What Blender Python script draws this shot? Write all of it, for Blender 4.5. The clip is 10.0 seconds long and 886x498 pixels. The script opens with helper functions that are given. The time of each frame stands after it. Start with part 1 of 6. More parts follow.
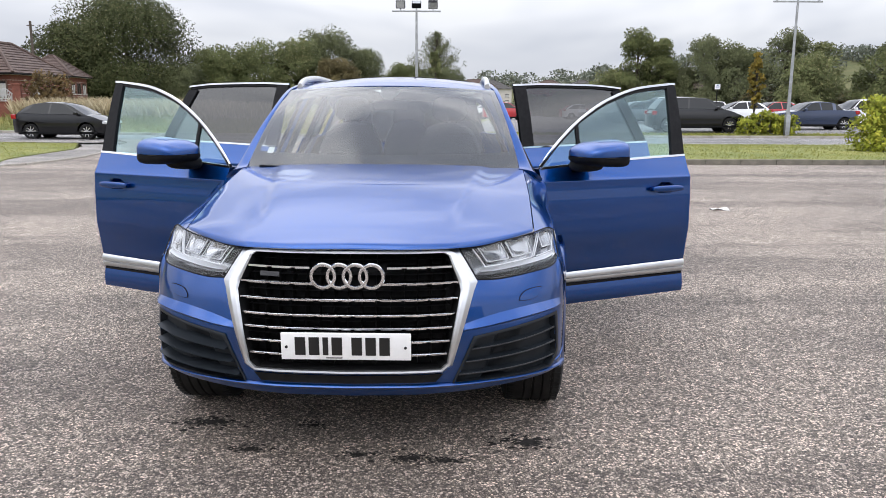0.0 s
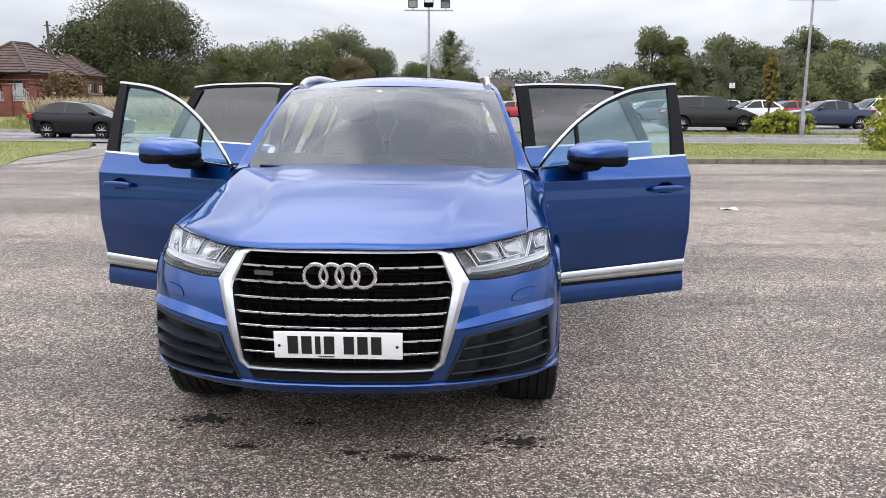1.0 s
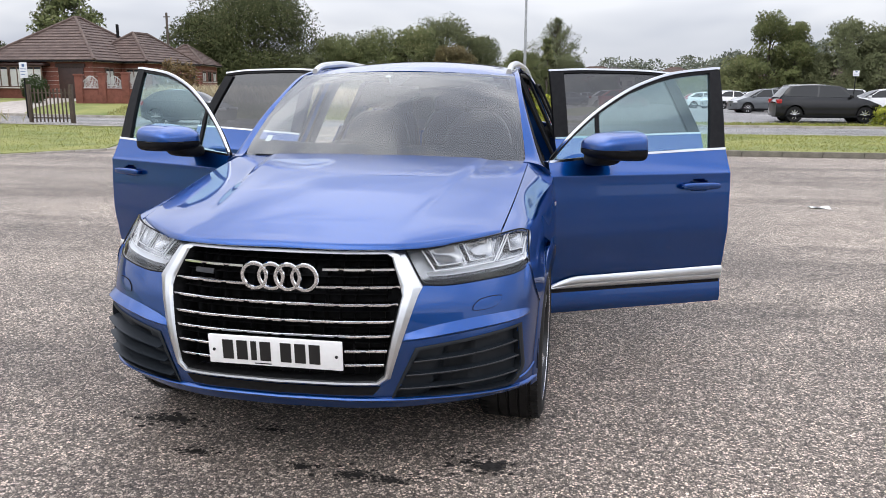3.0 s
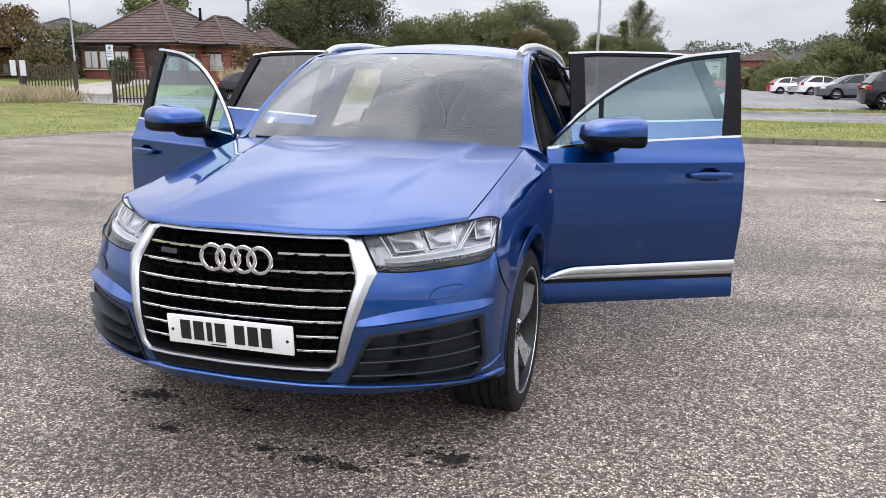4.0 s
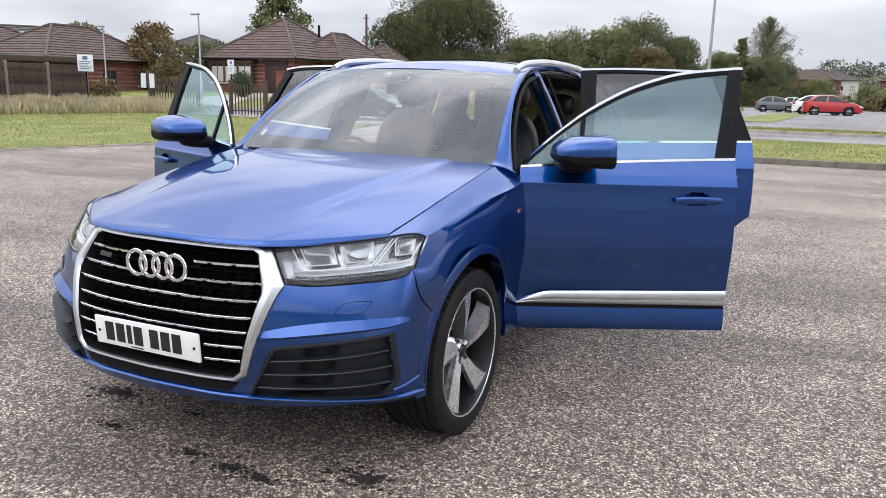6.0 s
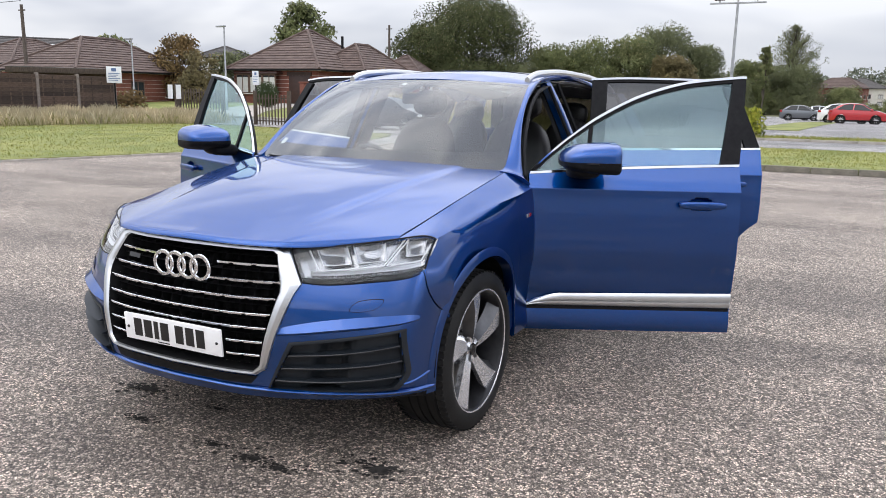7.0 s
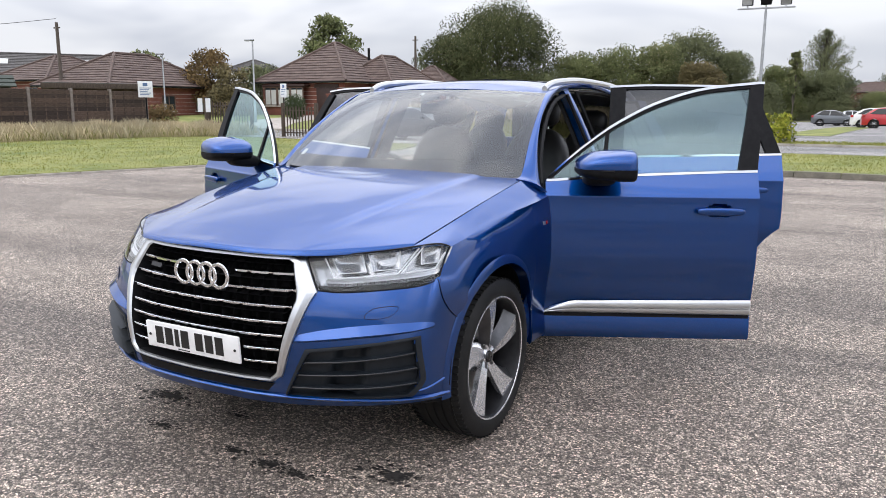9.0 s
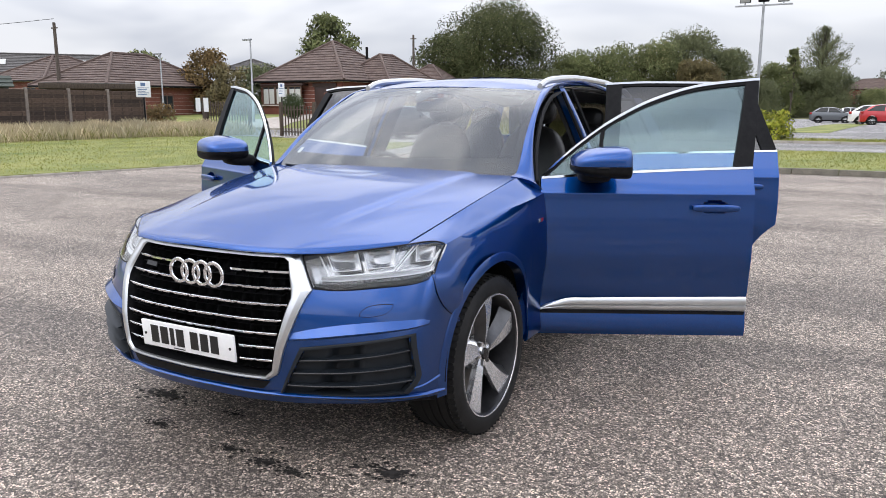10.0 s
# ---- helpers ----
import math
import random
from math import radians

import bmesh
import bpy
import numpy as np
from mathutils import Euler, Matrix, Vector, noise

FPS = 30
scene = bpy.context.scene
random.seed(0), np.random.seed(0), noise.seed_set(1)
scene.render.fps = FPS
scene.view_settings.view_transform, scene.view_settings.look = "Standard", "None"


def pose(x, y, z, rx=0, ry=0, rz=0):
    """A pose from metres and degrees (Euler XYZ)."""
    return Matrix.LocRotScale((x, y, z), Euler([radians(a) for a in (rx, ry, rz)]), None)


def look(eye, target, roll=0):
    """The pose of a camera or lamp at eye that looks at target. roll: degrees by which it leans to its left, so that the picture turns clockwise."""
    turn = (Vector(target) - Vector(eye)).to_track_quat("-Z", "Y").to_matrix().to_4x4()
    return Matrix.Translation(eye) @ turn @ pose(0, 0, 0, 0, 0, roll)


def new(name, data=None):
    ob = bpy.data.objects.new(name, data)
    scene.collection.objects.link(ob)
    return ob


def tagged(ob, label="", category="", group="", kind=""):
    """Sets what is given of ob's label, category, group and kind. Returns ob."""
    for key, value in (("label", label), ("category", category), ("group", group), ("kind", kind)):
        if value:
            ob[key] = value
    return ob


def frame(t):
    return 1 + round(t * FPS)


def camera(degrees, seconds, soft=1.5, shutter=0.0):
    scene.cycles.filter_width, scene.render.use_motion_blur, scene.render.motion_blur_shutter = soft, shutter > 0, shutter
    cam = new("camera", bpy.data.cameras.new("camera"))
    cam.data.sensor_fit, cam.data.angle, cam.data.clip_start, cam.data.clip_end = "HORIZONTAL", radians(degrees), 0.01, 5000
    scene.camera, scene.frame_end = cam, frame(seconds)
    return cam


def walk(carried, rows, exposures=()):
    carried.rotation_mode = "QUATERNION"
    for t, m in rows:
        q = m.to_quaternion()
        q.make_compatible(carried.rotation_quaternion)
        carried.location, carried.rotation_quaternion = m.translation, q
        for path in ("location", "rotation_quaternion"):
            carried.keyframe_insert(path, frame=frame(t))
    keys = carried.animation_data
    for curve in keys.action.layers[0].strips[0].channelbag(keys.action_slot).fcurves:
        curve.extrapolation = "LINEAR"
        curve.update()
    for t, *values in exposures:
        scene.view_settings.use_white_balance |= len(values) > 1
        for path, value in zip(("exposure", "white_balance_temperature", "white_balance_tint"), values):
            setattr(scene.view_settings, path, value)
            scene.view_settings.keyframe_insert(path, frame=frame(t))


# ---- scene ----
cam = camera(60.5, 10.0, 0.9)
METRES, EYE, TILT, LEAN, TURN = 2.42, 1.53, 0.0, 0.0, 0.0
ROWS = [
    (0.0, 0.0, 0.0, 0.0, 0.05, -10.97, -0.25),
    (0.5, -0.0015, 0.0007, -0.0005, 0.44, -11.04, -0.22),
    (1.0, 0.0366, -0.0065, 0.0032, 1.08, -11.05, -0.2),
    (1.5, 0.1185, -0.017, 0.0037, 2.22, -11.01, -0.21),
    (2.0, 0.1604, 0.0036, 0.0015, 3.89, -11.15, -0.24),
    (2.5, 0.1949, 0.0931, -0.0013, 6.25, -11.39, -0.25),
    (4.0, 0.4366, 0.2176, -0.003, 14.79, -13.13, -0.59),
    (4.5, 0.4855, 0.2909, -0.0054, 17.6, -13.3, -0.88),
    (5.0, 0.5432, 0.3466, -0.0052, 20.09, -13.11, -1.15),
    (5.5, 0.6482, 0.3584, -0.0012, 22.13, -12.59, -1.25),
    (7.0, 0.7648, 0.2931, -0.001, 25.22, -11.39, -1.02),
    (7.5, 0.7779, 0.2984, -0.0024, 25.94, -11.19, -0.83),
    (8.0, 0.7822, 0.2987, -0.0007, 26.61, -10.99, -0.62),
    (8.5, 0.7878, 0.2949, -0.0007, 27.04, -10.8, -0.43),
    (9.0, 0.791, 0.2925, -0.002, 27.21, -10.68, -0.26),
    (9.5, 0.7949, 0.2927, -0.0024, 27.2, -10.69, -0.11),
    (10.0, 0.7981, 0.295, -0.0038, 27.1, -10.78, -0.01),
]
walk(cam, [(t, pose(0, 0, EYE, TILT, LEAN, TURN) @ pose(METRES * x, METRES * y, METRES * z, 90 + pitch, roll, yaw)) for t, x, y, z, yaw, pitch, roll in ROWS])
SUV_X, SUV_Y, SUV_YAW = -0.388, 2.935, -1.2

# ---- world, sun ----
world = bpy.data.worlds.new("overcast_sky")
scene.world = world
world.use_nodes = True
wn, wl = world.node_tree.nodes, world.node_tree.links
wn.clear()
w_out = wn.new("ShaderNodeOutputWorld")
w_bg = wn.new("ShaderNodeBackground")
w_sky = wn.new("ShaderNodeTexSky")
w_sky.sky_type, w_sky.sun_disc = "NISHITA", False
w_sky.sun_elevation, w_sky.sun_rotation = radians(53), radians(-156)
w_bg.inputs["Strength"].default_value = 0.12
w_co = wn.new("ShaderNodeTexCoord")
w_map = wn.new("ShaderNodeMapping")
w_map.inputs["Scale"].default_value = (1.0, 1.0, 2.8)
w_no = wn.new("ShaderNodeTexNoise")
w_no.inputs["Scale"].default_value, w_no.inputs["Detail"].default_value = 1.8, 3.8
w_no.inputs["Roughness"].default_value, w_no.inputs["Distortion"].default_value = 0.55, 0.4
w_rm = wn.new("ShaderNodeValToRGB")
w_rm.color_ramp.elements[0].position, w_rm.color_ramp.elements[0].color = 0.41, (3.75, 3.95, 4.60, 1)
w_rm.color_ramp.elements[1].position, w_rm.color_ramp.elements[1].color = 0.57, (5.85, 5.92, 6.28, 1)
w_mix = wn.new("ShaderNodeMix")
w_mix.data_type = "RGBA"
w_mix.inputs[0].default_value = 0.93
wl.new(w_co.outputs["Generated"], w_map.inputs["Vector"])
wl.new(w_map.outputs["Vector"], w_no.inputs["Vector"])
wl.new(w_no.outputs["Fac"], w_rm.inputs["Fac"])
wl.new(w_sky.outputs["Color"], w_mix.inputs[6])
wl.new(w_rm.outputs["Color"], w_mix.inputs[7])
# an overcast sky is brighter overhead than at the horizon
w_sep = wn.new("ShaderNodeSeparateXYZ")
w_grad = wn.new("ShaderNodeMapRange")
w_grad.inputs["From Min"].default_value, w_grad.inputs["From Max"].default_value = 0.08, 0.70
w_grad.inputs["To Min"].default_value, w_grad.inputs["To Max"].default_value = 1.0, 2.85
wl.new(w_co.outputs["Generated"], w_sep.inputs["Vector"])
wl.new(w_sep.outputs["Z"], w_grad.inputs["Value"])
wl.new(w_mix.outputs[2], w_bg.inputs["Color"])
w_mul = wn.new("ShaderNodeMath")
w_mul.operation = "MULTIPLY"
w_mul.inputs[1].default_value = 0.114
wl.new(w_grad.outputs["Result"], w_mul.inputs[0])
# cloud shapes show more the higher they stand
w_dep = wn.new("ShaderNodeMapRange")
w_dep.inputs["From Min"].default_value, w_dep.inputs["From Max"].default_value = 0.40, 0.62
w_dep.inputs["To Min"].default_value, w_dep.inputs["To Max"].default_value = 0.94, 1.16
w_lift = wn.new("ShaderNodeMapRange")
w_lift.inputs["From Min"].default_value, w_lift.inputs["From Max"].default_value = 0.10, 0.40
w_var = wn.new("ShaderNodeMix")
w_var.inputs["A"].default_value = 1.0
wl.new(w_no.outputs["Fac"], w_dep.inputs["Value"])
wl.new(w_sep.outputs["Z"], w_lift.inputs["Value"])
wl.new(w_lift.outputs["Result"], w_var.inputs["Factor"])
wl.new(w_dep.outputs["Result"], w_var.inputs["B"])
w_mul2 = wn.new("ShaderNodeMath")
w_mul2.operation = "MULTIPLY"
wl.new(w_mul.outputs[0], w_mul2.inputs[0])
wl.new(w_var.outputs["Result"], w_mul2.inputs[1])
wl.new(w_mul2.outputs[0], w_bg.inputs["Strength"])
wl.new(w_bg.outputs["Background"], w_out.inputs["Surface"])

sun_data = bpy.data.lights.new("sun", "SUN")
sun_data.energy, sun_data.angle, sun_data.color = 0.4, radians(45), (1.0, 0.96, 0.9)
sun = new("sun", sun_data)
sun.matrix_world = look((-8, -18, 26), (0, 0, 0))
scene.view_settings.exposure = 0.42

# ---- materials ----
def mat_base(name, color, rough=0.6, metal=0.0, coat=0.0):
    m = bpy.data.materials.new(name)
    m.use_nodes = True
    b = m.node_tree.nodes["Principled BSDF"]
    b.inputs["Base Color"].default_value = (*color, 1)
    b.inputs["Roughness"].default_value = rough
    b.inputs["Metallic"].default_value = metal
    b.inputs["Coat Weight"].default_value = coat
    b.inputs["Coat Roughness"].default_value = 0.03
    return m


def node(m, kind, **values):
    n = m.node_tree.nodes.new(kind)
    for key, v in values.items():
        n.inputs[key.replace("_", " ")].default_value = v
    return n


def link(m, a, b):
    m.node_tree.links.new(a, b)


def ramp(m, fac, stops):
    r = m.node_tree.nodes.new("ShaderNodeValToRGB")
    while len(r.color_ramp.elements) < len(stops):
        r.color_ramp.elements.new(0.5)
    for e, (p, c) in zip(r.color_ramp.elements, stops):
        e.position, e.color = p, (*c, 1)
    link(m, fac, r.inputs["Fac"])
    return r.outputs["Color"]


def blend(m, mode, fac, a, b):
    x = m.node_tree.nodes.new("ShaderNodeMix")
    x.data_type, x.blend_type = "RGBA", mode
    for sock, v in ((x.inputs[0], fac), (x.inputs[6], a), (x.inputs[7], b)):
        if isinstance(v, (int, float)):
            sock.default_value = v
        elif isinstance(v, tuple):
            sock.default_value = (*v, 1)
        else:
            link(m, v, sock)
    return x.outputs[2]


def coords(m, scale=(1, 1, 1), space="Object"):
    c = m.node_tree.nodes.new("ShaderNodeTexCoord")
    k = m.node_tree.nodes.new("ShaderNodeMapping")
    k.inputs["Scale"].default_value = scale
    link(m, c.outputs[space], k.inputs["Vector"])
    return k.outputs["Vector"]


def noise_fac(m, vec, scale, detail=4.0, rough=0.55):
    n = node(m, "ShaderNodeTexNoise", Scale=scale, Detail=detail, Roughness=rough)
    link(m, vec, n.inputs["Vector"])
    return n.outputs["Fac"]


def bump(m, height, strength=0.3, dist=0.01):
    k = node(m, "ShaderNodeBump", Strength=strength, Distance=dist)
    link(m, height, k.inputs["Height"])
    link(m, k.outputs["Normal"], m.node_tree.nodes["Principled BSDF"].inputs["Normal"])


def principled(m):
    return m.node_tree.nodes["Principled BSDF"]


def varied(name, dark, light, scale, rough=0.8, metal=0.0, bump_s=0.0, bump_d=0.01, fine=0, stretch=(1, 1, 1), lo=0.3, hi=0.7):
    """A surface with broad stains and, with fine, a second smaller grain."""
    m = mat_base(name, dark, rough, metal)
    v = coords(m, stretch)
    f = noise_fac(m, v, scale)
    col = ramp(m, f, [(lo, dark), (hi, light)])
    if fine:
        g = noise_fac(m, v, fine, 3.0, 0.7)
        gc = ramp(m, g, [(0.3, (0.72, 0.72, 0.72)), (0.7, (1.15, 1.15, 1.15))])
        col = blend(m, "MULTIPLY", 1.0, col, gc)
        f = g
    link(m, col, principled(m).inputs["Base Color"])
    if bump_s:
        bump(m, f, bump_s, bump_d)
    return m


def glass_mat(name, tint, gloss=0.0, rough=0.0, sheen=(1, 1, 1)):
    m = bpy.data.materials.new(name)
    m.use_nodes = True
    n, l = m.node_tree.nodes, m.node_tree.links
    n.clear()
    out, mix = n.new("ShaderNodeOutputMaterial"), n.new("ShaderNodeMixShader")
    tr, gl, fr = n.new("ShaderNodeBsdfTransparent"), n.new("ShaderNodeBsdfGlossy"), n.new("ShaderNodeLayerWeight")
    tr.inputs["Color"].default_value = (*tint, 1)
    gl.inputs["Roughness"].default_value = rough
    gl.inputs["Color"].default_value = (*sheen, 1)
    pw, sc = n.new("ShaderNodeMath"), n.new("ShaderNodeMath")
    pw.operation, sc.operation = "POWER", "MULTIPLY_ADD"
    pw.inputs[1].default_value = 4.0
    sc.inputs[1].default_value, sc.inputs[2].default_value = 0.85 - gloss, 0.07 + gloss
    l.new(fr.outputs["Facing"], pw.inputs[0])
    l.new(pw.outputs[0], sc.inputs[0])
    l.new(sc.outputs[0], mix.inputs["Fac"])
    l.new(tr.outputs["BSDF"], mix.inputs[1])
    l.new(gl.outputs["BSDF"], mix.inputs[2])
    l.new(mix.outputs["Shader"], out.inputs["Surface"])
    return m


def asphalt_mat(name, dark, light, chip, grain=75.0):
    m = mat_base(name, dark, 0.68)
    principled(m).inputs["Specular IOR Level"].default_value = 0.55
    v = coords(m)
    vo = node(m, "ShaderNodeTexVoronoi", Scale=grain, Randomness=1.0)
    link(m, v, vo.inputs["Vector"])
    sep = m.node_tree.nodes.new("ShaderNodeSeparateColor")
    link(m, vo.outputs["Color"], sep.inputs["Color"])
    col = ramp(m, sep.outputs["Red"], [(0.05, dark), (0.55, light), (0.97, chip)])
    ve = node(m, "ShaderNodeTexVoronoi", Scale=grain, Randomness=1.0)
    ve.feature = "DISTANCE_TO_EDGE"
    link(m, v, ve.inputs["Vector"])
    gap = ramp(m, ve.outputs["Distance"], [(0.02, (0.085, 0.076, 0.07)), (0.17, (1, 1, 1))])
    col = blend(m, "MULTIPLY", 1.0, col, gap)
    big = ramp(m, noise_fac(m, v, 0.35, 5.0), [(0.32, (0.74, 0.73, 0.73)), (0.66, (1.16, 1.14, 1.12))])
    wear = ramp(m, noise_fac(m, coords(m, (0.10, 0.75, 1)), 1.0, 4.0), [(0.40, (0.74, 0.73, 0.73)), (0.56, (1.20, 1.19, 1.18))])
    big = blend(m, "MULTIPLY", 1.0, big, wear)
    mid = ramp(m, noise_fac(m, v, 3.0, 5.0), [(0.3, (0.84, 0.84, 0.84)), (0.7, (1.12, 1.12, 1.12))])
    col = blend(m, "MULTIPLY", 1.0, blend(m, "MULTIPLY", 1.0, col, big), mid)
    link(m, col, principled(m).inputs["Base Color"])
    inv = node(m, "ShaderNodeMath")
    inv.operation = "MINIMUM"
    inv.inputs[1].default_value = 0.22
    link(m, ve.outputs["Distance"], inv.inputs[0])
    up = node(m, "ShaderNodeMath")
    up.operation = "MULTIPLY_ADD"
    up.inputs[1].default_value = 0.30
    link(m, sep.outputs["Green"], up.inputs[0])
    link(m, inv.outputs[0], up.inputs[2])
    bump(m, up.outputs[0], 0.85, 0.025)
    return m


def leaf_mat(name, dark, light, accent=None, crown=True):
    m = mat_base(name, dark, 0.6)
    g = m.node_tree.nodes.new("ShaderNodeNewGeometry")
    dark = tuple(0.55 * a + 0.45 * b for a, b in zip(dark, light))
    stops = [(0.0, dark), (0.75, light)] + ([(0.97, accent)] if accent else [])
    col = ramp(m, g.outputs["Random Per Island"], stops)
    big = ramp(m, noise_fac(m, coords(m), 0.6, 3.0), [(0.35, (0.72, 0.74, 0.72)), (0.65, (1.08, 1.05, 0.98))])
    link(m, blend(m, "MULTIPLY", 1.0, col, big), principled(m).inputs["Base Color"])
    principled(m).inputs["Specular IOR Level"].default_value = 0.12
    if crown:
        # bends shading normals outwards from the base, so the crown shades as one mass
        c = m.node_tree.nodes.new("ShaderNodeTexCoord")
        ops = []
        for op in ("MULTIPLY", "NORMALIZE", "SCALE", "ADD", "NORMALIZE"):
            n = m.node_tree.nodes.new("ShaderNodeVectorMath")
            n.operation = op
            ops.append(n)
        ops[0].inputs[1].default_value = (1.0, 1.0, 0.55)
        ops[2].inputs["Scale"].default_value = 2.6
        link(m, c.outputs["Object"], ops[0].inputs[0])
        link(m, ops[0].outputs["Vector"], ops[1].inputs[0])
        link(m, ops[1].outputs["Vector"], ops[2].inputs[0])
        link(m, ops[2].outputs["Vector"], ops[3].inputs[0])
        link(m, g.outputs["Normal"], ops[3].inputs[1])
        link(m, ops[3].outputs["Vector"], ops[4].inputs[0])
        link(m, ops[4].outputs["Vector"], principled(m).inputs["Normal"])
    return m


M = {}
paint = mat_base("blue_metallic_paint", (0.003, 0.034, 0.20), 0.36, 1.0, 1.0)
principled(paint).inputs["Specular Tint"].default_value = (0.62, 0.70, 0.98, 1)
principled(paint).inputs["Coat IOR"].default_value = 1.55
principled(paint).inputs["Coat Roughness"].default_value = 0.03
flake = ramp(paint, noise_fac(paint, coords(paint), 900.0, 1.0), [(0.3, (0.0012, 0.042, 0.190)), (0.7, (0.0025, 0.061, 0.268))])
link(paint, flake, principled(paint).inputs["Base Color"])
M["paint"] = paint
M["chrome"] = mat_base("bright_chrome", (0.80, 0.81, 0.83), 0.10, 1.0)
M["satin"] = varied("satin_aluminium", (0.54, 0.55, 0.56), (0.62, 0.63, 0.64), 12, 0.30, 0.95)
M["black_gloss"] = mat_base("gloss_black_plastic", (0.006, 0.006, 0.007), 0.08)
M["frit"] = mat_base("black_glass_border", (0.004, 0.004, 0.005), 0.5)
M["black"] = varied("black_plastic", (0.007, 0.007, 0.008), (0.013, 0.013, 0.014), 30, 0.55, 0, 0.08, 0.001, 400)
M["grille_black"] = varied("matt_black_mesh", (0.008, 0.008, 0.009), (0.016, 0.016, 0.016), 40, 0.45)
M["rubber"] = varied("tyre_rubber", (0.009, 0.009, 0.009), (0.020, 0.0197, 0.0193), 9, 0.58, 0, 0.1, 0.001, 300)
M["leather"] = varied("black_leather", (0.010, 0.010, 0.011), (0.020, 0.019, 0.019), 14, 0.42, 0, 0.25, 0.001, 260)
M["trim_grey"] = varied("grey_headlining", (0.26, 0.26, 0.25), (0.33, 0.33, 0.32), 10, 0.9, 0, 0.1, 0.001, 300)
M["dark_trim"] = varied("dark_cabin_plastic", (0.013, 0.013, 0.014), (0.026, 0.026, 0.027), 12, 0.6, 0, 0.15, 0.001, 300)
M["wheel_silver"] = varied("machined_alloy", (0.68, 0.68, 0.69), (0.80, 0.80, 0.81), 20, 0.27, 0.75)
M["wheel_dark"] = varied("anthracite_alloy", (0.022, 0.022, 0.024), (0.04, 0.04, 0.042), 20, 0.34, 0.5)
M["wheel_grey"] = varied("grey_alloy", (0.07, 0.07, 0.073), (0.11, 0.11, 0.113), 20, 0.33, 0.8)
M["disc"] = mat_base("brake_disc_steel", (0.30, 0.29, 0.28), 0.35, 1.0)
M["lamp_glass"] = glass_mat("headlamp_lens", (0.97, 0.98, 0.99), -0.035)
M["screen"] = glass_mat("windscreen_glass", (0.62, 0.68, 0.66), 0.035)
M["side_glass"] = glass_mat("side_window_glass", (0.58, 0.77, 0.79), 0.03, 0.02, (0.70, 0.90, 0.94))
M["privacy"] = glass_mat("privacy_glass", (0.085, 0.085, 0.09), 0.0, 0.03)
M["lamp_silver"] = mat_base("lamp_reflector", (0.70, 0.71, 0.72), 0.30, 0.7)
M["lamp_back"] = varied("lamp_inner_bezel", (0.27, 0.275, 0.28), (0.44, 0.445, 0.45), 14, 0.22, 0.75)
M["lamp_white"] = mat_base("lamp_light_guide", (0.56, 0.57, 0.59), 0.25)
M["intake"] = varied("charcoal_intake_panel", (0.010, 0.013, 0.017), (0.018, 0.022, 0.027), 8, 0.45)
M["plate_white"] = varied("reflective_white_plate", (0.80, 0.80, 0.79), (0.86, 0.86, 0.85), 30, 0.35)
M["plate_black"] = mat_base("plate_black_ink", (0.01, 0.01, 0.01), 0.4)
M["lot"] = asphalt_mat("coarse_chipped_asphalt", (0.118, 0.098, 0.080), (0.395, 0.332, 0.278), (1.0, 0.86, 0.73), 90.0)
M["road"] = asphalt_mat("road_asphalt", (0.25, 0.245, 0.24), (0.37, 0.36, 0.355), (0.50, 0.49, 0.48))
principled(M["road"]).inputs["Roughness"].default_value = 0.6
M["path"] = asphalt_mat("footpath_asphalt", (0.27, 0.25, 0.23), (0.42, 0.395, 0.36), (0.58, 0.55, 0.51))
M["grass"] = varied("mown_grass", (0.100, 0.138, 0.024), (0.285, 0.275, 0.080), 0.55, 0.9, 0, 0.6, 0.04, 14)
M["soil_grass"] = varied("rough_ground", (0.07, 0.085, 0.03), (0.15, 0.14, 0.06), 0.25, 0.95, 0, 0.4, 0.05, 9)
M["kerb_moss"] = varied("mossy_concrete_kerb", (0.10, 0.092, 0.070), (0.20, 0.18, 0.145), 4, 0.9, 0, 0.3, 0.006, 50)
M["kerb"] = varied("concrete_kerb", (0.26, 0.235, 0.20), (0.42, 0.385, 0.335), 5, 0.9, 0, 0.3, 0.006, 60)
M["brick"] = varied("red_brick", (0.15, 0.050, 0.034), (0.23, 0.082, 0.056), 4, 0.85, 0, 0.2, 0.006, 30)
M["roof_tile"] = varied("brown_concrete_tile", (0.075, 0.048, 0.040), (0.135, 0.092, 0.075), 2, 0.8, 0, 0.2, 0.01, 14)
M["slate"] = varied("grey_roof_slate", (0.07, 0.065, 0.06), (0.11, 0.10, 0.095), 2, 0.8, 0, 0.2, 0.01, 14)
M["white_paint"] = varied("white_paint", (0.70, 0.70, 0.68), (0.82, 0.82, 0.80), 3, 0.5)
M["window_brown"] = varied("brown_window_frame", (0.10, 0.06, 0.042), (0.16, 0.10, 0.075), 5, 0.6)
M["paving"] = varied("pale_block_paving", (0.34, 0.30, 0.265), (0.46, 0.41, 0.365), 3, 0.85, 0, 0.2, 0.005, 30)
M["render"] = varied("pale_render", (0.55, 0.52, 0.46), (0.66, 0.63, 0.57), 2, 0.85)
M["fence_wood"] = varied("dark_stained_fence", (0.045, 0.030, 0.022), (0.10, 0.070, 0.054), 5, 0.85, 0, 0.3, 0.01, 40, (1, 1, 6))
fw = M["fence_wood"]
oi = fw.node_tree.nodes.new("ShaderNodeObjectInfo")
old = principled(fw).inputs["Base Color"].links[0].from_socket
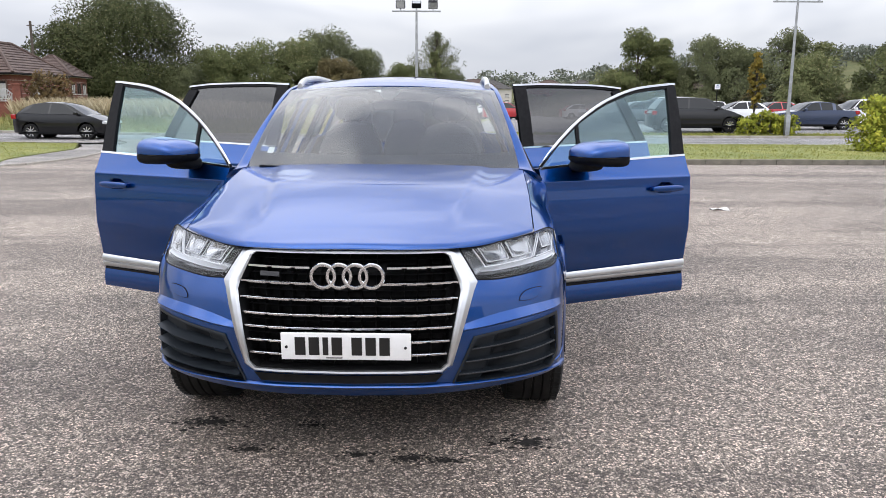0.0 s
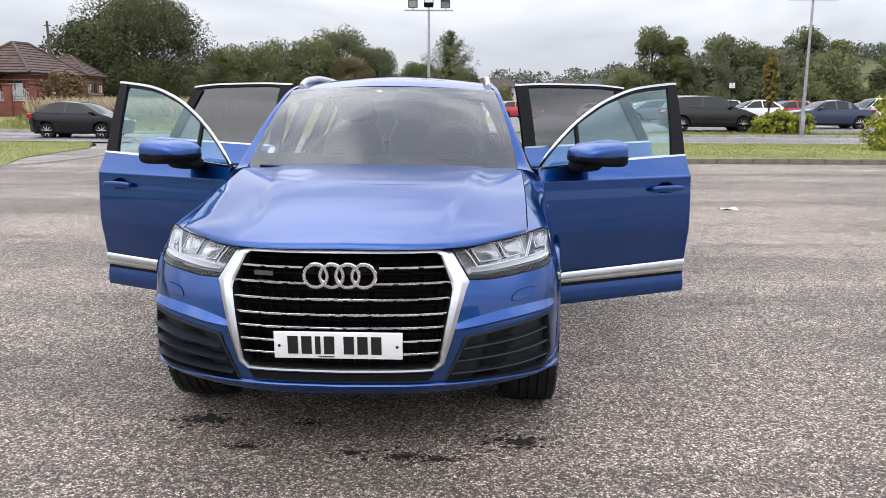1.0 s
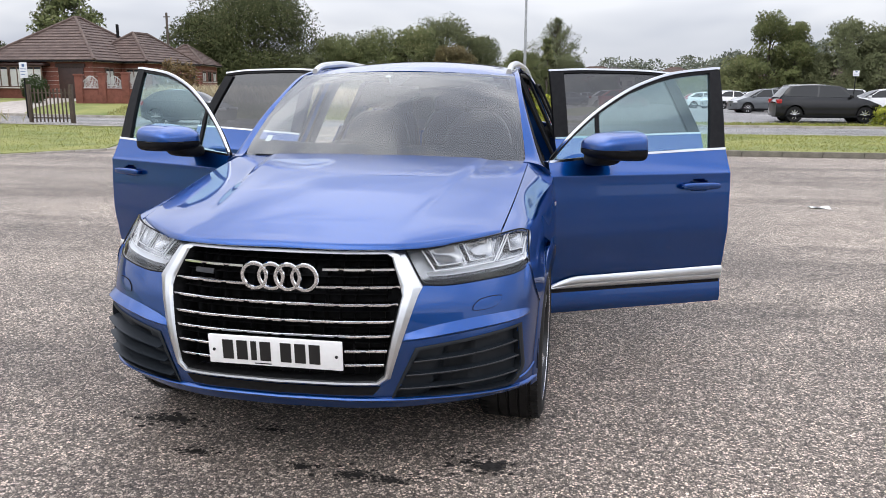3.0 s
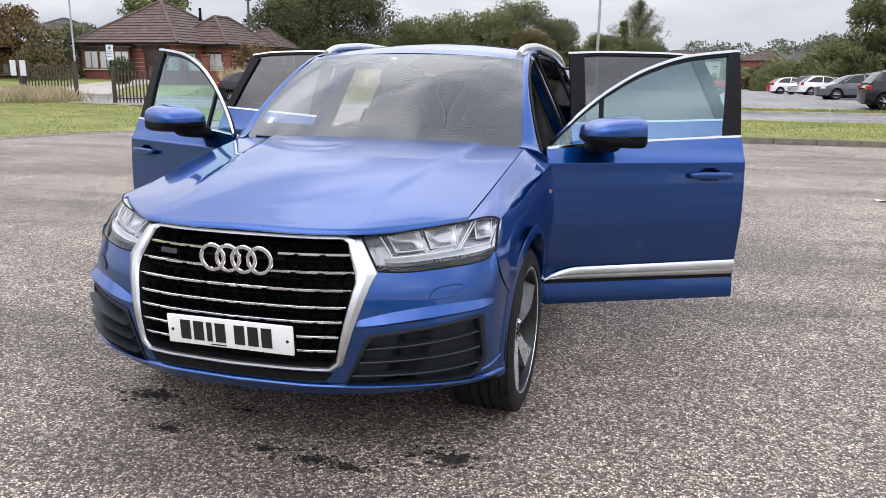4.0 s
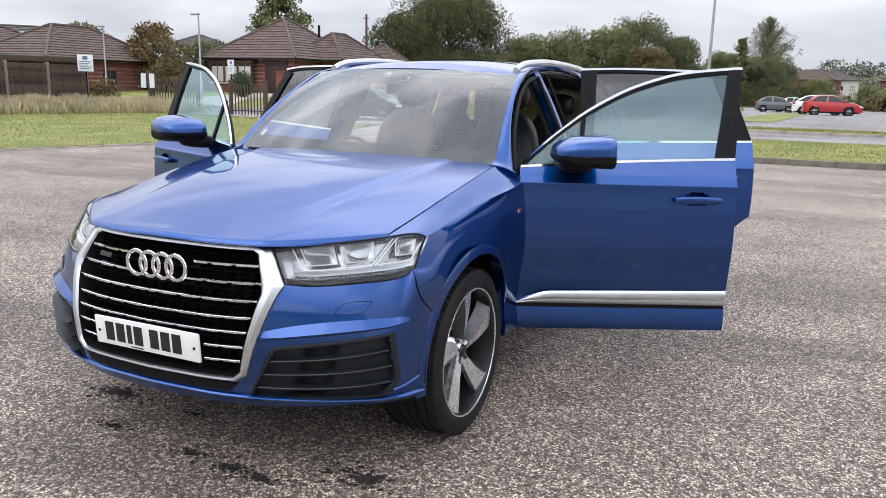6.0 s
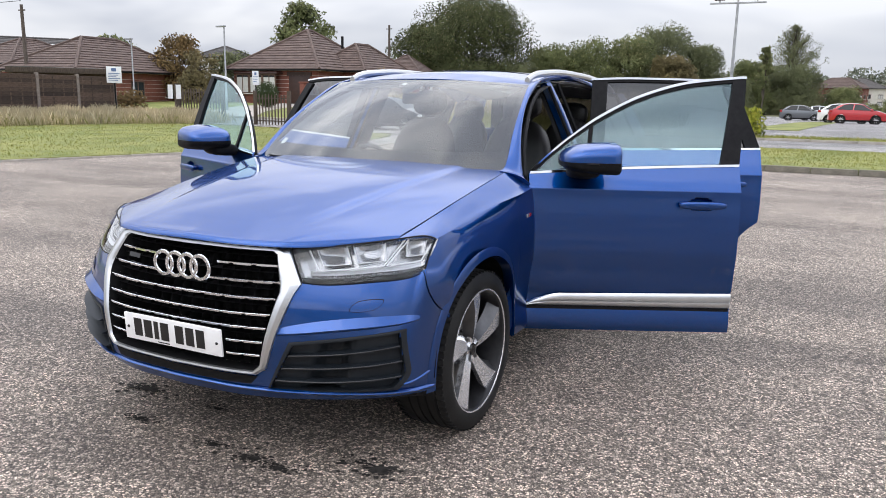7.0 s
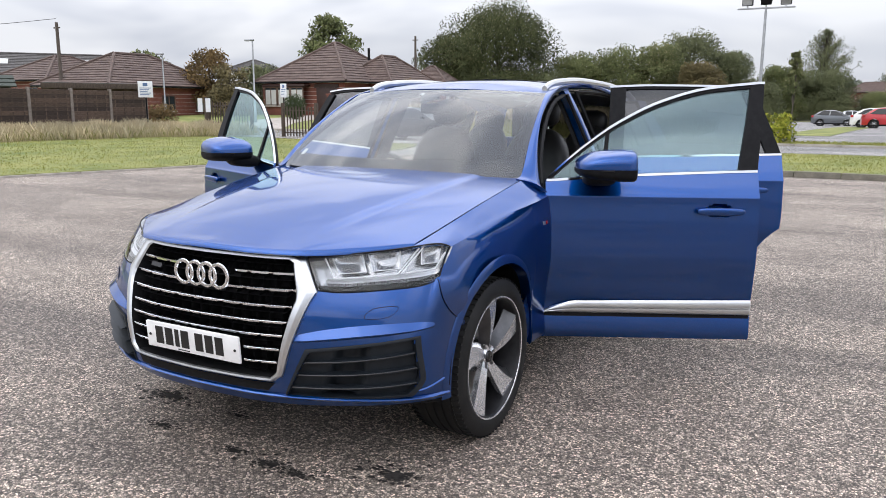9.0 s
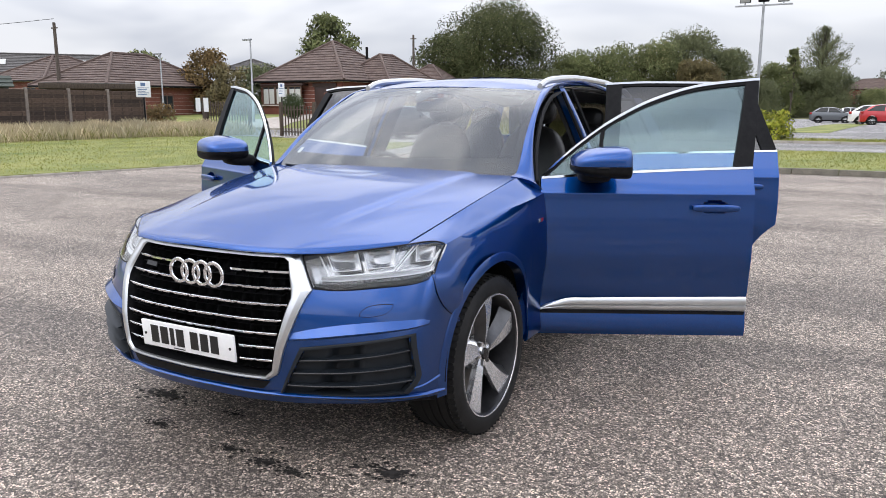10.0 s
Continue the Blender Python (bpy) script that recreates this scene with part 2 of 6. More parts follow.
link(fw, blend(fw, "MULTIPLY", 1.0, old, ramp(fw, oi.outputs["Random"], [(0.0, (0.55, 0.55, 0.56)), (1.0, (1.55, 1.5, 1.45))])), principled(fw).inputs["Base Color"])
M["post"] = varied("weathered_concrete_post", (0.16, 0.13, 0.11), (0.26, 0.22, 0.19), 6, 0.9, 0, 0.3, 0.01, 40)
M["old_wood"] = varied("old_timber", (0.045, 0.032, 0.024), (0.10, 0.075, 0.055), 6, 0.9, 0, 0.4, 0.01, 30, (8, 8, 1))
M["galv"] = varied("galvanised_steel", (0.30, 0.31, 0.32), (0.45, 0.46, 0.47), 6, 0.45, 0.7)
M["pole_wood"] = varied("telegraph_pole_timber", (0.07, 0.055, 0.045), (0.13, 0.105, 0.085), 4, 0.9, 0, 0.3, 0.01, 20, (6, 6, 1))
M["house_glass"] = mat_base("house_window_glass", (0.03, 0.035, 0.04), 0.06)
M["curtain"] = varied("net_curtain", (0.42, 0.42, 0.40), (0.60, 0.60, 0.57), 9, 0.9, 0, 0, 0, 0, (14, 14, 0.5))
M["garage"] = varied("brown_garage_door", (0.028, 0.012, 0.009), (0.045, 0.020, 0.015), 5, 0.5)
M["bark"] = varied("bark", (0.045, 0.036, 0.027), (0.10, 0.083, 0.065), 5, 0.95, 0, 0.6, 0.02, 25, (4, 4, 1))
M["leaf_oak"] = leaf_mat("dull_green_leaves", (0.095, 0.115, 0.045), (0.195, 0.215, 0.090), (0.29, 0.29, 0.14))
M["leaf_deep"] = leaf_mat("deep_green_leaves", (0.040, 0.052, 0.018), (0.090, 0.104, 0.040), (0.15, 0.15, 0.07))
M["leaf_dark"] = leaf_mat("dark_green_leaves", (0.085, 0.100, 0.048), (0.165, 0.180, 0.090))
M["leaf_willow"] = leaf_mat("grey_green_leaves", (0.075, 0.094, 0.034), (0.150, 0.172, 0.066), (0.21, 0.21, 0.092))
M["leaf_bright"] = leaf_mat("yellow_green_leaves", (0.13, 0.17, 0.015), (0.36, 0.39, 0.045), (0.54, 0.50, 0.07))
M["leaf_gold"] = leaf_mat("golden_autumn_leaves", (0.15, 0.125, 0.02), (0.33, 0.25, 0.05), (0.45, 0.30, 0.05))
M["leaf_rust"] = leaf_mat("rusty_autumn_leaves", (0.10, 0.075, 0.03), (0.20, 0.13, 0.055))
M["leaf_brown"] = leaf_mat("olive_brown_leaves", (0.10, 0.088, 0.04), (0.185, 0.15, 0.07))
M["leaf_hedge"] = leaf_mat("clipped_hedge_leaves", (0.020, 0.036, 0.012), (0.05, 0.075, 0.024))
# the haze of distance is put into this paler, greyer leaf colour
M["leaf_wood"] = leaf_mat("hazy_woodland", (0.115, 0.135, 0.115), (0.185, 0.205, 0.165), (0.23, 0.23, 0.18), crown=False)
M["blade"] = leaf_mat("short_grass_blades", (0.135, 0.165, 0.034), (0.260, 0.268, 0.066), (0.38, 0.34, 0.15), crown=False)
M["straw"] = leaf_mat("dry_straw_grass", (0.27, 0.22, 0.135), (0.52, 0.44, 0.30), (0.70, 0.61, 0.44), crown=False)
M["rough_green"] = leaf_mat("rough_green_grass", (0.13, 0.15, 0.04), (0.26, 0.25, 0.09), (0.38, 0.33, 0.16), crown=False)
M["car_glass"] = mat_base("parked_car_glass", (0.012, 0.014, 0.016), 0.04)
M["tail_red"] = mat_base("red_tail_lamp", (0.35, 0.012, 0.012), 0.15, 0, 0.5)
M["oil"] = varied("dried_dark_stain", (0.020, 0.018, 0.017), (0.046, 0.042, 0.039), 60, 0.9)
principled(M["oil"]).inputs["Specular IOR Level"].default_value = 0.1
M["litter"] = mat_base("white_litter", (0.75, 0.75, 0.74), 0.6)
M["sign_white"] = varied("white_sign_face", (0.72, 0.73, 0.74), (0.80, 0.81, 0.82), 4, 0.4)
M["sign_ink"] = mat_base("sign_grey_blue_ink", (0.10, 0.16, 0.30), 0.5)
M["felt"] = varied("green_shed_felt", (0.028, 0.036, 0.028), (0.05, 0.06, 0.047), 3, 0.9)
M["wrought"] = varied("painted_scroll_panel", (0.42, 0.42, 0.42), (0.58, 0.58, 0.57), 9, 0.6)


def car_colour(name, c, metal=0.3, coat=1.0):
    return mat_base(name, c, 0.3, metal, coat)


CAR = {"black": car_colour("black_car_paint", (0.005, 0.005, 0.006), 0.0, 0.8), "navy": car_colour("navy_car_paint", (0.018, 0.032, 0.075)),
       "white": car_colour("white_car_paint", (0.78, 0.78, 0.78), 0.0), "silver": car_colour("silver_car_paint", (0.50, 0.52, 0.54), 0.6),
       "grey": car_colour("grey_car_paint", (0.13, 0.14, 0.15), 0.5), "red": car_colour("red_car_paint", (0.42, 0.015, 0.02), 0.1)}

principled(CAR["black"]).inputs["Specular IOR Level"].default_value = 0.2
principled(M["car_glass"]).inputs["Specular IOR Level"].default_value = 0.3
for key, gloss in (("black", 0.10), ("rubber", 0.2), ("dark_trim", 0.2), ("grille_black", 0.05), ("frit", 0.05), ("intake", 0.25)):
    principled(M[key]).inputs["Specular IOR Level"].default_value = gloss


# ---- geometry helpers ----
def part(name, bm, mat, parent=None, label="", sharp=35, mats=()):
    me = bpy.data.meshes.new(name)
    bm.normal_update()
    bm.to_mesh(me)
    bm.free()
    for m in (mat, *mats):
        me.materials.append(m)
    if len(me.polygons):
        me.polygons.foreach_set("use_smooth", [True] * len(me.polygons))
        me.set_sharp_from_angle(angle=radians(sharp))
    ob = new(name, me)
    ob.parent = parent
    if label:
        ob["label"] = label
    return ob


def raw(name, verts, faces, mat, parent=None, label=""):
    me = bpy.data.meshes.new(name)
    me.from_pydata(verts, [], faces)
    me.materials.append(mat)
    ob = new(name, me)
    ob.parent = parent
    if label:
        ob["label"] = label
    return ob


def thing(name, m, label, category, group="", kind=""):
    ob = new(name)
    ob.empty_display_size = 0.2
    ob.matrix_basis = m
    return tagged(ob, label, category, group, kind)


def smooth(xs, ys):
    """A smooth curve through the given knots."""
    xs, ys = np.array(xs, float), np.array(ys, float)
    h = np.diff(xs)
    d = np.diff(ys) / h
    s = np.zeros(len(xs))
    for i in range(1, len(xs) - 1):
        if d[i - 1] * d[i] > 0:
            s[i] = 2 * d[i - 1] * d[i] / (d[i - 1] + d[i])
    s[0], s[-1] = d[0], d[-1]

    def f(x):
        x = min(max(x, xs[0]), xs[-1])
        i = int(min(max(np.searchsorted(xs, x) - 1, 0), len(h) - 1))
        t = (x - xs[i]) / h[i]
        a, b = ys[i], ys[i + 1]
        return float((1 + 2 * t) * (1 - t) ** 2 * a + t * (1 - t) ** 2 * h[i] * s[i] + t * t * (3 - 2 * t) * b + t * t * (t - 1) * h[i] * s[i + 1])
    return f


def spline(pts):
    """Catmull-Rom through points, as a function of 0..1."""
    p = [Vector(q) for q in pts]
    p = [2 * p[0] - p[1], *p, 2 * p[-1] - p[-2]]
    n = len(p) - 3

    def f(t):
        t = min(max(t, 0.0), 1.0) * n
        i = min(int(t), n - 1)
        t -= i
        a, b, c, d = p[i:i + 4]
        return 0.5 * (2 * b + (c - a) * t + (2 * a - 5 * b + 4 * c - d) * t * t + (3 * b - a - 3 * c + d) * t ** 3)
    return f


def sheet(fn, nu, nv, hole=None, flip=False, bm=None, thick=0.0):
    """A grid over u, v in 0..1, less the cells where hole(u, v) holds."""
    bm = bm or bmesh.new()
    vs = [[bm.verts.new(fn(i / nu, j / nv)) for j in range(nv + 1)] for i in range(nu + 1)]
    fs = []
    for i in range(nu):
        for j in range(nv):
            if hole and hole((i + 0.5) / nu, (j + 0.5) / nv):
                continue
            q = (vs[i][j], vs[i + 1][j], vs[i + 1][j + 1], vs[i][j + 1])
            fs.append(bm.faces.new(q[::-1] if flip else q))
    if hole:
        bmesh.ops.delete(bm, geom=[v for v in bm.verts if not v.link_faces], context="VERTS")
    if thick:
        bm.normal_update()
        bmesh.ops.solidify(bm, geom=fs, thickness=thick)
    return bm


def loft(a, b, nu, nv=1, **kw):
    """Between two curves of u."""
    return sheet(lambda u, v: Vector(a(u)).lerp(Vector(b(u)), v), nu, nv, **kw)


def box(bm, x0, y0, z0, x1, y1, z1, bev=0.0, m=None):
    g = bmesh.ops.create_cube(bm, size=1.0, matrix=Matrix.LocRotScale(((x0 + x1) / 2, (y0 + y1) / 2, (z0 + z1) / 2), None, (abs(x1 - x0), abs(y1 - y0), abs(z1 - z0))))
    vs = g["verts"]
    if bev:
        es = list({e for v in vs for e in v.link_edges})
        r = bmesh.ops.bevel(bm, geom=es, offset=bev, segments=2, affect="EDGES", profile=0.6)
        vs = list({v for f in r["faces"] for v in f.verts} | {v for v in vs if v.is_valid})
    if m is not None:
        bmesh.ops.transform(bm, matrix=m, verts=[v for v in vs if v.is_valid])
    return bm


def boxed(*a, **k):
    return box(bmesh.new(), *a, **k)


def tube(bm, path, radius, sides=8, cap=True):
    """A round bar along points; radius is a number or one for each point."""
    pts = [Vector(p) for p in path]
    rings = []
    for i, p in enumerate(pts):
        d = (pts[min(i + 1, len(pts) - 1)] - pts[max(i - 1, 0)]).normalized()
        a = d.orthogonal().normalized() if i == 0 else (last - last.dot(d) * d).normalized()
        last = a
        b = d.cross(a)
        r = radius[i] if isinstance(radius, (list, tuple)) else radius
        rings.append([bm.verts.new(p + r * (math.cos(2 * math.pi * k / sides) * a + math.sin(2 * math.pi * k / sides) * b)) for k in range(sides)])
    for r, s in zip(rings, rings[1:]):
        for k in range(sides):
            bm.faces.new((r[k], r[(k + 1) % sides], s[(k + 1) % sides], s[k]))
    if cap:
        bm.faces.new(rings[0][::-1])
        bm.faces.new(rings[-1])
    return bm


def strip(path, across, bm=None):
    """A bar swept along points with a profile of (sideways, out) pairs in the frame that across(i) gives as two vectors."""
    bm = bm or bmesh.new()
    rings = []
    for i, p in enumerate(path):
        rings.append([bm.verts.new(Vector(p) + o) for o in across(i)])
    n = len(rings[0])
    for r, s in zip(rings, rings[1:]):
        for k in range(n):
            bm.faces.new((r[k], r[(k + 1) % n], s[(k + 1) % n], s[k]))
    bm.faces.new(rings[0][::-1])
    bm.faces.new(rings[-1])
    return bm


def revolve(profile, steps=48, axis="X", bm=None, m=None):
    """A profile of (radius, along) turned about an axis."""
    bm = bm or bmesh.new()
    rings = []
    for k in range(steps):
        a = 2 * math.pi * k / steps
        ring = []
        for r, s in profile:
            p = Vector((s, r * math.cos(a), r * math.sin(a))) if axis == "X" else Vector((r * math.cos(a), r * math.sin(a), s))
            ring.append(bm.verts.new(m @ p if m else p))
        rings.append(ring)
    for k in range(steps):
        r, s = rings[k], rings[(k + 1) % steps]
        for i in range(len(profile) - 1):
            bm.faces.new((r[i], r[i + 1], s[i + 1], s[i]))
    return bm


def blob(bm, centre, size, power=2.5, nu=24, nv=14, shape=None, keep=None):
    """A rounded box; shape(p) bends the unit form."""
    def sp(c, e):
        return math.copysign(abs(c) ** e, c)

    def f(u, v):
        a, b = 2 * math.pi * u, math.pi * (v - 0.5)
        e = 2 / power
        p = Vector((sp(math.cos(b), e) * sp(math.cos(a), e), sp(math.cos(b), e) * sp(math.sin(a), e), sp(math.sin(b), e)))
        p = shape(p) if shape else p
        return Vector(centre) + Vector((p.x * size[0], p.y * size[1], p.z * size[2]))
    sheet(f, nu, nv, bm=bm, hole=(lambda u, v: not keep(v)) if keep else None)
    bmesh.ops.remove_doubles(bm, verts=bm.verts, dist=0.0005)
    return bm


def prism(pts, z0, z1, bm=None):
    bm = bm or bmesh.new()
    a, b = [bm.verts.new((x, y, z0)) for x, y in pts], [bm.verts.new((x, y, z1)) for x, y in pts]
    n = len(pts)
    bm.faces.new(b)
    bm.faces.new(a[::-1])
    for i in range(n):
        bm.faces.new((a[i], a[(i + 1) % n], b[(i + 1) % n], b[i]))
    return bm


def lin(a, b, n):
    return [a + (b - a) * k / (n - 1) for k in range(n)]


def flip_y(p, s):
    return Vector((p.x, p.y * s, p.z))


# ---- the ground ----
rise_y = smooth([-60, 19.2, 24, 31, 36.8, 39, 46, 55, 80, 160, 400], [0, 0, -0.02, -0.14, -0.12, 0.22, 0.48, 0.80, 1.0, 1.3, 3.0])


rise_e = smooth([-60, 19.2, 24, 31, 36.8, 39, 46, 60, 90, 160, 400], [0, 0, -0.03, -0.15, -0.13, 0.09, 0.11, 0.05, -0.30, -0.10, 2.4])


def ground_z(x, y):
    w = min(max((x + 15) / 10, 0), 1)
    w = w * w * (3 - 2 * w)
    return rise_y(y) * (1 - w) + rise_e(y) * w + 0.010 * min(max(-13.5 - x, 0), 40)


def drape(name, mat, edge0, edge1, nu, nv, up, parent=None, label="", kind="structure", category=""):
    """A sheet between two lines of the plan, laid on the ground."""
    def f(u, v):
        a, b = edge0(u), edge1(u)
        x, y = a[0] + (b[0] - a[0]) * v, a[1] + (b[1] - a[1]) * v
        return Vector((x, y, ground_z(x, y) + up))
    ob = part(name, sheet(f, nu, nv, thick=0), mat, parent)
    return tagged(ob, label, category, "", kind)


def lines(*pts):
    """A broken line of the plan as a function of 0..1."""
    def f(t):
        k = t * (len(pts) - 1)
        i = min(int(k), len(pts) - 2)
        a, b = pts[i], pts[i + 1]
        return (a[0] + (b[0] - a[0]) * (k - i), a[1] + (b[1] - a[1]) * (k - i))
    return f


def spread(lo, hi, n, t):
    return lo + (hi - lo) * t


# one sheet to the horizon, finer near the scene
gx = np.concatenate([np.linspace(-1500, -120, 12), np.linspace(-100, 100, 60), np.linspace(120, 1500, 12)])
gy = np.concatenate([np.linspace(-600, -60, 8), np.linspace(-40, 120, 70), np.linspace(140, 420, 12), np.linspace(500, 2500, 8)])
verts = [(float(x), float(y), ground_z(x, y) - 0.07) for x in gx for y in gy]
faces = [(i * len(gy) + j, (i + 1) * len(gy) + j, (i + 1) * len(gy) + j + 1, i * len(gy) + j + 1) for i in range(len(gx) - 1) for j in range(len(gy) - 1)]
tagged(raw("ground", verts, faces, M["soil_grass"]), "rough grassy ground reaching to the horizon", "ground", "", "structure")

KERB_L = ((-14.5, -30), (-14.1, 2), (-13.6, 10.3), (-12.75, 13.0), (-11.9, 15.6), (-10.9, 17.0), (-10.0, 18.2), (-9.75, 20.5), (-10.3, 24.0), (-11.8, 28.6), (-13.0, 30.6))
KERB_R = ((-2.2, 30.2), (-2.0, 23.5), (-1.4, 20.6), (0.2, 19.35), (3.0, 19.25), (12.0, 19.3), (40.0, 19.4), (80.0, 19.5))
bm = prism([*KERB_L, *KERB_R, (80, -30)], -0.30, 0.0)
bmesh.ops.triangulate(bm, faces=[f for f in bm.faces if len(f.verts) > 4])
tagged(part("car_park", bm, M["lot"]), "coarse chipped grey asphalt of an open car park", "car park", "", "structure")
drape("road", M["road"], lambda u: (-120 + 240 * u, 30.4), lambda u: (-120 + 240 * u, 36.6), 80, 4, 0.02, label="grey asphalt road, slightly damp", category="road")


def inside(poly, x, y):
    c = False
    for (x0, y0), (x1, y1) in zip(poly, poly[1:] + poly[:1]):
        if (y0 > y) != (y1 > y) and x < (x1 - x0) * (y - y0) / (y1 - y0) + x0:
            c = not c
    return c


def lawn(name, poly, up, label):
    xs, ys = [p[0] for p in poly], [p[1] for p in poly]
    bm = prism(poly, -0.3, 0.0)
    bmesh.ops.triangulate(bm, faces=[f for f in bm.faces if len(f.verts) > 4])
    for k in np.arange(math.ceil(min(ys) / 2) * 2, max(ys), 2.0):
        bmesh.ops.bisect_plane(bm, geom=bm.verts[:] + bm.edges[:] + bm.faces[:], plane_co=(0, float(k), 0), plane_no=(0, 1, 0))
    for k in np.arange(math.ceil(min(xs) / 4) * 4, max(xs), 4.0):
        bmesh.ops.bisect_plane(bm, geom=bm.verts[:] + bm.edges[:] + bm.faces[:], plane_co=(float(k), 0, 0), plane_no=(1, 0, 0))
    for v in bm.verts:
        v.co.z += ground_z(v.co.x, v.co.y) + up
    return tagged(part(name, bm, M["grass"]), label, "lawn", "", "structure")


LAWN_L = [(-60, -30), *KERB_L[:6], (-10.45, 17.6), (-11.2, 19.6), (-11.6, 24.0), (-13.6, 28.5), (-60, 28.5)]
LAWN_R = [(-2.05, 29.0), *[(x + 0.12, y + 0.12) for x, y in KERB_R[1:]], (80, 30.0)]
lawn("lawn_west", LAWN_L, 0.06, "mown grass with yellowed patches beside the car park")
lawn("lawn_east", LAWN_R, 0.12, "strip of mown grass behind a low kerb")
drape("footpath", M["path"], lines((-10.5, 17.6), (-10.0, 18.25), (-9.8, 20.5), (-10.4, 24.0), (-11.9, 28.6)), lines((-10.9, 18.3), (-11.3, 20.5), (-11.6, 24), (-12.4, 26.3), (-13.6, 28.6)), 16, 4, 0.035, label="worn asphalt footpath corner", category="footpath")
drape("pavement", M["path"], lambda u: (-120 + 107 * u, 28.5), lambda u: (-120 + 107 * u, 30.3), 50, 2, 0.08, label="asphalt pavement along the road", category="pavement")
drape("verge", M["grass"], lambda u: (-120 + 240 * u, 36.75), lambda u: (-120 + 240 * u, 38.0), 60, 4, 0.05, label="sloping grass verge beyond the road", category="verge")
drape("far_car_park", M["road"], lambda u: (-6 + 120 * u, 38.0), lambda u: (-12 + 150 * u, 105), 40, 24, 0.03, label="pale asphalt car park full of vehicles", category="car park")
drape("grass_island", M["grass"], lambda u: (-0.8 + 3.4 * u, 42.5 + 34 * u), lambda u: (1.6 + 3.4 * u, 42.5 + 34 * u), 20, 3, 0.05, label="grass island between parking rows", category="grass")
drape("bank", M["grass"], lambda u: (-60 + 54 * u, 37.0), lambda u: (-60 + 54 * u, 46.0), 30, 6, 0.09, label="unmown grass bank below the bushes", category="grass bank")
drape("driveway", M["paving"], lambda u: (-31.5 + 4 * u, 37), lambda u: (-32.5 + 3 * u, 46.3), 4, 6, 0.12, label="pale paved house driveway", category="driveway")


def kerb_run(name, pts, up, h, w, label, step=0.92, mat="kerb"):
    """Separate kerb stones along a line of the plan."""
    owner = thing(name, Matrix.Identity(4), label, "kerb", "", "structure")
    stone = boxed(0, -w / 2, -0.25, 1, w / 2, h, 0.018)
    me = None
    for a, b in zip(pts, pts[1:]):
        d = Vector((b[0] - a[0], b[1] - a[1], 0))
        n = max(1, round(d.length / step))
        for k in range(n):
            p = Vector((*a, 0)) + d * k / n
            if me is None:
                ob = part("kerb_stone", stone, M[mat], owner)
                me = ob.data
            else:
                ob = new("kerb_stone", me)
                ob.parent = owner
            ob.matrix_basis = Matrix.Translation((p.x, p.y, ground_z(p.x, p.y) + up + random.uniform(-0.006, 0.006))) @ pose(0, 0, 0, 0, 0, math.degrees(math.atan2(d.y, d.x))) @ Matrix.Diagonal((d.length / n - 0.012, 1, 1, 1))
    return owner


kerb_run("kerb_west", KERB_L[1:], 0.0, 0.045, 0.10, "low worn concrete kerb edging the grass")
kerb_run("kerb_east", KERB_R[:-1], 0.0, 0.135, 0.14, "weathered concrete kerb with mossy top", 0.92, "kerb_moss")
kerb_run("kerb_road", [(-30, 36.7), (45, 36.7)], 0.02, 0.11, 0.14, "concrete kerb on the far side of the road", 1.8)


# ---- grass blades ----
def blades(name, count, place, h, w, mat, label, lean_by=0.35, tufts=1):
    verts, faces = [], []
    for _ in range(count):
        p = place()
        if p is None:
            continue
        for _ in range(tufts):
            x, y = p[0] + random.gauss(0, 0.04), p[1] + random.gauss(0, 0.04)
            z = ground_z(x, y) + p[2]
            a = random.uniform(0, math.pi)
            hh = h * random.uniform(0.5, 1.25) * (p[3] if len(p) > 3 else 1)
            dx, dy = math.cos(a) * w / 2, math.sin(a) * w / 2
            lx, ly = random.gauss(0, lean_by) * hh, random.gauss(0, lean_by) * hh
            n = len(verts)
            verts += [(x - dx, y - dy, z), (x + dx, y + dy, z), (x + lx * 0.4 + dx * 0.6, y + ly * 0.4 + dy * 0.6, z + hh * 0.6), (x + lx, y + ly, z + hh)]
            faces += [(n, n + 1, n + 2), (n, n + 2, n + 3)]
    return tagged(raw(name, verts, faces, mat), label, "grass", "", "stuff")


def on_lawn(poly, x0, x1, y0, y1, up):
    def f():
        x, y = random.uniform(x0, x1), random.uniform(y0, y1)
        return (x, y, up) if inside(poly, x, y) else None
    return f


blades("lawn_grass", 40000, on_lawn(LAWN_L, -32, -10, 8, 28.5, 0.06), 0.038, 0.020, M["blade"], "short mown grass blades", 0.6)
blades("strip_grass", 32000, on_lawn(LAWN_R, -2, 24, 19.4, 30, 0.12), 0.038, 0.020, M["blade"], "short mown grass blades", 0.6)
blades("verge_grass", 9000, lambda: (random.uniform(-6, 30), random.uniform(36.9, 37.9), 0.05), 0.10, 0.05, M["blade"], "short verge grass", 0.6)


def tall_place():
    y = random.uniform(9.5, 30.6)
    x = -27.6 + 1.4 * min(1.0, max(0.0, (y - 11.5) / 15.1)) + 0.15 + abs(random.gauss(0, 0.95))
    return (x, y, 0.05, 0.45 + 0.75 * noise.noise((x * 0.5, y * 0.5, 3)) ** 2 + 0.35 * random.random())


blades("tall_grass", 76000, tall_place, 0.74, 0.0065, M["straw"], "tall dry straw-coloured grass", 0.22)
blades("tall_green_grass", 26000, tall_place, 0.55, 0.010, M["rough_green"], "tall green rough grass below dry stalks", 0.35)


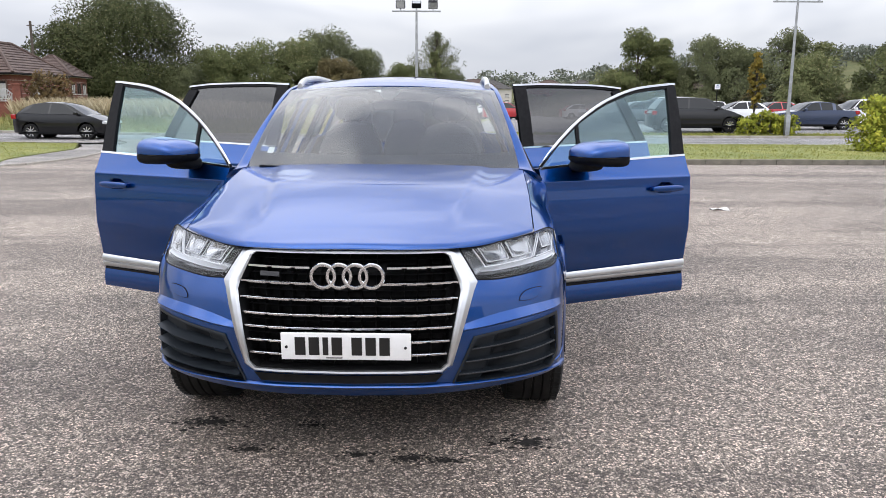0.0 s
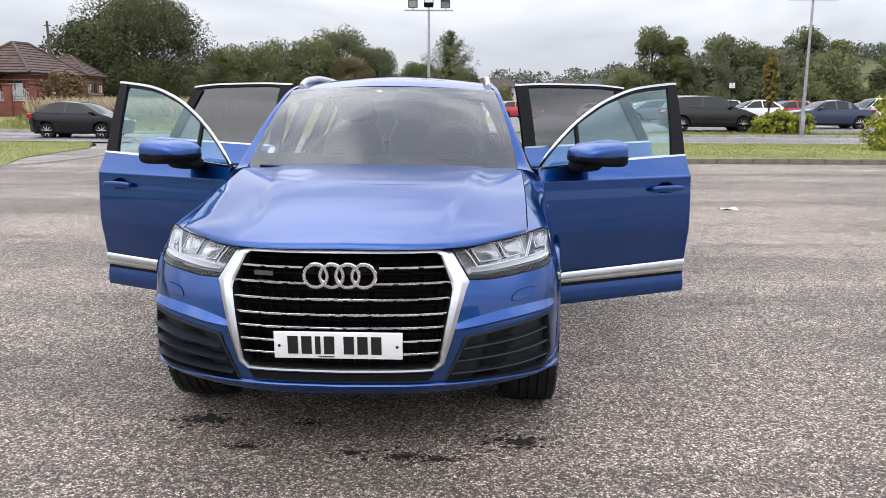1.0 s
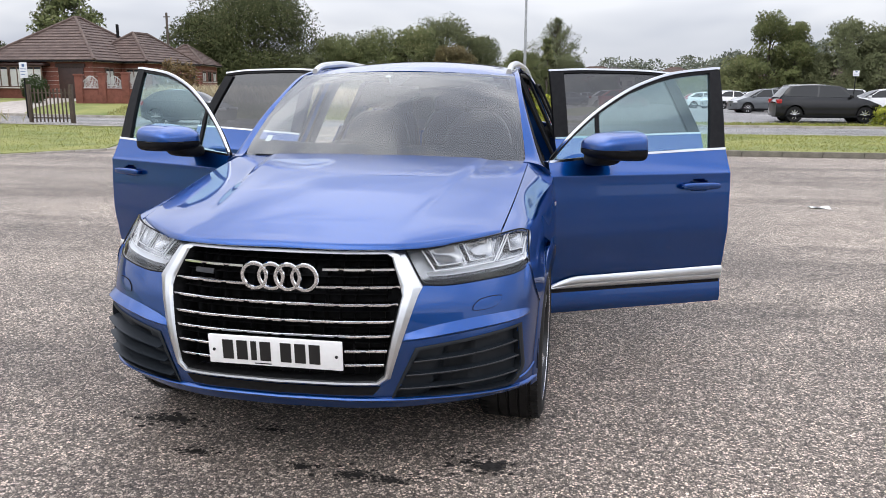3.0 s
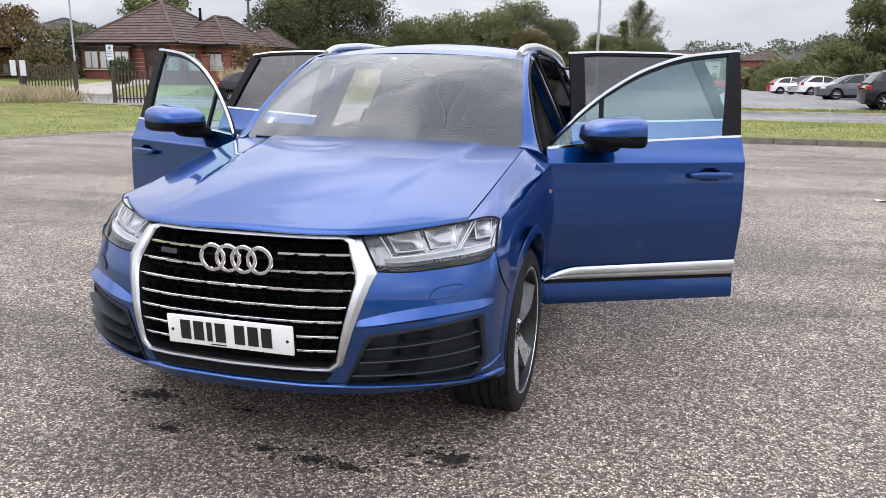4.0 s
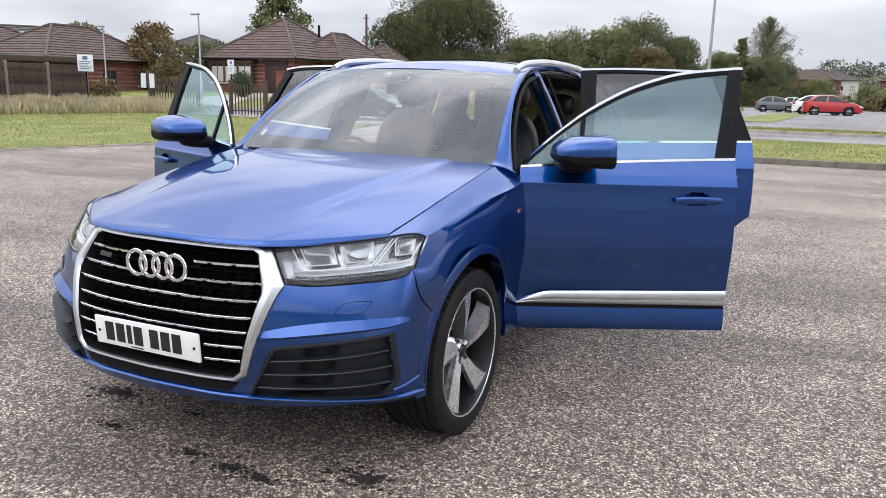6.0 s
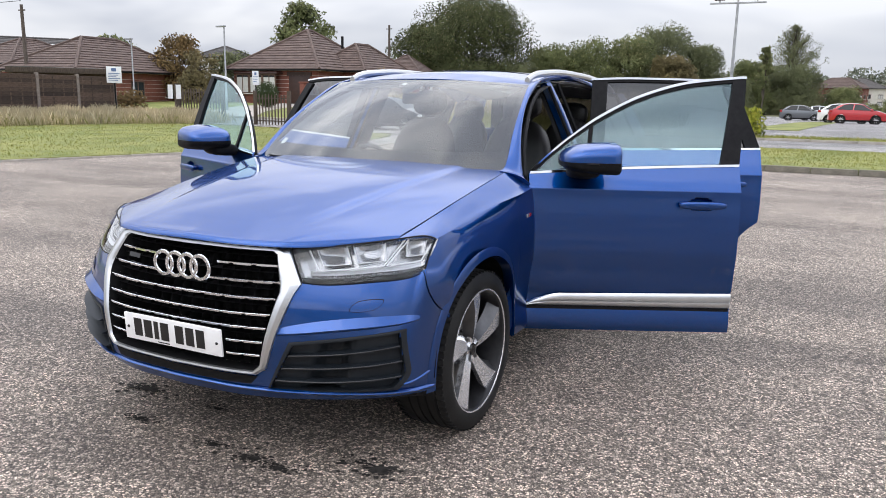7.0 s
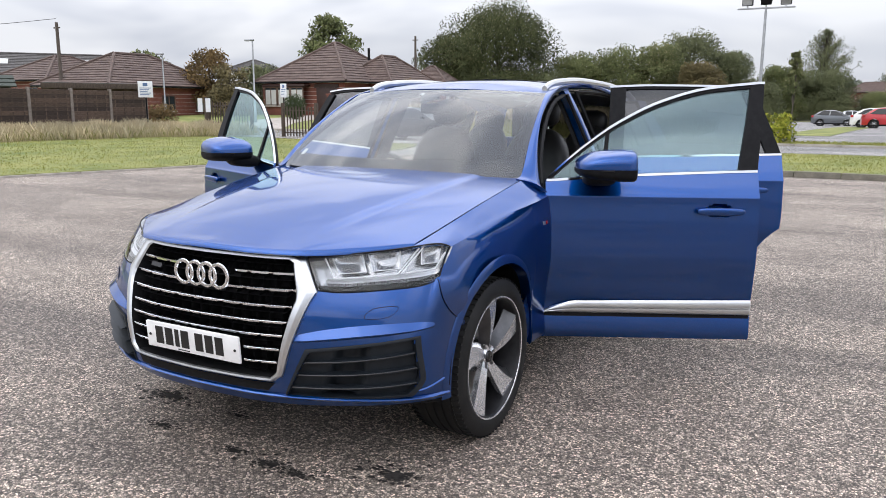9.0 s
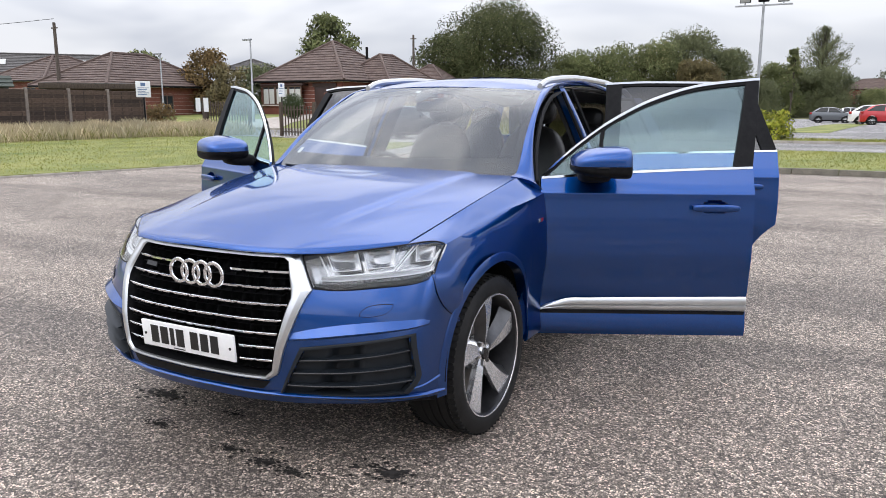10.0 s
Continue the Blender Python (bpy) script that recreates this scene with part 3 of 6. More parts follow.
def bank_place():
    x = random.uniform(-23, -4)
    y = random.uniform(37.2, 45)
    return (x, y, 0.08, 0.35 + 1.0 * max(0, (y - 39) / 6))


blades("bank_grass", 16000, bank_place, 0.6, 0.04, M["rough_green"], "rough green grass on the bank", 0.35)
blades("bank_straw", 9000, lambda: (random.uniform(-23, -9), random.uniform(41, 45), 0.08), 1.0, 0.03, M["straw"], "dry seeding grass in front of the bushes", 0.25)


# ---- the blue estate car: surfaces in its own axes (x to its left, y rearwards from the nose) ----
inset = smooth([0.18, 0.27, 0.34, 0.44, 0.60, 0.76, 0.92, 1.055, 1.066, 1.074, 1.18, 1.40, 1.60, 1.72],
               [0.12, 0.050, 0.026, 0.034, 0.020, 0.0, 0.004, 0.012, 0.012, 0.018, 0.072, 0.172, 0.275, 0.345])
half = smooth([0.30, 0.62, 1.0, 1.55, 2.5, 3.6, 4.1, 4.6, 4.95, 5.06], [0.87, 0.955, 0.980, 0.978, 0.984, 0.984, 0.978, 0.91, 0.76, 0.55])
AXLE_F, AXLE_R, WHEEL_Z, WHEEL_R, HUB_Z, ARCH = 0.925, 4.04, 0.384, 0.376, 0.372, 0.440


def side_x(y, z):
    return half(y) - inset(z)


def low_edge(y, sill=0.30):
    for c in (AXLE_F, AXLE_R):
        if abs(y - c) < ARCH:
            return max(sill, WHEEL_Z + math.sqrt(ARCH ** 2 - (y - c) ** 2))
    return sill


plan_y = smooth([0, 0.25, 0.45, 0.60, 0.75, 0.85, 0.905, 0.935, 0.955], [0.0, 0.014, 0.058, 0.120, 0.205, 0.290, 0.370, 0.470, 0.640])
lean = smooth([0.18, 0.26, 0.335, 0.40, 0.56, 0.70, 0.83, 0.90, 0.97], [0.20, 0.10, 0.034, 0.006, 0.0, 0.022, 0.070, 0.105, 0.150])


def nose(x, z, out=0.0):
    """The front surface at a place of the front view, raised by out."""
    a = abs(x)

    def y_at(a, z):
        return plan_y(a) + lean(z) * (1 + 0.55 * (min(a, 0.9) / 0.9) ** 2) * (1 - min(max((a - 0.89) / 0.07, 0), 1))
    y = y_at(a, z)
    sx = (y_at(a + 0.004, z) - y_at(max(a - 0.004, 0), z)) / (0.008 if a > 0.004 else 0.004 + a)
    n = Vector((sx, -1, 0)).normalized()
    p = Vector((a, y, z)) + n * out
    return Vector((math.copysign(p.x, x) if x else 0.0, p.y, p.z))


edge_x = smooth([0.3, 0.42, 0.6, 1.0, 1.45, 1.6], [0.772, 0.782, 0.792, 0.808, 0.816, 0.818])
edge_z = smooth([0.08, 0.3, 0.42, 0.6, 1.0, 1.45, 1.6], [0.912, 0.938, 0.958, 0.990, 1.065, 1.136, 1.155])
mid_z = smooth([0.06, 0.085, 0.15, 0.3, 0.6, 1.0, 1.37, 1.5], [0.925, 0.950, 0.972, 1.012, 1.070, 1.130, 1.170, 1.180])
hood_f = smooth([0, 0.2, 0.42, 0.5, 0.62, 0.745, 0.80], [0.075, 0.085, 0.135, 0.185, 0.29, 0.415, 0.480])
hood_r = smooth([0, 0.4, 0.65, 0.82], [1.375, 1.415, 1.480, 1.560])
lip_z = smooth([0, 0.42, 0.52, 0.62, 0.745], [0.958, 0.953, 0.950, 0.953, 0.964])
crease_z = smooth([0.5, 0.59, 0.85, 1.2, 1.58], [0.936, 0.946, 0.981, 1.024, 1.066])


def hood_z(x, y):
    q = min(abs(x) / edge_x(y), 1.05)
    ridge = 0.005 * (1 + math.tanh((0.36 + 0.16 * y - abs(x)) / 0.018)) * min(max((y - 0.25) / 0.4, 0), 1)
    return mid_z(y) - (mid_z(y) - edge_z(y)) * q ** 2.3 + ridge


roof_mid = smooth([2.06, 2.4, 3.0, 3.6, 4.3, 4.72], [1.628, 1.682, 1.712, 1.700, 1.640, 1.560])


def roof_z(x, y):
    return roof_mid(y) - 0.052 * (x / 0.64) ** 2


def screen_p(u, v, out=0.0):
    """The windscreen, u from -1 to 1 across, v from base to top."""
    lo = Vector((0.796 * u, 1.375 + 0.205 * abs(u) ** 2.2, 1.168 + 0.012 * u * u))
    hi = Vector((0.676 * u, 2.075 + 0.150 * abs(u) ** 2.2, 1.626 - 0.022 * u * u))
    p = lo.lerp(hi, v)
    bow = 0.035 * 4 * v * (1 - v)
    return p + Vector((0, -0.55, 0.83)) * (bow + out)


door_top = smooth([1.58, 1.66, 1.78, 1.95, 2.2, 2.45, 2.72], [1.14, 1.215, 1.315, 1.432, 1.555, 1.625, 1.655])
rear_top = smooth([2.72, 3.0, 3.4, 3.7, 3.85], [1.658, 1.668, 1.664, 1.640, 1.620])
belt = smooth([1.58, 2.1, 2.7, 3.8], [1.138, 1.172, 1.196, 1.225])


under_lamp = smooth([0, 0.44, 0.455, 0.490, 0.528, 0.62, 0.76, 0.86, 0.901, 0.93, 0.9545, 0.956], [0.945, 0.940, 0.922, 0.866, 0.806, 0.800, 0.808, 0.815, 0.835, 0.735, 0.60, 0.59])


def lamp_at(s, u, v, out):
    """The headlamp's face: u from its inner to its outer end, v up."""
    top = spline([(0.452, 0.926, 0), (0.60, 0.938, 0), (0.76, 0.955, 0), (0.850, 0.963, 0), (0.892, 0.946, 0)])(u)
    low = spline([(0.528, 0.806, 0), (0.62, 0.800, 0), (0.76, 0.808, 0), (0.86, 0.815, 0), (0.902, 0.836, 0)])(u)
    p = low.lerp(top, v)
    q = nose(s * p.x, p.y, out)
    back = 0.045 * max(0, (p.x - 0.72) / 0.18) ** 1.5 * max(0.0, (p.y - 0.80) / 0.15)
    return q + Vector((0, back, 0))


def bumper_x(y, z):
    """How far out the bumper reaches at a place of the side view."""
    lo, hi = 0.5, 0.953
    if not 0.3 < z < 0.75 or y > 0.66:
        return 0.0
    for _ in range(14):
        mid = (lo + hi) / 2
        lo, hi = (mid, hi) if nose(mid, z).y < y else (lo, mid)
    return lo


def lamp_edge_at(s, v):
    """The seam between bumper and wing, up to the lamp."""
    x = 0.9515 - 0.0505 * v / 0.36
    return nose(s * x, under_lamp(x), 0.0035)


def suv_body(car):
    P = M["paint"]

    def in_grille(x, z):
        return abs(x) < 0.487 - 0.07 * max(0, (0.80 - z) / 0.34) - 0.30 * max(0, (z - 0.80) / 0.13) * 0.25 and 0.455 < z < 0.93

    def in_vent(x, z):
        u = (abs(x) - 0.48) / 0.41
        k = (z - 0.383) / (0.186 + 0.042 * u)
        return -0.015 < k < 1.015 and 0.430 + 0.095 * k < abs(x) < 0.894 - 0.02 * k - 0.045 * max(0, (0.35 - k) / 0.35) ** 2

    def bumper(u, v):
        a = abs(2 * u - 1)
        x = math.copysign(0.952 * (1 - (1 - a) ** 1.35), u - 0.5)
        top = under_lamp(abs(x))
        z = 0.335 + (top - 0.335) * v
        return nose(x, z)

    def gap(u, v):
        p = bumper(u, v)
        return in_grille(p.x, p.z) or in_vent(p.x, p.z) or math.hypot(p.y - AXLE_F, p.z - WHEEL_Z) < ARCH + 0.008
    part("bumper", sheet(bumper, 200, 64, hole=gap), P, car)
    # chin lip and splitter
    part("bumper_lip", sheet(lambda u, v: nose(0.935 * (2 * u - 1), 0.392 - 0.055 * v - 0.030 * abs(2 * u - 1) ** 2.5, float(np.interp(v, [0, 0.1, 0.2, 0.45, 1.0], [0.001, 0.013, 0.016, 0.002, -0.075]))), 60, 12, hole=lambda u, v: abs(2 * u - 1) > 0.985), P, car)
    part("splitter", sheet(lambda u, v: nose(0.90 * (2 * u - 1), 0.338 - 0.030 * v - 0.026 * abs(2 * u - 1) ** 2.5, -0.020 - 0.04 * v), 60, 4, thick=-0.012), M["black"], car)
    # black sheet for the slot under the grille and the deep shade in it
    part("lower_intake", sheet(lambda u, v: nose((0.36 + 0.03 * v) * (2 * u - 1), 0.400 + 0.034 * v, 0.006), 30, 3), M["grille_black"], car)
    for s in (-1, 1):
        # body-coloured blade above each side intake
        def blade(u, v, s=s):
            x, z = 0.455 + 0.46 * u, 0.603 + 0.044 * u
            prof = float(np.interp(v, [0, 0.12, 0.30, 1.0], [0.0, 0.85, 1.0, 0.0]))
            return nose(s * x, z + (0.018 + 0.030 * math.sin(math.pi * u) ** 0.5) * v, 0.024 * prof * min(1, u / 0.25, (1 - u) / 0.12) ** 0.7 + 0.001)
        part("intake_blade", sheet(blade, 40, 10, flip=s < 0), P, car)
        # intake: recess, rim and slats

        def vent(u, v, out, g=0.0, s=s):
            h = 0.186 + 0.042 * u
            zi = 0.383 - g + (h + 2 * g) * v
            x0, x1 = 0.432 - g + 0.095 * v, 0.894 + g - 0.02 * v - 0.045 * max(0, (0.35 - v) / 0.35) ** 2
            return nose(s * (x0 + (x1 - x0) * u), zi, out)
        part("intake_back", sheet(lambda u, v: vent(u, v, -0.026 - 0.045 * math.exp(-((u - 0.45) / 0.13) ** 4)), 40, 8), M["intake"], car)
        rim = bmesh.new()
        for a, b in (((0, 0), (1, 0)), ((1, 0), (1, 1)), ((1, 1), (0, 1)), ((0, 1), (0, 0))):
            sheet(lambda u, v, a=a, b=b: vent(a[0] + (b[0] - a[0]) * u, a[1] + (b[1] - a[1]) * u, 0.004 - 0.08 * v, -0.003 * v), 20, 4, bm=rim)
        part("intake_rim", rim, M["intake"], car)
        lip = bmesh.new()
        for a, b in (((0, 0), (1, 0)), ((1, 0), (1, 1)), ((1, 1), (0, 1)), ((0, 1), (0, 0))):
            sheet(lambda u, v, a=a, b=b: vent(a[0] + (b[0] - a[0]) * u, a[1] + (b[1] - a[1]) * u, 0.0015 + 0.0035 * math.sin(math.pi * (0.15 + 0.6 * v)), 0.013 * (1 - v)), 20, 5, bm=lip)
        bmesh.ops.recalc_face_normals(lip, faces=lip.faces)
        part("intake_lip", lip, M["intake"], car)
        for k in (0.17, 0.45, 0.73):
            slat = sheet(lambda u, v, k=k: vent(u * 0.98 + 0.01, k + 0.07 * v - 0.03 * math.sin(math.pi * u), 0.002 - 0.05 * abs(v - 0.2)), 24, 5, thick=0.006)
            blade_s = part("intake_slat", slat, M["intake"], car)
            # shinier bar added for the thin sky highlight along the slat
            part("slat_edge", tube(bmesh.new(), [vent(0.012 + 0.976 * t, k + 0.03 - 0.03 * math.sin(math.pi * t), -0.001) for t in lin(0, 1, 20)], 0.0032, 6), M["wheel_dark"], blade_s)
        # headlamp washer cover
        def washer(u, v, grow, out, s=s):
            a, b = 2 * u - 1, 2 * v - 1
            a, b = a * math.sqrt(1 - 0.36 * b * b), b * math.sqrt(1 - 0.36 * a * a)
            x = 0.760 + (0.046 + grow) * a + 0.014 * b
            return nose(s * x, 0.722 + (0.021 + grow) * b + 0.05 * (x - 0.76), out)
        part("washer_seam", sheet(lambda u, v: washer(u, v, 0.0022, 0.0015), 14, 8, flip=s < 0), M["black"], car)
        part("washer_cover", sheet(lambda u, v: washer(u, v, 0.0, 0.0035), 14, 8, flip=s < 0), P, car)
        part("seam_backing", tube(bmesh.new(), [nose(s * (0.9515 - 0.0505 * t), under_lamp(0.9515 - 0.0505 * t), -0.013) for t in lin(0.0, 1.0, 14)], 0.0125, 8), P, car)
        part("bumper_seam", tube(bmesh.new(), [lamp_edge_at(s, v) for v in lin(0.0, 0.36, 14)], 0.0013, 6), M["black"], car)
        part("bumper_flick", sheet(lambda u, v, s=s: nose(s * (0.880 + 0.052 * u), 0.392 + 0.026 * u * u + 0.012 * (v - 0.5), 0.005 * math.sin(math.pi * v) + 0.001), 14, 6, flip=s < 0), P, car)

    # grille frame between two six-sided outlines
    def outline(k, t):
        """k 0 outer, 1 inner; t runs round from the top middle over the left side."""
        o = ((0, 0.948), (0.405, 0.946), (0.448, 0.930), (0.528, 0.800), (0.514, 0.770), (0.426, 0.468), (0.385, 0.440), (0, 0.440))
        i = ((0, 0.917), (0.385, 0.915), (0.406, 0.904), (0.450, 0.800), (0.456, 0.770), (0.402, 0.482), (0.375, 0.459), (0, 0.459))
        pts = i if k else o
        f = t * (len(pts) - 1)
        j = min(int(f), len(pts) - 2)
        a, b = Vector(pts[j]), Vector(pts[j + 1])
        return a.lerp(b, f - j)
    ring = bmesh.new()
    for s in (-1, 1):
        def frame_p(u, v, s=s):
            a, b = outline(0, u), outline(1, u)
            p = a.lerp(b, v)
            return nose(s * p.x, p.y, float(np.interp(v, [0, 0.06, 0.5, 0.90, 1.0], [0.0, 0.014, 0.023, 0.020, 0.010])))
        sheet(frame_p, 84, 16, flip=s < 0, bm=ring)
    bmesh.ops.remove_doubles(ring, verts=ring.verts, dist=0.0006)
    grille = part("grille", ring, M["satin"], car, "satin aluminium grille surround", 50)

    wall_in = bmesh.new()
    for s in (-1, 1):
        sheet(lambda u, v, s=s: nose(s * outline(1, u).x, outline(1, u).y, 0.010 - 0.075 * v), 84, 3, flip=s < 0, bm=wall_in)
    part("inner_wall", wall_in, M["grille_black"], grille)

    def inner_w(z):
        return 0.452 - 0.06 * max(0, (0.79 - z) / 0.30) - 0.045 * max(0, (z - 0.80) / 0.11)
    part("backing", sheet(lambda u, v: nose((2 * u - 1) * 0.47, 0.455 + 0.48 * v, -0.075), 30, 14), M["grille_black"], grille)
    for z, gap_w in ((0.864, 0.158), (0.803, 0.135), (0.742, 0), (0.682, 0), (0.630, 0), (0.575, 0.262), (0.521, 0.262)):
        for s in (-1, 1):
            def slat(u, v, z=z, g=gap_w, s=s):
                x = g + (inner_w(z) - g + 0.004) * u
                prof = ((0.004, -0.03), (0.0052, 0.004), (0.0022, 0.008), (-0.0056, 0.0050), (-0.006, -0.03))[round(v * 4)]
                notch = 0.0034 if math.sin(x * 62) > 0.86 else 0.0
                return nose(s * x, z + prof[0] + (notch if prof[0] < -0.002 else 0.0), prof[1])
            part("slat", sheet(slat, 60, 4, flip=s < 0), M["chrome"], grille, sharp=40)
    rib = bmesh.new()
    for k in range(-7, 8):
        x = k * 0.058
        sheet(lambda u, v, x=x: nose(x, 0.475 + 0.43 * v, -0.074 + 0.05 * u), 1, 8, bm=rib)
    for k in range(6):
        sheet(lambda u, v, k=k: nose((2 * u - 1) * 0.42, (0.89, 0.833, 0.772, 0.712, 0.655, 0.60)[k], -0.07 + 0.055 * v), 20, 1, bm=rib)
    part("ribs", rib, M["grille_black"], grille)
    # badge of four plain rings, and a small plain badge bar
    rings = bmesh.new()
    for k in range(4):
        c = nose(0, 0.835, 0.016) + Vector(((k - 1.5) * 0.0655, 0.001 * (k % 2), 0))
        pr = [(0.0475 + 0.0085 * math.cos(a), 0.006 * math.sin(a)) for a in lin(0, 2 * math.pi, 9)]
        revolve([(r, y) for r, y in pr], 40, "X", rings, Matrix.Translation(c) @ pose(0, 0, 0, 0, 0, 90))
    part("badge", rings, M["chrome"], car, "four bright chrome rings")
    part("badge_bar", sheet(lambda u, v: nose(-0.375 + 0.085 * u, 0.823 + 0.018 * v, -0.012), 8, 2, thick=0.006), M["wheel_dark"], car)
    # number plate with plain bars
    base = nose(0, 0.563, 0.010)
    tilt = Matrix.Translation(base) @ pose(0, 0, 0, 4, 0, 0)
    plate = part("number_plate", boxed(-0.262, -0.007, -0.057, 0.262, 0.004, 0.057, 0.004, tilt), M["plate_white"], car, "white plate with plain black bars")
    x = -0.205
    for k in range(7):
        w = 0.030 if k == 2 else 0.050
        part("bar", boxed(x, -0.0095, -0.036, x + w - 0.008, -0.006, 0.040, 0, tilt), M["plate_black"], plate)
        x += w + (0.030 if k == 3 else 0.006)
    for s in (-1, 1):
        part("screw", revolve([(0.0, -0.011), (0.006, -0.010), (0.006, -0.006)], 10, "X", m=tilt @ pose(s * 0.24, 0, -0.002, 0, 0, 90)), M["plate_black"], plate)
    part("small_print", boxed(-0.08, -0.0085, -0.050, -0.015, -0.0065, -0.046, 0, tilt), M["plate_black"], plate)

    # bonnet
    def hood(u, v):
        q, v = 2 * u - 1, v ** 1.35
        x0, x1 = 0.785 * q, 0.812 * q
        y0, y1 = hood_f(abs(x0)), hood_r(abs(x1))
        w = v ** 1.25
        y = y0 + (y1 - y0) * w
        x = x0 + (x1 - x0) * v
        x = q * (edge_x(0.425 + 1.105 * w) + 0.001)
        z = hood_z(x, y)
        z -= max(0, 1 - v / 0.22) ** 2 * (hood_z(x, y0) - lip_z(abs(x)))
        z -= 0.014 * max(0, 1 - v / 0.035) ** 2
        return Vector((x, y, z))
    part("bonnet", sheet(hood, 120, 60, thick=0.012), P, car)

    # front wings
    for s in (-1, 1):
        def section(y, v):
            zl = low_edge(max(y, 0.56), 0.31)
            zc, ex, ez = crease_z(y), edge_x(y) + 0.0045, edge_z(y) - 0.001
            k = min(max((1.50 - y) / 0.55, 0), 1)
            tuck = 0.058 * k * k * (3 - 2 * k)
            xc = min(side_x(y, zc) - 0.006, 0.952) - tuck
            if v <= 0.62:
                m = v / 0.62
                z = zl + (zc - zl) * m
                h = min(max((z - 0.69) / (zc - 0.69), 0), 1)
                return Vector((side_x(y, z) - tuck * h ** 1.15 - (side_x(y, zc) - tuck - xc) * m ** 10, y, z))
            p = spline([(xc, zc, 0), (xc - 0.25 * (xc - ex), zc + 0.20 * (ez - zc), 0), (ex + 0.33 * (xc - ex), zc + 0.66 * (ez - zc), 0), (ex, ez, 0)])((v - 0.62) / 0.38)
            return Vector((p.x, y, p.y))

        def lamp_edge(v):
            """The wing's front edge: the bumper seam, then round the lamp's outer end and along its top."""
            if v <= 0.36:
                x = 0.9515 - 0.0505 * v / 0.36
                return nose(x, under_lamp(x), 0.002)
            if v <= 0.62:
                return lamp_at(1, 1.0, (v - 0.36) / 0.26, 0.002)
            return lamp_at(1, 1.0 - 0.44 * (v - 0.62) / 0.38, 1.0, 0.002)

        def wing(u, v, s=s):
            e = lamp_edge(v)
            p = section(e.y + (1.572 - e.y) * u, v) + (e - section(e.y, v)) * (1 - u) ** 4
            return Vector((s * p.x, p.y, p.z))
        part("front_wing", sheet(wing, 72, 48, flip=s < 0, thick=0.010, hole=lambda u, v: math.hypot(wing(u, v).y - AXLE_F, wing(u, v).z - WHEEL_Z) < ARCH + 0.008), P, car, "", 24)

        for y, mt in ((1.455, "satin"), (1.485, "tail_red")):
            part("wing_badge", boxed(s * (side_x(1.47, 0.93) - 0.010), y, 0.926, s * (side_x(1.47, 0.93) + 0.0015), y + 0.026, 0.944, 0.001), M[mt], car)
        # arch lips
        for c in (AXLE_F, AXLE_R):
            def lip(u, v, c=c, s=s):
                a = radians(-8 + 196 * u)
                r = ARCH - 0.012 + 0.046 * v
                y, z = c - r * math.cos(a), WHEEL_Z + r * math.sin(a)
                o = 0.012 * (1 - v) ** 0.7 + 0.001 - (0.05 if v < 0.01 else 0)
                return Vector((s * (max(side_x(y, max(z, 0.3)), bumper_x(y, z)) + o), y, z))
            part("wheel_arch_lip", sheet(lip, 40, 8, flip=s < 0), P, car)
            # dark liner
            part("wheel_arch_liner", sheet(lambda u, v, c=c, s=s: Vector((s * (0.95 - 0.35 * v), c - (ARCH + 0.005) * math.cos(math.pi * u), WHEEL_Z + (ARCH + 0.005) * math.sin(math.pi * u))), 24, 1), M["black"], car)

        # headlamp
        def lamp(u, v, out, s=s):
            return lamp_at(s, u, v, out * (1 - 0.88 * u ** 5) if out < 0 else out)
        head = part("headlamp", sheet(lambda u, v: lamp(u, v, -0.06 - 0.02 * math.sin(u * 9)), 30, 10), M["lamp_back"], car, "clear twin-chamber headlamp")
        rim = bmesh.new()
        for a, b in (((0, 0), (1, 0)), ((1, 0), (1, 1)), ((1, 1), (0, 1)), ((0, 1), (0, 0))):
            sheet(lambda u, v, a=a, b=b: lamp(a[0] + (b[0] - a[0]) * u, a[1] + (b[1] - a[1]) * u, 0.003 - 0.09 * v), 24, 3, bm=rim)
        part("housing", rim, M["lamp_back"], head)
        part("lower_mask", sheet(lambda u, v: lamp(u * 0.985 + 0.008, 0.005 + (0.125 + 0.10 * max(0.0, 2 * u - 1) ** 3) * v, -0.006), 40, 3), M["frit"], head)
        strip_led = bmesh.new()
        for k in range(34):
            u0 = 0.10 + 0.78 * k / 34
            sheet(lambda u, v, u0=u0: lamp(u0 + 0.017 * u, 0.135 + 0.05 * v, -0.016 - 0.006 * v), 1, 1, bm=strip_led)
        part("light_strip", strip_led, M["wheel_grey"], head)
        part("strip_shelf", sheet(lambda u, v: lamp(0.09 + 0.82 * u, 0.200 + 0.08 * v, -0.016 - 0.02 * v), 30, 2), M["lamp_silver"], head)
        # reflector boxes: bright bowl, dark slot and a pale frame each
        for ua, ub, va, vb in ((0.17, 0.34, 0.46, 0.88), (0.37, 0.53, 0.46, 0.88), (0.68, 0.88, 0.50, 0.86)):
            lean_u = 0.045
            part("reflector", sheet(lambda u, v: lamp(ua + (ub - ua) * u + lean_u * (0.5 - v), va + (vb - va) * v, -0.030 - 0.028 * math.sin(math.pi * u) * math.sin(math.pi * v)), 12, 10), M["lamp_back"], head)
            edge = bmesh.new()
            loop = ((0, 1.05), (0, 0), (1, 0), (1, 1.05))
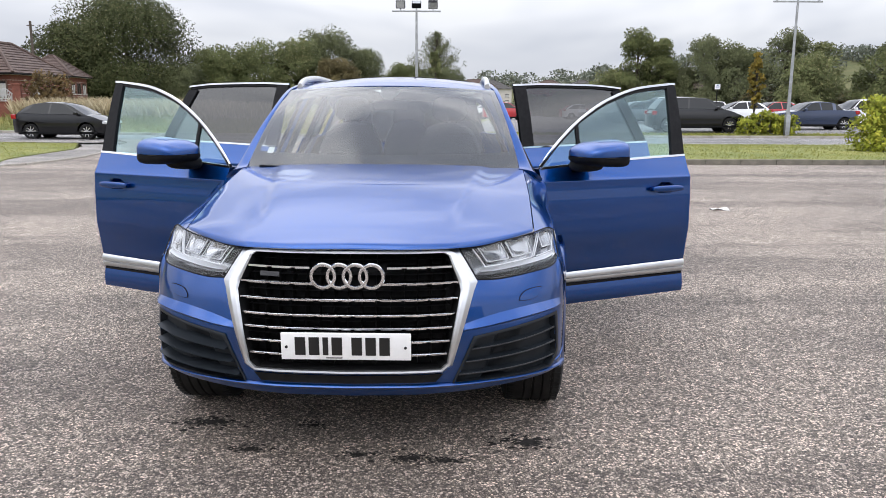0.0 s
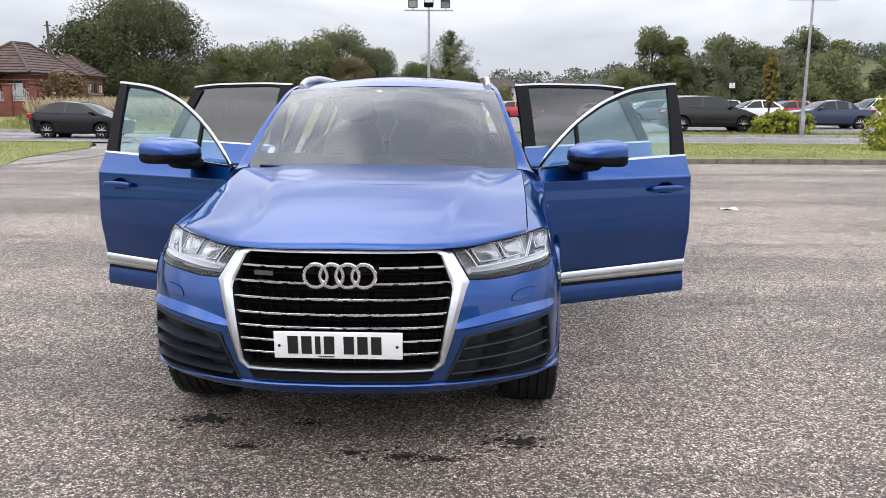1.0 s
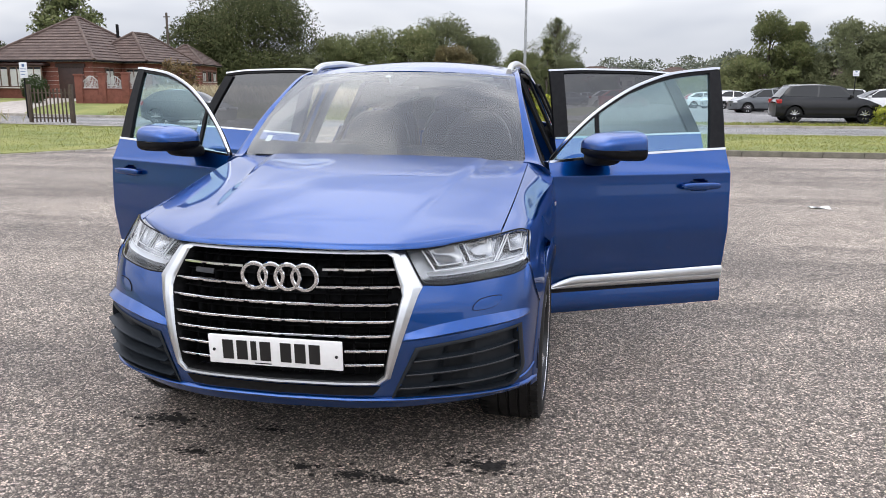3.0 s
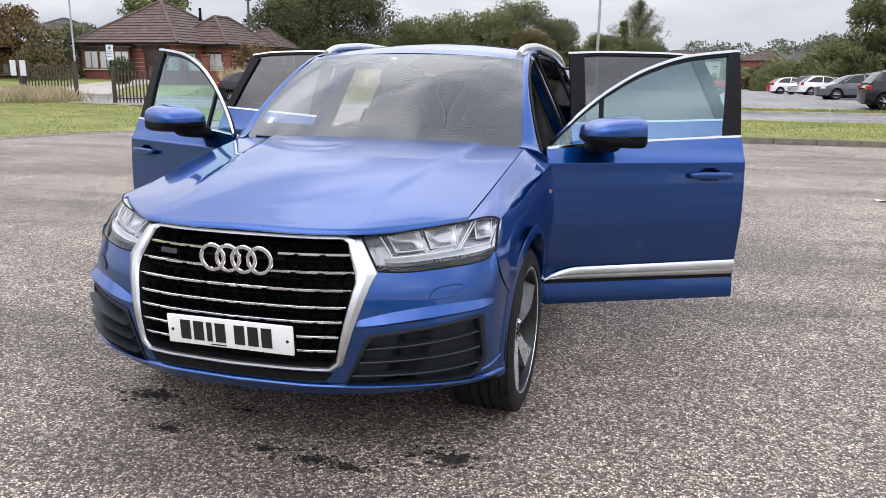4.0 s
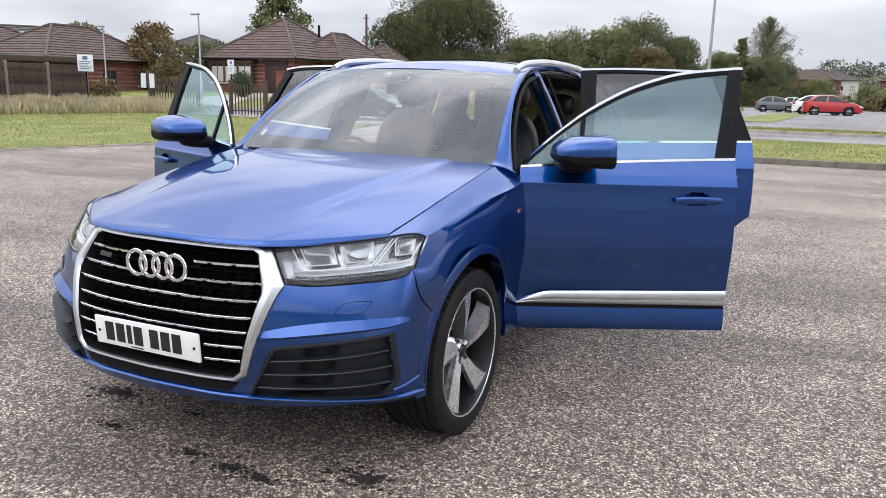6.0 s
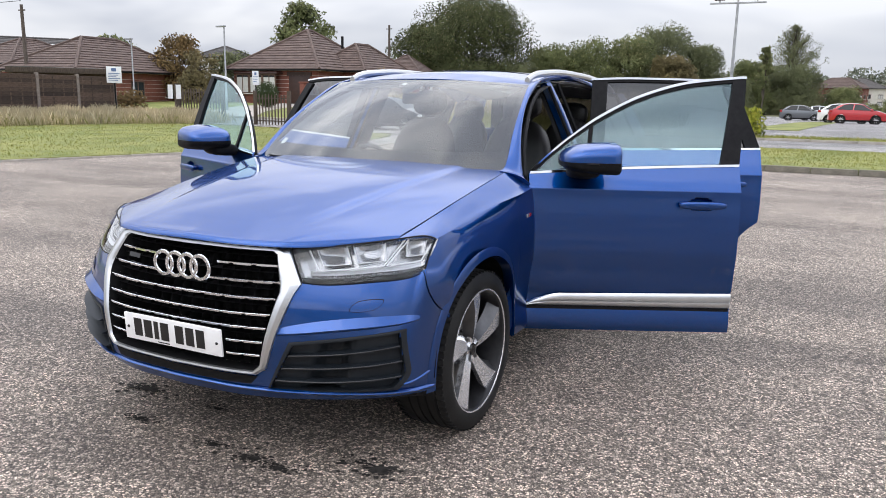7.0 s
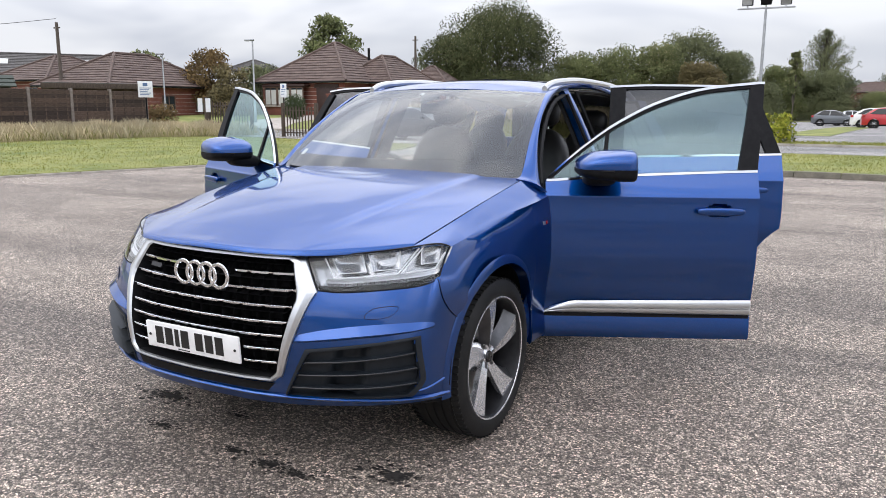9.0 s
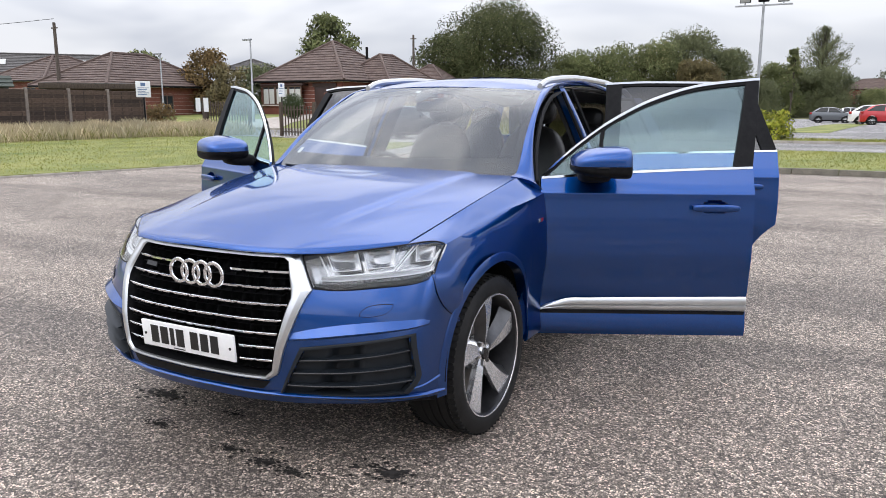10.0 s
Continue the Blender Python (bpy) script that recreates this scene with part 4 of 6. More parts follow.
            for a, b in zip(loop, loop[1:]):
                tube(edge, [lamp(ua + (ub - ua) * (a[0] + (b[0] - a[0]) * k / 5) + lean_u * (0.5 - (a[1] + (b[1] - a[1]) * k / 5)), va + (vb - va) * (a[1] + (b[1] - a[1]) * k / 5), -0.022) for k in range(6)], 0.0018, 6)
            part("reflector_frame", edge, M["lamp_white"], head)
        guide = bmesh.new()
        for pts in (((0.10, 0.90), (0.16, 0.34), (0.55, 0.34), (0.63, 0.92)), ((0.60, 0.34), (0.88, 0.34), (0.95, 0.80)), ((0.57, 0.34), (0.66, 0.92))):
            for a, b in zip(pts, pts[1:]):
                tube(guide, [lamp(a[0] + (b[0] - a[0]) * k / 6, a[1] + (b[1] - a[1]) * k / 6, -0.018) for k in range(7)], 0.0032, 6)
        part("light_guide", guide, M["lamp_white"], head)
        seal = [(k / 20, 0.0) for k in range(21)] + [(1.0, k / 6) for k in range(1, 7)] + [(1 - k / 20, 1.0) for k in range(1, 21)] + [(0.0, 1 - k / 6) for k in range(1, 7)]
        part("lamp_seal", tube(bmesh.new(), [lamp(a, b, 0.003) for a, b in seal], 0.0032, 6), M["black"], head)
        part("lens", sheet(lambda u, v: lamp(u, v, 0.004), 30, 10, flip=s < 0), M["lamp_glass"], head).visible_shadow = False
        # windscreen post and roof side, down to the door opening
        inner = spline([(s * 0.795, 1.500, 1.150), screen_p(s * 1.0, 0.0), screen_p(s * 1.0, 0.33), screen_p(s * 1.0, 0.68), screen_p(s * 1.0, 1.0), (s * 0.640, 2.5, roof_z(0.64, 2.5)), (s * 0.640, 3.0, roof_z(0.64, 3.0)), (s * 0.635, 3.5, roof_z(0.635, 3.5)), (s * 0.62, 4.0, roof_z(0.62, 4.0)), (s * 0.60, 4.5, roof_z(0.6, 4.5))])
        outer = spline([(s * (side_x(y, z) - (0.012 if z < 1.12 else 0.042 if y < 2.2 else 0.022)), y, z) for y, z in ((1.572, 1.085), (1.605, 1.135), (1.765, 1.305), (1.97, 1.447), (2.24, 1.570), (2.55, 1.640), (3.0, 1.662), (3.45, 1.632), (3.9, 1.545), (4.45, 1.40))])
        part("roof_side", sheet(lambda u, v: Vector(inner(u)).lerp(Vector(outer(u)), v) + Vector((s * 0.016, 0, 0.012)) * math.sin(math.pi * v), 60, 8, flip=s > 0, thick=0.02), P, car)
        part("roof_rail", strip([Vector((s * 0.632, y, roof_z(0.63, y) + 0.008 + 0.026 * min(1, max(0, (y - 2.30) / 0.16)) ** 0.6 * min(1, max(0, (4.42 - y) / 0.2)))) for y in lin(2.30, 4.42, 34)],
                                lambda i: [Vector((0.018 * math.cos(a), 0, 0.022 * math.sin(a))) for a in lin(0, 2 * math.pi, 9)[:-1]]), M["satin"], car)
        # sill, centre post and rear quarter
        part("sill", boxed(s * 0.72, 1.50, 0.29, s * 0.915, 3.62, 0.40, 0.02), P, car)
        part("sill_guard", boxed(s * 0.74, 1.56, 0.398, s * 0.90, 3.5, 0.412, 0.005), M["black"], car)
        part("centre_post", sheet(lambda u, v, s=s: Vector((s * (side_x(2.7, 0.38 + 1.25 * v) - 0.055 + 0.012 * math.sin(math.pi * u)), 2.60 + 0.03 * v + (0.22 - 0.11 * v) * u, 0.38 + 1.25 * v)), 6, 20, flip=s < 0, thick=0.05), P, car)
        for y0, y1 in ((1.60, 2.60), (2.80, 3.62)):
            seal = bmesh.new()
            pts = [(y0 + 0.02, 0.43), (y0 + 0.01, 0.8), (y0 + 0.02, 1.12)] + [(y, (door_top(y) if y0 < 2 else rear_top(max(y, 2.72))) - 0.045) for y in lin(y0 + 0.14 if y0 < 2 else y0 + 0.03, y1 + 0.02, 8)] + [(y1 + 0.02, 1.1), (y1 + (0.0 if y0 < 2 else -0.1), 0.8), (y1 - (0.02 if y0 < 2 else 0.28), 0.43)]
            tube(seal, [(s * (side_x(y, z) - 0.045), y, z) for y, z in pts + pts[:1]], 0.013, 6)
            part("door_seal", seal, M["black"], car)

        def quarter(u, v, s=s):
            y = 3.60 + 1.44 * u
            zl = low_edge(y, 0.34)
            z = zl + (1.225 - zl) * v
            return Vector((s * side_x(y, z) * (1 if u < 0.9 else 1 - (u - 0.9)), y, z))
        part("rear_quarter", sheet(quarter, 46, 20, flip=s < 0, thick=0.012), P, car)
        part("rear_post", sheet(lambda u, v, s=s: Vector((s * (side_x(4.4, 1.22 + 0.36 * v) - 0.02), 4.18 + 0.10 * v + (0.70 - 0.30 * v) * u, 1.215 + 0.36 * v)), 8, 8, flip=s < 0, thick=0.03), P, car)
        part("quarter_window", sheet(lambda u, v, s=s: Vector((s * (side_x(3.9, 1.23 + 0.33 * v) - 0.012), 3.72 + (0.50 - 0.05 * v) * u, 1.23 + 0.33 * v)), 6, 6, flip=s < 0), M["privacy"], car)
        part("quarter_frame", tube(bmesh.new(), [(s * (side_x(3.9, z) - 0.008), y, z) for y, z in ((3.70, 1.225), (3.70, 1.56), (4.18, 1.56), (4.24, 1.225), (3.70, 1.225))], 0.012, 6), M["black"], car)

    # roof, glass roof, windscreen, cowl
    def roof(u, v):
        y = 2.075 + 2.62 * v
        q = 2 * u - 1
        y += 0.150 * abs(q) ** 2.2 * (1 - v) ** 4
        x = q * (0.645 - 0.04 * v * v + 0.024 * (1 - v) ** 8)
        return Vector((x, y, roof_z(x, y)))
    part("roof", sheet(roof, 30, 40, thick=0.02), P, car)
    part("glass_roof", sheet(lambda u, v: Vector(((2 * u - 1) * 0.53, 2.80 + 1.2 * v, roof_z((2 * u - 1) * 0.53, 2.80 + 1.2 * v) + 0.003)), 16, 16, flip=True), M["black_gloss"], car)
    part("windscreen", sheet(lambda u, v: screen_p(2 * u - 1, -0.06 + 1.06 * v), 40, 22), M["screen"], car).visible_shadow = False
    band = bmesh.new()
    for fn in (lambda u, v: screen_p((2 * u - 1), -0.06 + 0.175 * v, -0.003), lambda u, v: screen_p((2 * u - 1), 1 - 0.03 * v, -0.003)):
        sheet(fn, 40, 2, bm=band)
    for s in (-1, 1):
        sheet(lambda u, v, s=s: screen_p(s * (1 - (0.045 + 0.05 * max(0, 1 - u * 8)) * v), u, -0.0035), 30, 2, bm=band)
    part("windscreen_border", band, M["frit"], car)
    part("sensor_housing", sheet(lambda u, v: screen_p((2 * u - 1) * (0.085 * math.sin(math.pi * min(0.98, 0.10 + 0.9 * (1 - v)) * 0.62) + 0.012), 0.97 - 0.19 * v, -0.005), 8, 8), M["dark_trim"], car)
    part("cowl", sheet(lambda u, v: Vector(((2 * u - 1) * 0.77, hood_r(abs(2 * u - 1) * 0.8) - 0.02 + 0.08 * v, mid_z(1.37) - 0.024 - 0.012 * abs(2 * u - 1) ** 2 - 0.02 * v)), 30, 2), M["black"], car)
    for s in (-0.55, 0.12):
        blade = bmesh.new()
        tube(blade, [screen_p(s + 0.85 * k / 10 - 0.35, -0.040 + 0.014 * math.sin(k / 10 * 3), 0.004) for k in range(11)], 0.004, 6)
        part("wiper", blade, M["black"], car)
    for u, v, w, h in ((-0.10, 0.925, 0.045, 0.03), (-0.86, 0.13, 0.05, 0.06)):
        part("screen_sticker", sheet(lambda a, b: screen_p(u + w * (a - 0.5), v + h * (b - 0.5), -0.003), 2, 2), M["sign_white"], car)
    # rear end
    part("tailgate", sheet(lambda u, v: Vector(((2 * u - 1) * (0.84 - 0.05 * v), 5.03 - 0.06 * (2 * u - 1) ** 2 + 0.02 * v, 0.36 + 0.76 * v)), 20, 8, thick=0.03), P, car)
    part("rear_window", sheet(lambda u, v: Vector(((2 * u - 1) * (0.74 - 0.14 * v), 5.0 - 0.32 * v, 1.12 + 0.42 * v)), 10, 6), M["privacy"], car).visible_shadow = False
    part("underbody", boxed(-0.60, 0.60, 0.25, 0.60, 4.8, 0.33, 0.02), M["black"], car)
    part("bulkhead", boxed(-0.78, 1.42, 0.30, 0.78, 1.50, 1.08, 0.01), M["black"], car)


def wheel(car, s, y, steer=0.0):
    """One road wheel, its face towards s."""
    m = pose(s * 0.826, y, HUB_Z, 0, 0, steer) @ (Matrix.Identity(4) if s > 0 else pose(0, 0, 0, 0, 0, 180))
    R = WHEEL_R
    prof = [(0.282, -0.13), (0.310, -0.140), (0.340, -0.142), (R - 0.010, -0.127), (R - 0.002, -0.092)]
    for k in (-0.066, -0.022, 0.022, 0.066):
        prof += [(R, k - 0.018), (R, k + 0.014), (R - 0.008, k + 0.016), (R - 0.008, k + 0.022)]
    prof += [(R - 0.001, 0.097), (R - 0.010, 0.127), (0.345, 0.140), (0.318, 0.143), (0.300, 0.141), (0.290, 0.134)]
    tyre = part("wheel", revolve(prof, 72, "X"), M["rubber"], car, "dark alloy wheel with black tyre")
    tyre.matrix_basis = m
    lug = bmesh.new()
    for k in range(72):
        a = 2 * math.pi * k / 72
        for sx in (-1, 1):
            box(lug, sx * 0.09, -0.004, R - 0.016, sx * 0.128, 0.004, R - 0.0015, 0, pose(0, 0, 0, math.degrees(a)))
    tagged(part("tread_block", lug, M["rubber"], tyre), kind="stuff")
    part("rim", revolve([(0.288, 0.120), (0.282, 0.134), (0.274, 0.128), (0.268, 0.095), (0.261, 0.02), (0.256, -0.12), (0.286, -0.13)], 64, "X"), M["wheel_dark"], tyre)
    part("rim_edge", revolve([(0.293, 0.128), (0.289, 0.1375), (0.283, 0.1365), (0.279, 0.122)], 64, "X"), M["wheel_silver"], tyre)
    part("brake_disc", revolve([(0.06, 0.03), (0.195, 0.03), (0.195, 0.0), (0.06, 0.0)], 40, "X"), M["disc"], tyre)
    part("brake_caliper", boxed(-0.01, -0.20, -0.07, 0.055, -0.12, 0.07, 0.012), M["wheel_dark"], tyre)
    for k in range(5):
        turn = pose(0, 0, 0, -72 * k)

        def spoke(u, v):
            """v 0..0.32 is the dark flank, the rest the machined face."""
            r = 0.030 + 0.250 * u
            wide = (0.046 + 0.112 * u ** 1.2) / r
            f = -0.16 * u ** 1.3 + (v - 0.5) * wide
            crest = 0.126 - 0.030 * (1 - u) ** 1.5
            x = crest - (0.050 * (0.32 - v) / 0.32 if v < 0.32 else 0.014 * (v - 0.32) / 0.68)
            return Vector((x, r * math.sin(f), r * math.cos(f)))
        sp = sheet(lambda u, v: spoke(u, 0.32 + 0.68 * v), 14, 5, flip=True, thick=0.030)
        bmesh.ops.transform(sp, matrix=turn, verts=sp.verts)
        part("spoke", sp, M["wheel_silver"], tyre, "machined silver spoke")
        dk = sheet(lambda u, v: spoke(u, 0.319 * v), 14, 5, flip=True, thick=0.020)
        bmesh.ops.transform(dk, matrix=turn, verts=dk.verts)
        part("spoke_flank", dk, M["wheel_grey"], tyre)
        part("wheel_bolt", revolve([(0.0, 0.088), (0.009, 0.086), (0.010, 0.06)], 8, "X", m=pose(0, 0.052 * math.sin(radians(72 * k + 48)), 0.052 * math.cos(radians(72 * k + 48)))), M["disc"], tyre)
    part("hub", revolve([(0.0, 0.094), (0.034, 0.092), (0.038, 0.082), (0.07, 0.060), (0.09, 0.02)], 30, "X"), M["wheel_silver"], tyre)
    part("hub_cap", revolve([(0.0, 0.102), (0.026, 0.100), (0.030, 0.090)], 24, "X"), M["black_gloss"], tyre)
    return tyre


def car_door(car, s, front, angle):
    """A door built shut on the flank, then swung out about its front edge."""
    P = M["paint"]
    y0, y1 = (1.585, 2.675) if front else (2.70, 3.80)
    top = door_top if front else rear_top
    hinge = Vector((s * 0.935, y0 + 0.01, 0))
    swing = Matrix.Translation(hinge) @ pose(0, 0, 0, 0, 0, -s * angle) @ Matrix.Translation(-hinge)

    def low(y):
        return 0.308 - 0.014 * (y1 - y) / (y1 - y0) if front else max(0.318, low_edge(y, 0.318) + 0.01 if y > 3.55 else 0.318)

    def skin(u, v, deep=0.0):
        y = y0 + (y1 - y0) * u
        k = [0, 0.78, 0.80, 0.82, 1.0]
        z = float(np.interp(v, k, [low(y), 1.055, 1.066, 1.074, belt(y)]))
        if not front and u > 0.9:
            y -= (u - 0.9) * 0.6 * max(0, (0.85 - z))
        x = side_x(y, z) + 0.002
        x -= 0.010 * math.exp(-((z - 0.475) / 0.05) ** 2)
        return Vector((s * (x - deep), y, z))
    hy, hz = (y1 - 0.20, 1.000) if front else (y1 - 0.22, 1.01)

    def cup_hole(u, v):
        p = skin(u, v)
        return ((p.y - hy) / 0.072) ** 2 + ((p.z - hz) / 0.036) ** 2 < 1
    door = part("front_door" if front else "rear_door", sheet(skin, 60, 100, flip=s < 0, hole=cup_hole, thick=0.012), P, car, "blue car door standing wide open")
    door.matrix_basis = swing

    # the folded inner shell closes the door's edges
    def shell(u, v):
        k = v * 3
        if k <= 1:
            return skin(u, 0.0, 0.01 + 0.11 * k)
        if k <= 2:
            p, q = skin(u, 0.0, 0.12), skin(u, 1.0, 0.10)
            return p.lerp(q, k - 1) + Vector((s * 0.01, 0, 0))
        return skin(u, 1.0, 0.10 * (3 - k) + 0.004)
    part("inner_shell", sheet(shell, 30, 18, flip=s < 0), P, door)
    for u in (0.0, 1.0):
        part("door_edge", sheet(lambda a, v, u=u: skin(u, v, 0.004 + 0.112 * a), 4, 24, flip=(u > 0.5) == (s > 0)), P, door)
    part("trim_panel", sheet(lambda u, v: skin(0.04 + 0.92 * u, 0.08 + 0.90 * v, 0.122 + 0.035 * math.sin(math.pi * v) ** 2 + 0.03 * math.exp(-((v - 0.62) / 0.06) ** 2)), 20, 20, flip=s < 0), M["dark_trim"], door)

    # window frame, chrome and glass
    fy0 = y0 + (0.0 if front else 0.01)

    def at(y, z, deep=0.0):
        return Vector((s * (side_x(y, z) - deep), y, z))
    ys = lin(fy0 + 0.01, y1 + (0.072 if front else -0.13), 40)
    part("window_frame", sheet(lambda u, v: at(*(lambda y: (y, max(belt(y) + 0.002, top(y) - 0.006 - 0.018 * v)))(fy0 + 0.02 + (y1 + (0.06 if front else -0.14) - fy0 - 0.02) * u), 0.006), 40, 3, flip=s > 0, thick=0.03), M["black"], door)
    bw = 0.098 if front else 0.09

    def pillar(u, v):
        ya, yb = y1 - bw, y1
        if front:
            ya, yb = ya + 0.100 * v, yb + 0.070 * v
        za = belt(y1) + (top(yb) - 0.010 - belt(y1)) * v
        y = ya + (yb - ya) * u - (0 if front else 0.13 * v)
        return at(y, za if front else min(za, top(min(y, y1)) - 0.004), 0.002)
    part("post_trim", sheet(pillar, 5, 16, flip=s < 0, thick=0.03), M["black"], door, "matt black window post trim")
    if not front:
        part("front_post_trim", sheet(lambda u, v: at(y0 + 0.10 * u + 0.03 * v, belt(y0) + (top(y0 + 0.1) - 0.006 - belt(y0)) * v, 0.002), 4, 14, flip=s < 0, thick=0.03), M["black"], door)
    chrome = strip([at(y, top(y) - 0.002, -0.001) for y in ys], lambda i: [Vector((s * a, 0, b)) for a, b in ((-0.012, -0.008), (0.004, -0.006), (0.002, 0.006), (-0.012, 0.007))])
    part("window_trim", chrome, M["chrome"], door)
    chrome = strip([at(y, belt(y) + 0.004, -0.002) for y in lin(y0 + 0.004, y1 - 0.002, 24)], lambda i: [Vector((s * a, 0, b)) for a, b in ((-0.012, -0.007), (0.006, -0.006), (0.003, 0.006), (-0.012, 0.007))])
    part("waist_trim", chrome, M["chrome"], door)

    def glass(u, v):
        y = fy0 + 0.03 + (y1 - bw * 0.5 + (0.06 if front else -0.13) * v - fy0 - 0.03) * u
        z0, z1 = belt(y), max(belt(y) + 0.004, top(y) - 0.02)
        return at(y, z0 + (z1 - z0) * v, 0.016)
    part("window_glass", sheet(glass, 24, 10, flip=s < 0), M["side_glass"] if front else M["privacy"], door).visible_shadow = False
    if front:
        part("window_divider", sheet(lambda u, v: at(1.875 + 0.022 * u + 0.03 * v, belt(1.88) + (top(1.91) - belt(1.88) + 0.006) * v, 0.008), 2, 8, flip=s < 0, thick=0.02), M["black"], door)

    # silver strip low on the door
    def strip_p(u, v):
        y = y0 + 0.005 + (y1 - y0 - 0.008 if front else 0.76) * u
        h = (0.066 + 0.016 * u) * (0.14 + 0.86 * min(1, u / 0.15) ** 0.65) if front else 0.080
        z = 0.432 + 0.010 * u + h * v
        return Vector((s * (side_x(y, z) + 0.004 + 0.014 * math.sin(math.pi * min(1, v * 1.02)) ** 0.5 - 0.010 * math.exp(-((v - 0.42) / 0.05) ** 2)), y, z))
    part("sill_strip", sheet(strip_p, 30, 14, flip=s < 0, thick=0.006), M["satin"], door, "satin silver strip")
    part("strip_base", sheet(lambda u, v: Vector((s * (side_x(y0, 0.42) + 0.005), y0 + 0.005 + (y1 - y0 - 0.01) * u * (1 if front else 0.68), 0.412 + 0.010 * u + 0.022 * v)), 12, 2, flip=s < 0), M["black"], door)

    # handle in its recess
    def bowl(u, v):
        a = 2 * math.pi * u
        y, z = hy + 0.094 * v * math.cos(a), hz + 0.050 * v * math.sin(a)
        return at(y, z, -0.0045 + 0.062 * max(0, 1 - (v / 0.80) ** 4))
    part("handle_cup", sheet(bowl, 32, 10, flip=s < 0), P, door)
    grip = bmesh.new()
    blob(grip, at(hy, hz - 0.002, -0.034), (0.014, 0.122, 0.020), 3.2, 20, 10)
    for k in (-0.1, 0.1):
        box(grip, s * (side_x(hy, hz) - 0.004), hy + k - 0.015, hz - 0.014, s * (side_x(hy, hz) + 0.032), hy + k + 0.015, hz + 0.010, 0.004)
    part("handle", grip, P, door)

    if front:
        # mirror
        c = Vector((s * 1.120, 1.865, 1.224))

        def bend(p):
            """Blunt towards the glass, sloping to the nose, narrower outwards."""
            y = p.y ** 0.55 if p.y > 0 else p.y
            z = p.z * float(np.interp(y, [-1, -0.4, 0.3, 0.8, 1], [0.58, 0.92, 1.06, 1.12, 1.4])) * (1 - 0.18 * max(0.0, p.x * s))
            return Vector((p.x, y + 0.10 * p.x * s, z))
        cap = blob(bmesh.new(), c, (0.135, 0.140, 0.086), 4.0, 32, 20, bend, lambda v: v > 0.49)
        mirror = part("mirror", cap, P, door, "blue mirror cap over black lower shell")
        low_m = blob(bmesh.new(), c - Vector((0, 0, 0.002)), (0.135, 0.140, 0.060), 4.2, 32, 20, bend, lambda v: v < 0.50)
        part("mirror_shell", low_m, M["black"], door)
        part("mirror_foot", blob(bmesh.new(), (s * 1.022, 1.850, 1.176), (0.104, 0.084, 0.042), 3.0, 20, 12, lambda p: Vector((p.x, p.y, p.z - 0.45 * (1 - p.x * s) * 0.5))), M["black"], door)
        part("mirror_lamp", strip([c + Vector((s * 0.137 * math.cos(a), 0.10 * math.cos(a) * 0.140 - 0.142 * math.sin(a), -0.006)) for a in lin(-0.1, 1.5, 14)], lambda i: [Vector((0, 0, 0.006)), Vector((s * 0.004, -0.004, 0)), Vector((0, 0, -0.006)), Vector((-s * 0.01, 0.01, 0))]), M["black"], door)
        part("mirror_glass", boxed(c.x - 0.09, 1.945, 1.180, c.x + 0.09, 1.972, 1.270, 0.009), M["chrome"], door)
    else:
        part("speaker_panel", boxed(s * (side_x(3.0, 0.7) - 0.16), 2.85, 0.55, s * (side_x(3.0, 0.7) - 0.13), 3.35, 0.80, 0.03), M["dark_trim"], door)
    return door


def seat(car, x, y, w=0.52, tall=True):
    L = M["leather"]
    cush = blob(bmesh.new(), (x, y, 0.66), (w / 2, 0.27, 0.10), 3.2, 28, 14, lambda p: Vector((p.x, p.y, p.z * (1 + 0.25 * abs(p.x) ** 3))))
    st = part("seat", cush, L, car, "black leather car seat")
    back = blob(bmesh.new(), (0, 0, 0.33), (w / 2, 0.095, 0.36), 3.0, 28, 18, lambda p: Vector((p.x * (1 - 0.14 * max(0, p.z)), p.y - 0.25 * abs(p.x) ** 3 * (1 - 0.4 * p.z), p.z)))
    bmesh.ops.transform(back, matrix=pose(x, y + 0.27, 0.70, -14), verts=back.verts)
    part("seat_back", back, L, st)
    hr = blob(bmesh.new(), (0, 0, 0), (0.135, 0.055, 0.095), 2.8, 22, 12)
    bmesh.ops.transform(hr, matrix=pose(x, y + 0.455, 1.475 if tall else 1.40, -8), verts=hr.verts)
    part("head_rest", hr, L, st)
    for k in (-0.05, 0.05):
        part("head_rest_post", tube(bmesh.new(), [(x + k, y + 0.43, 1.30), (x + k, y + 0.455, 1.44)], 0.007, 8), M["chrome"], st)


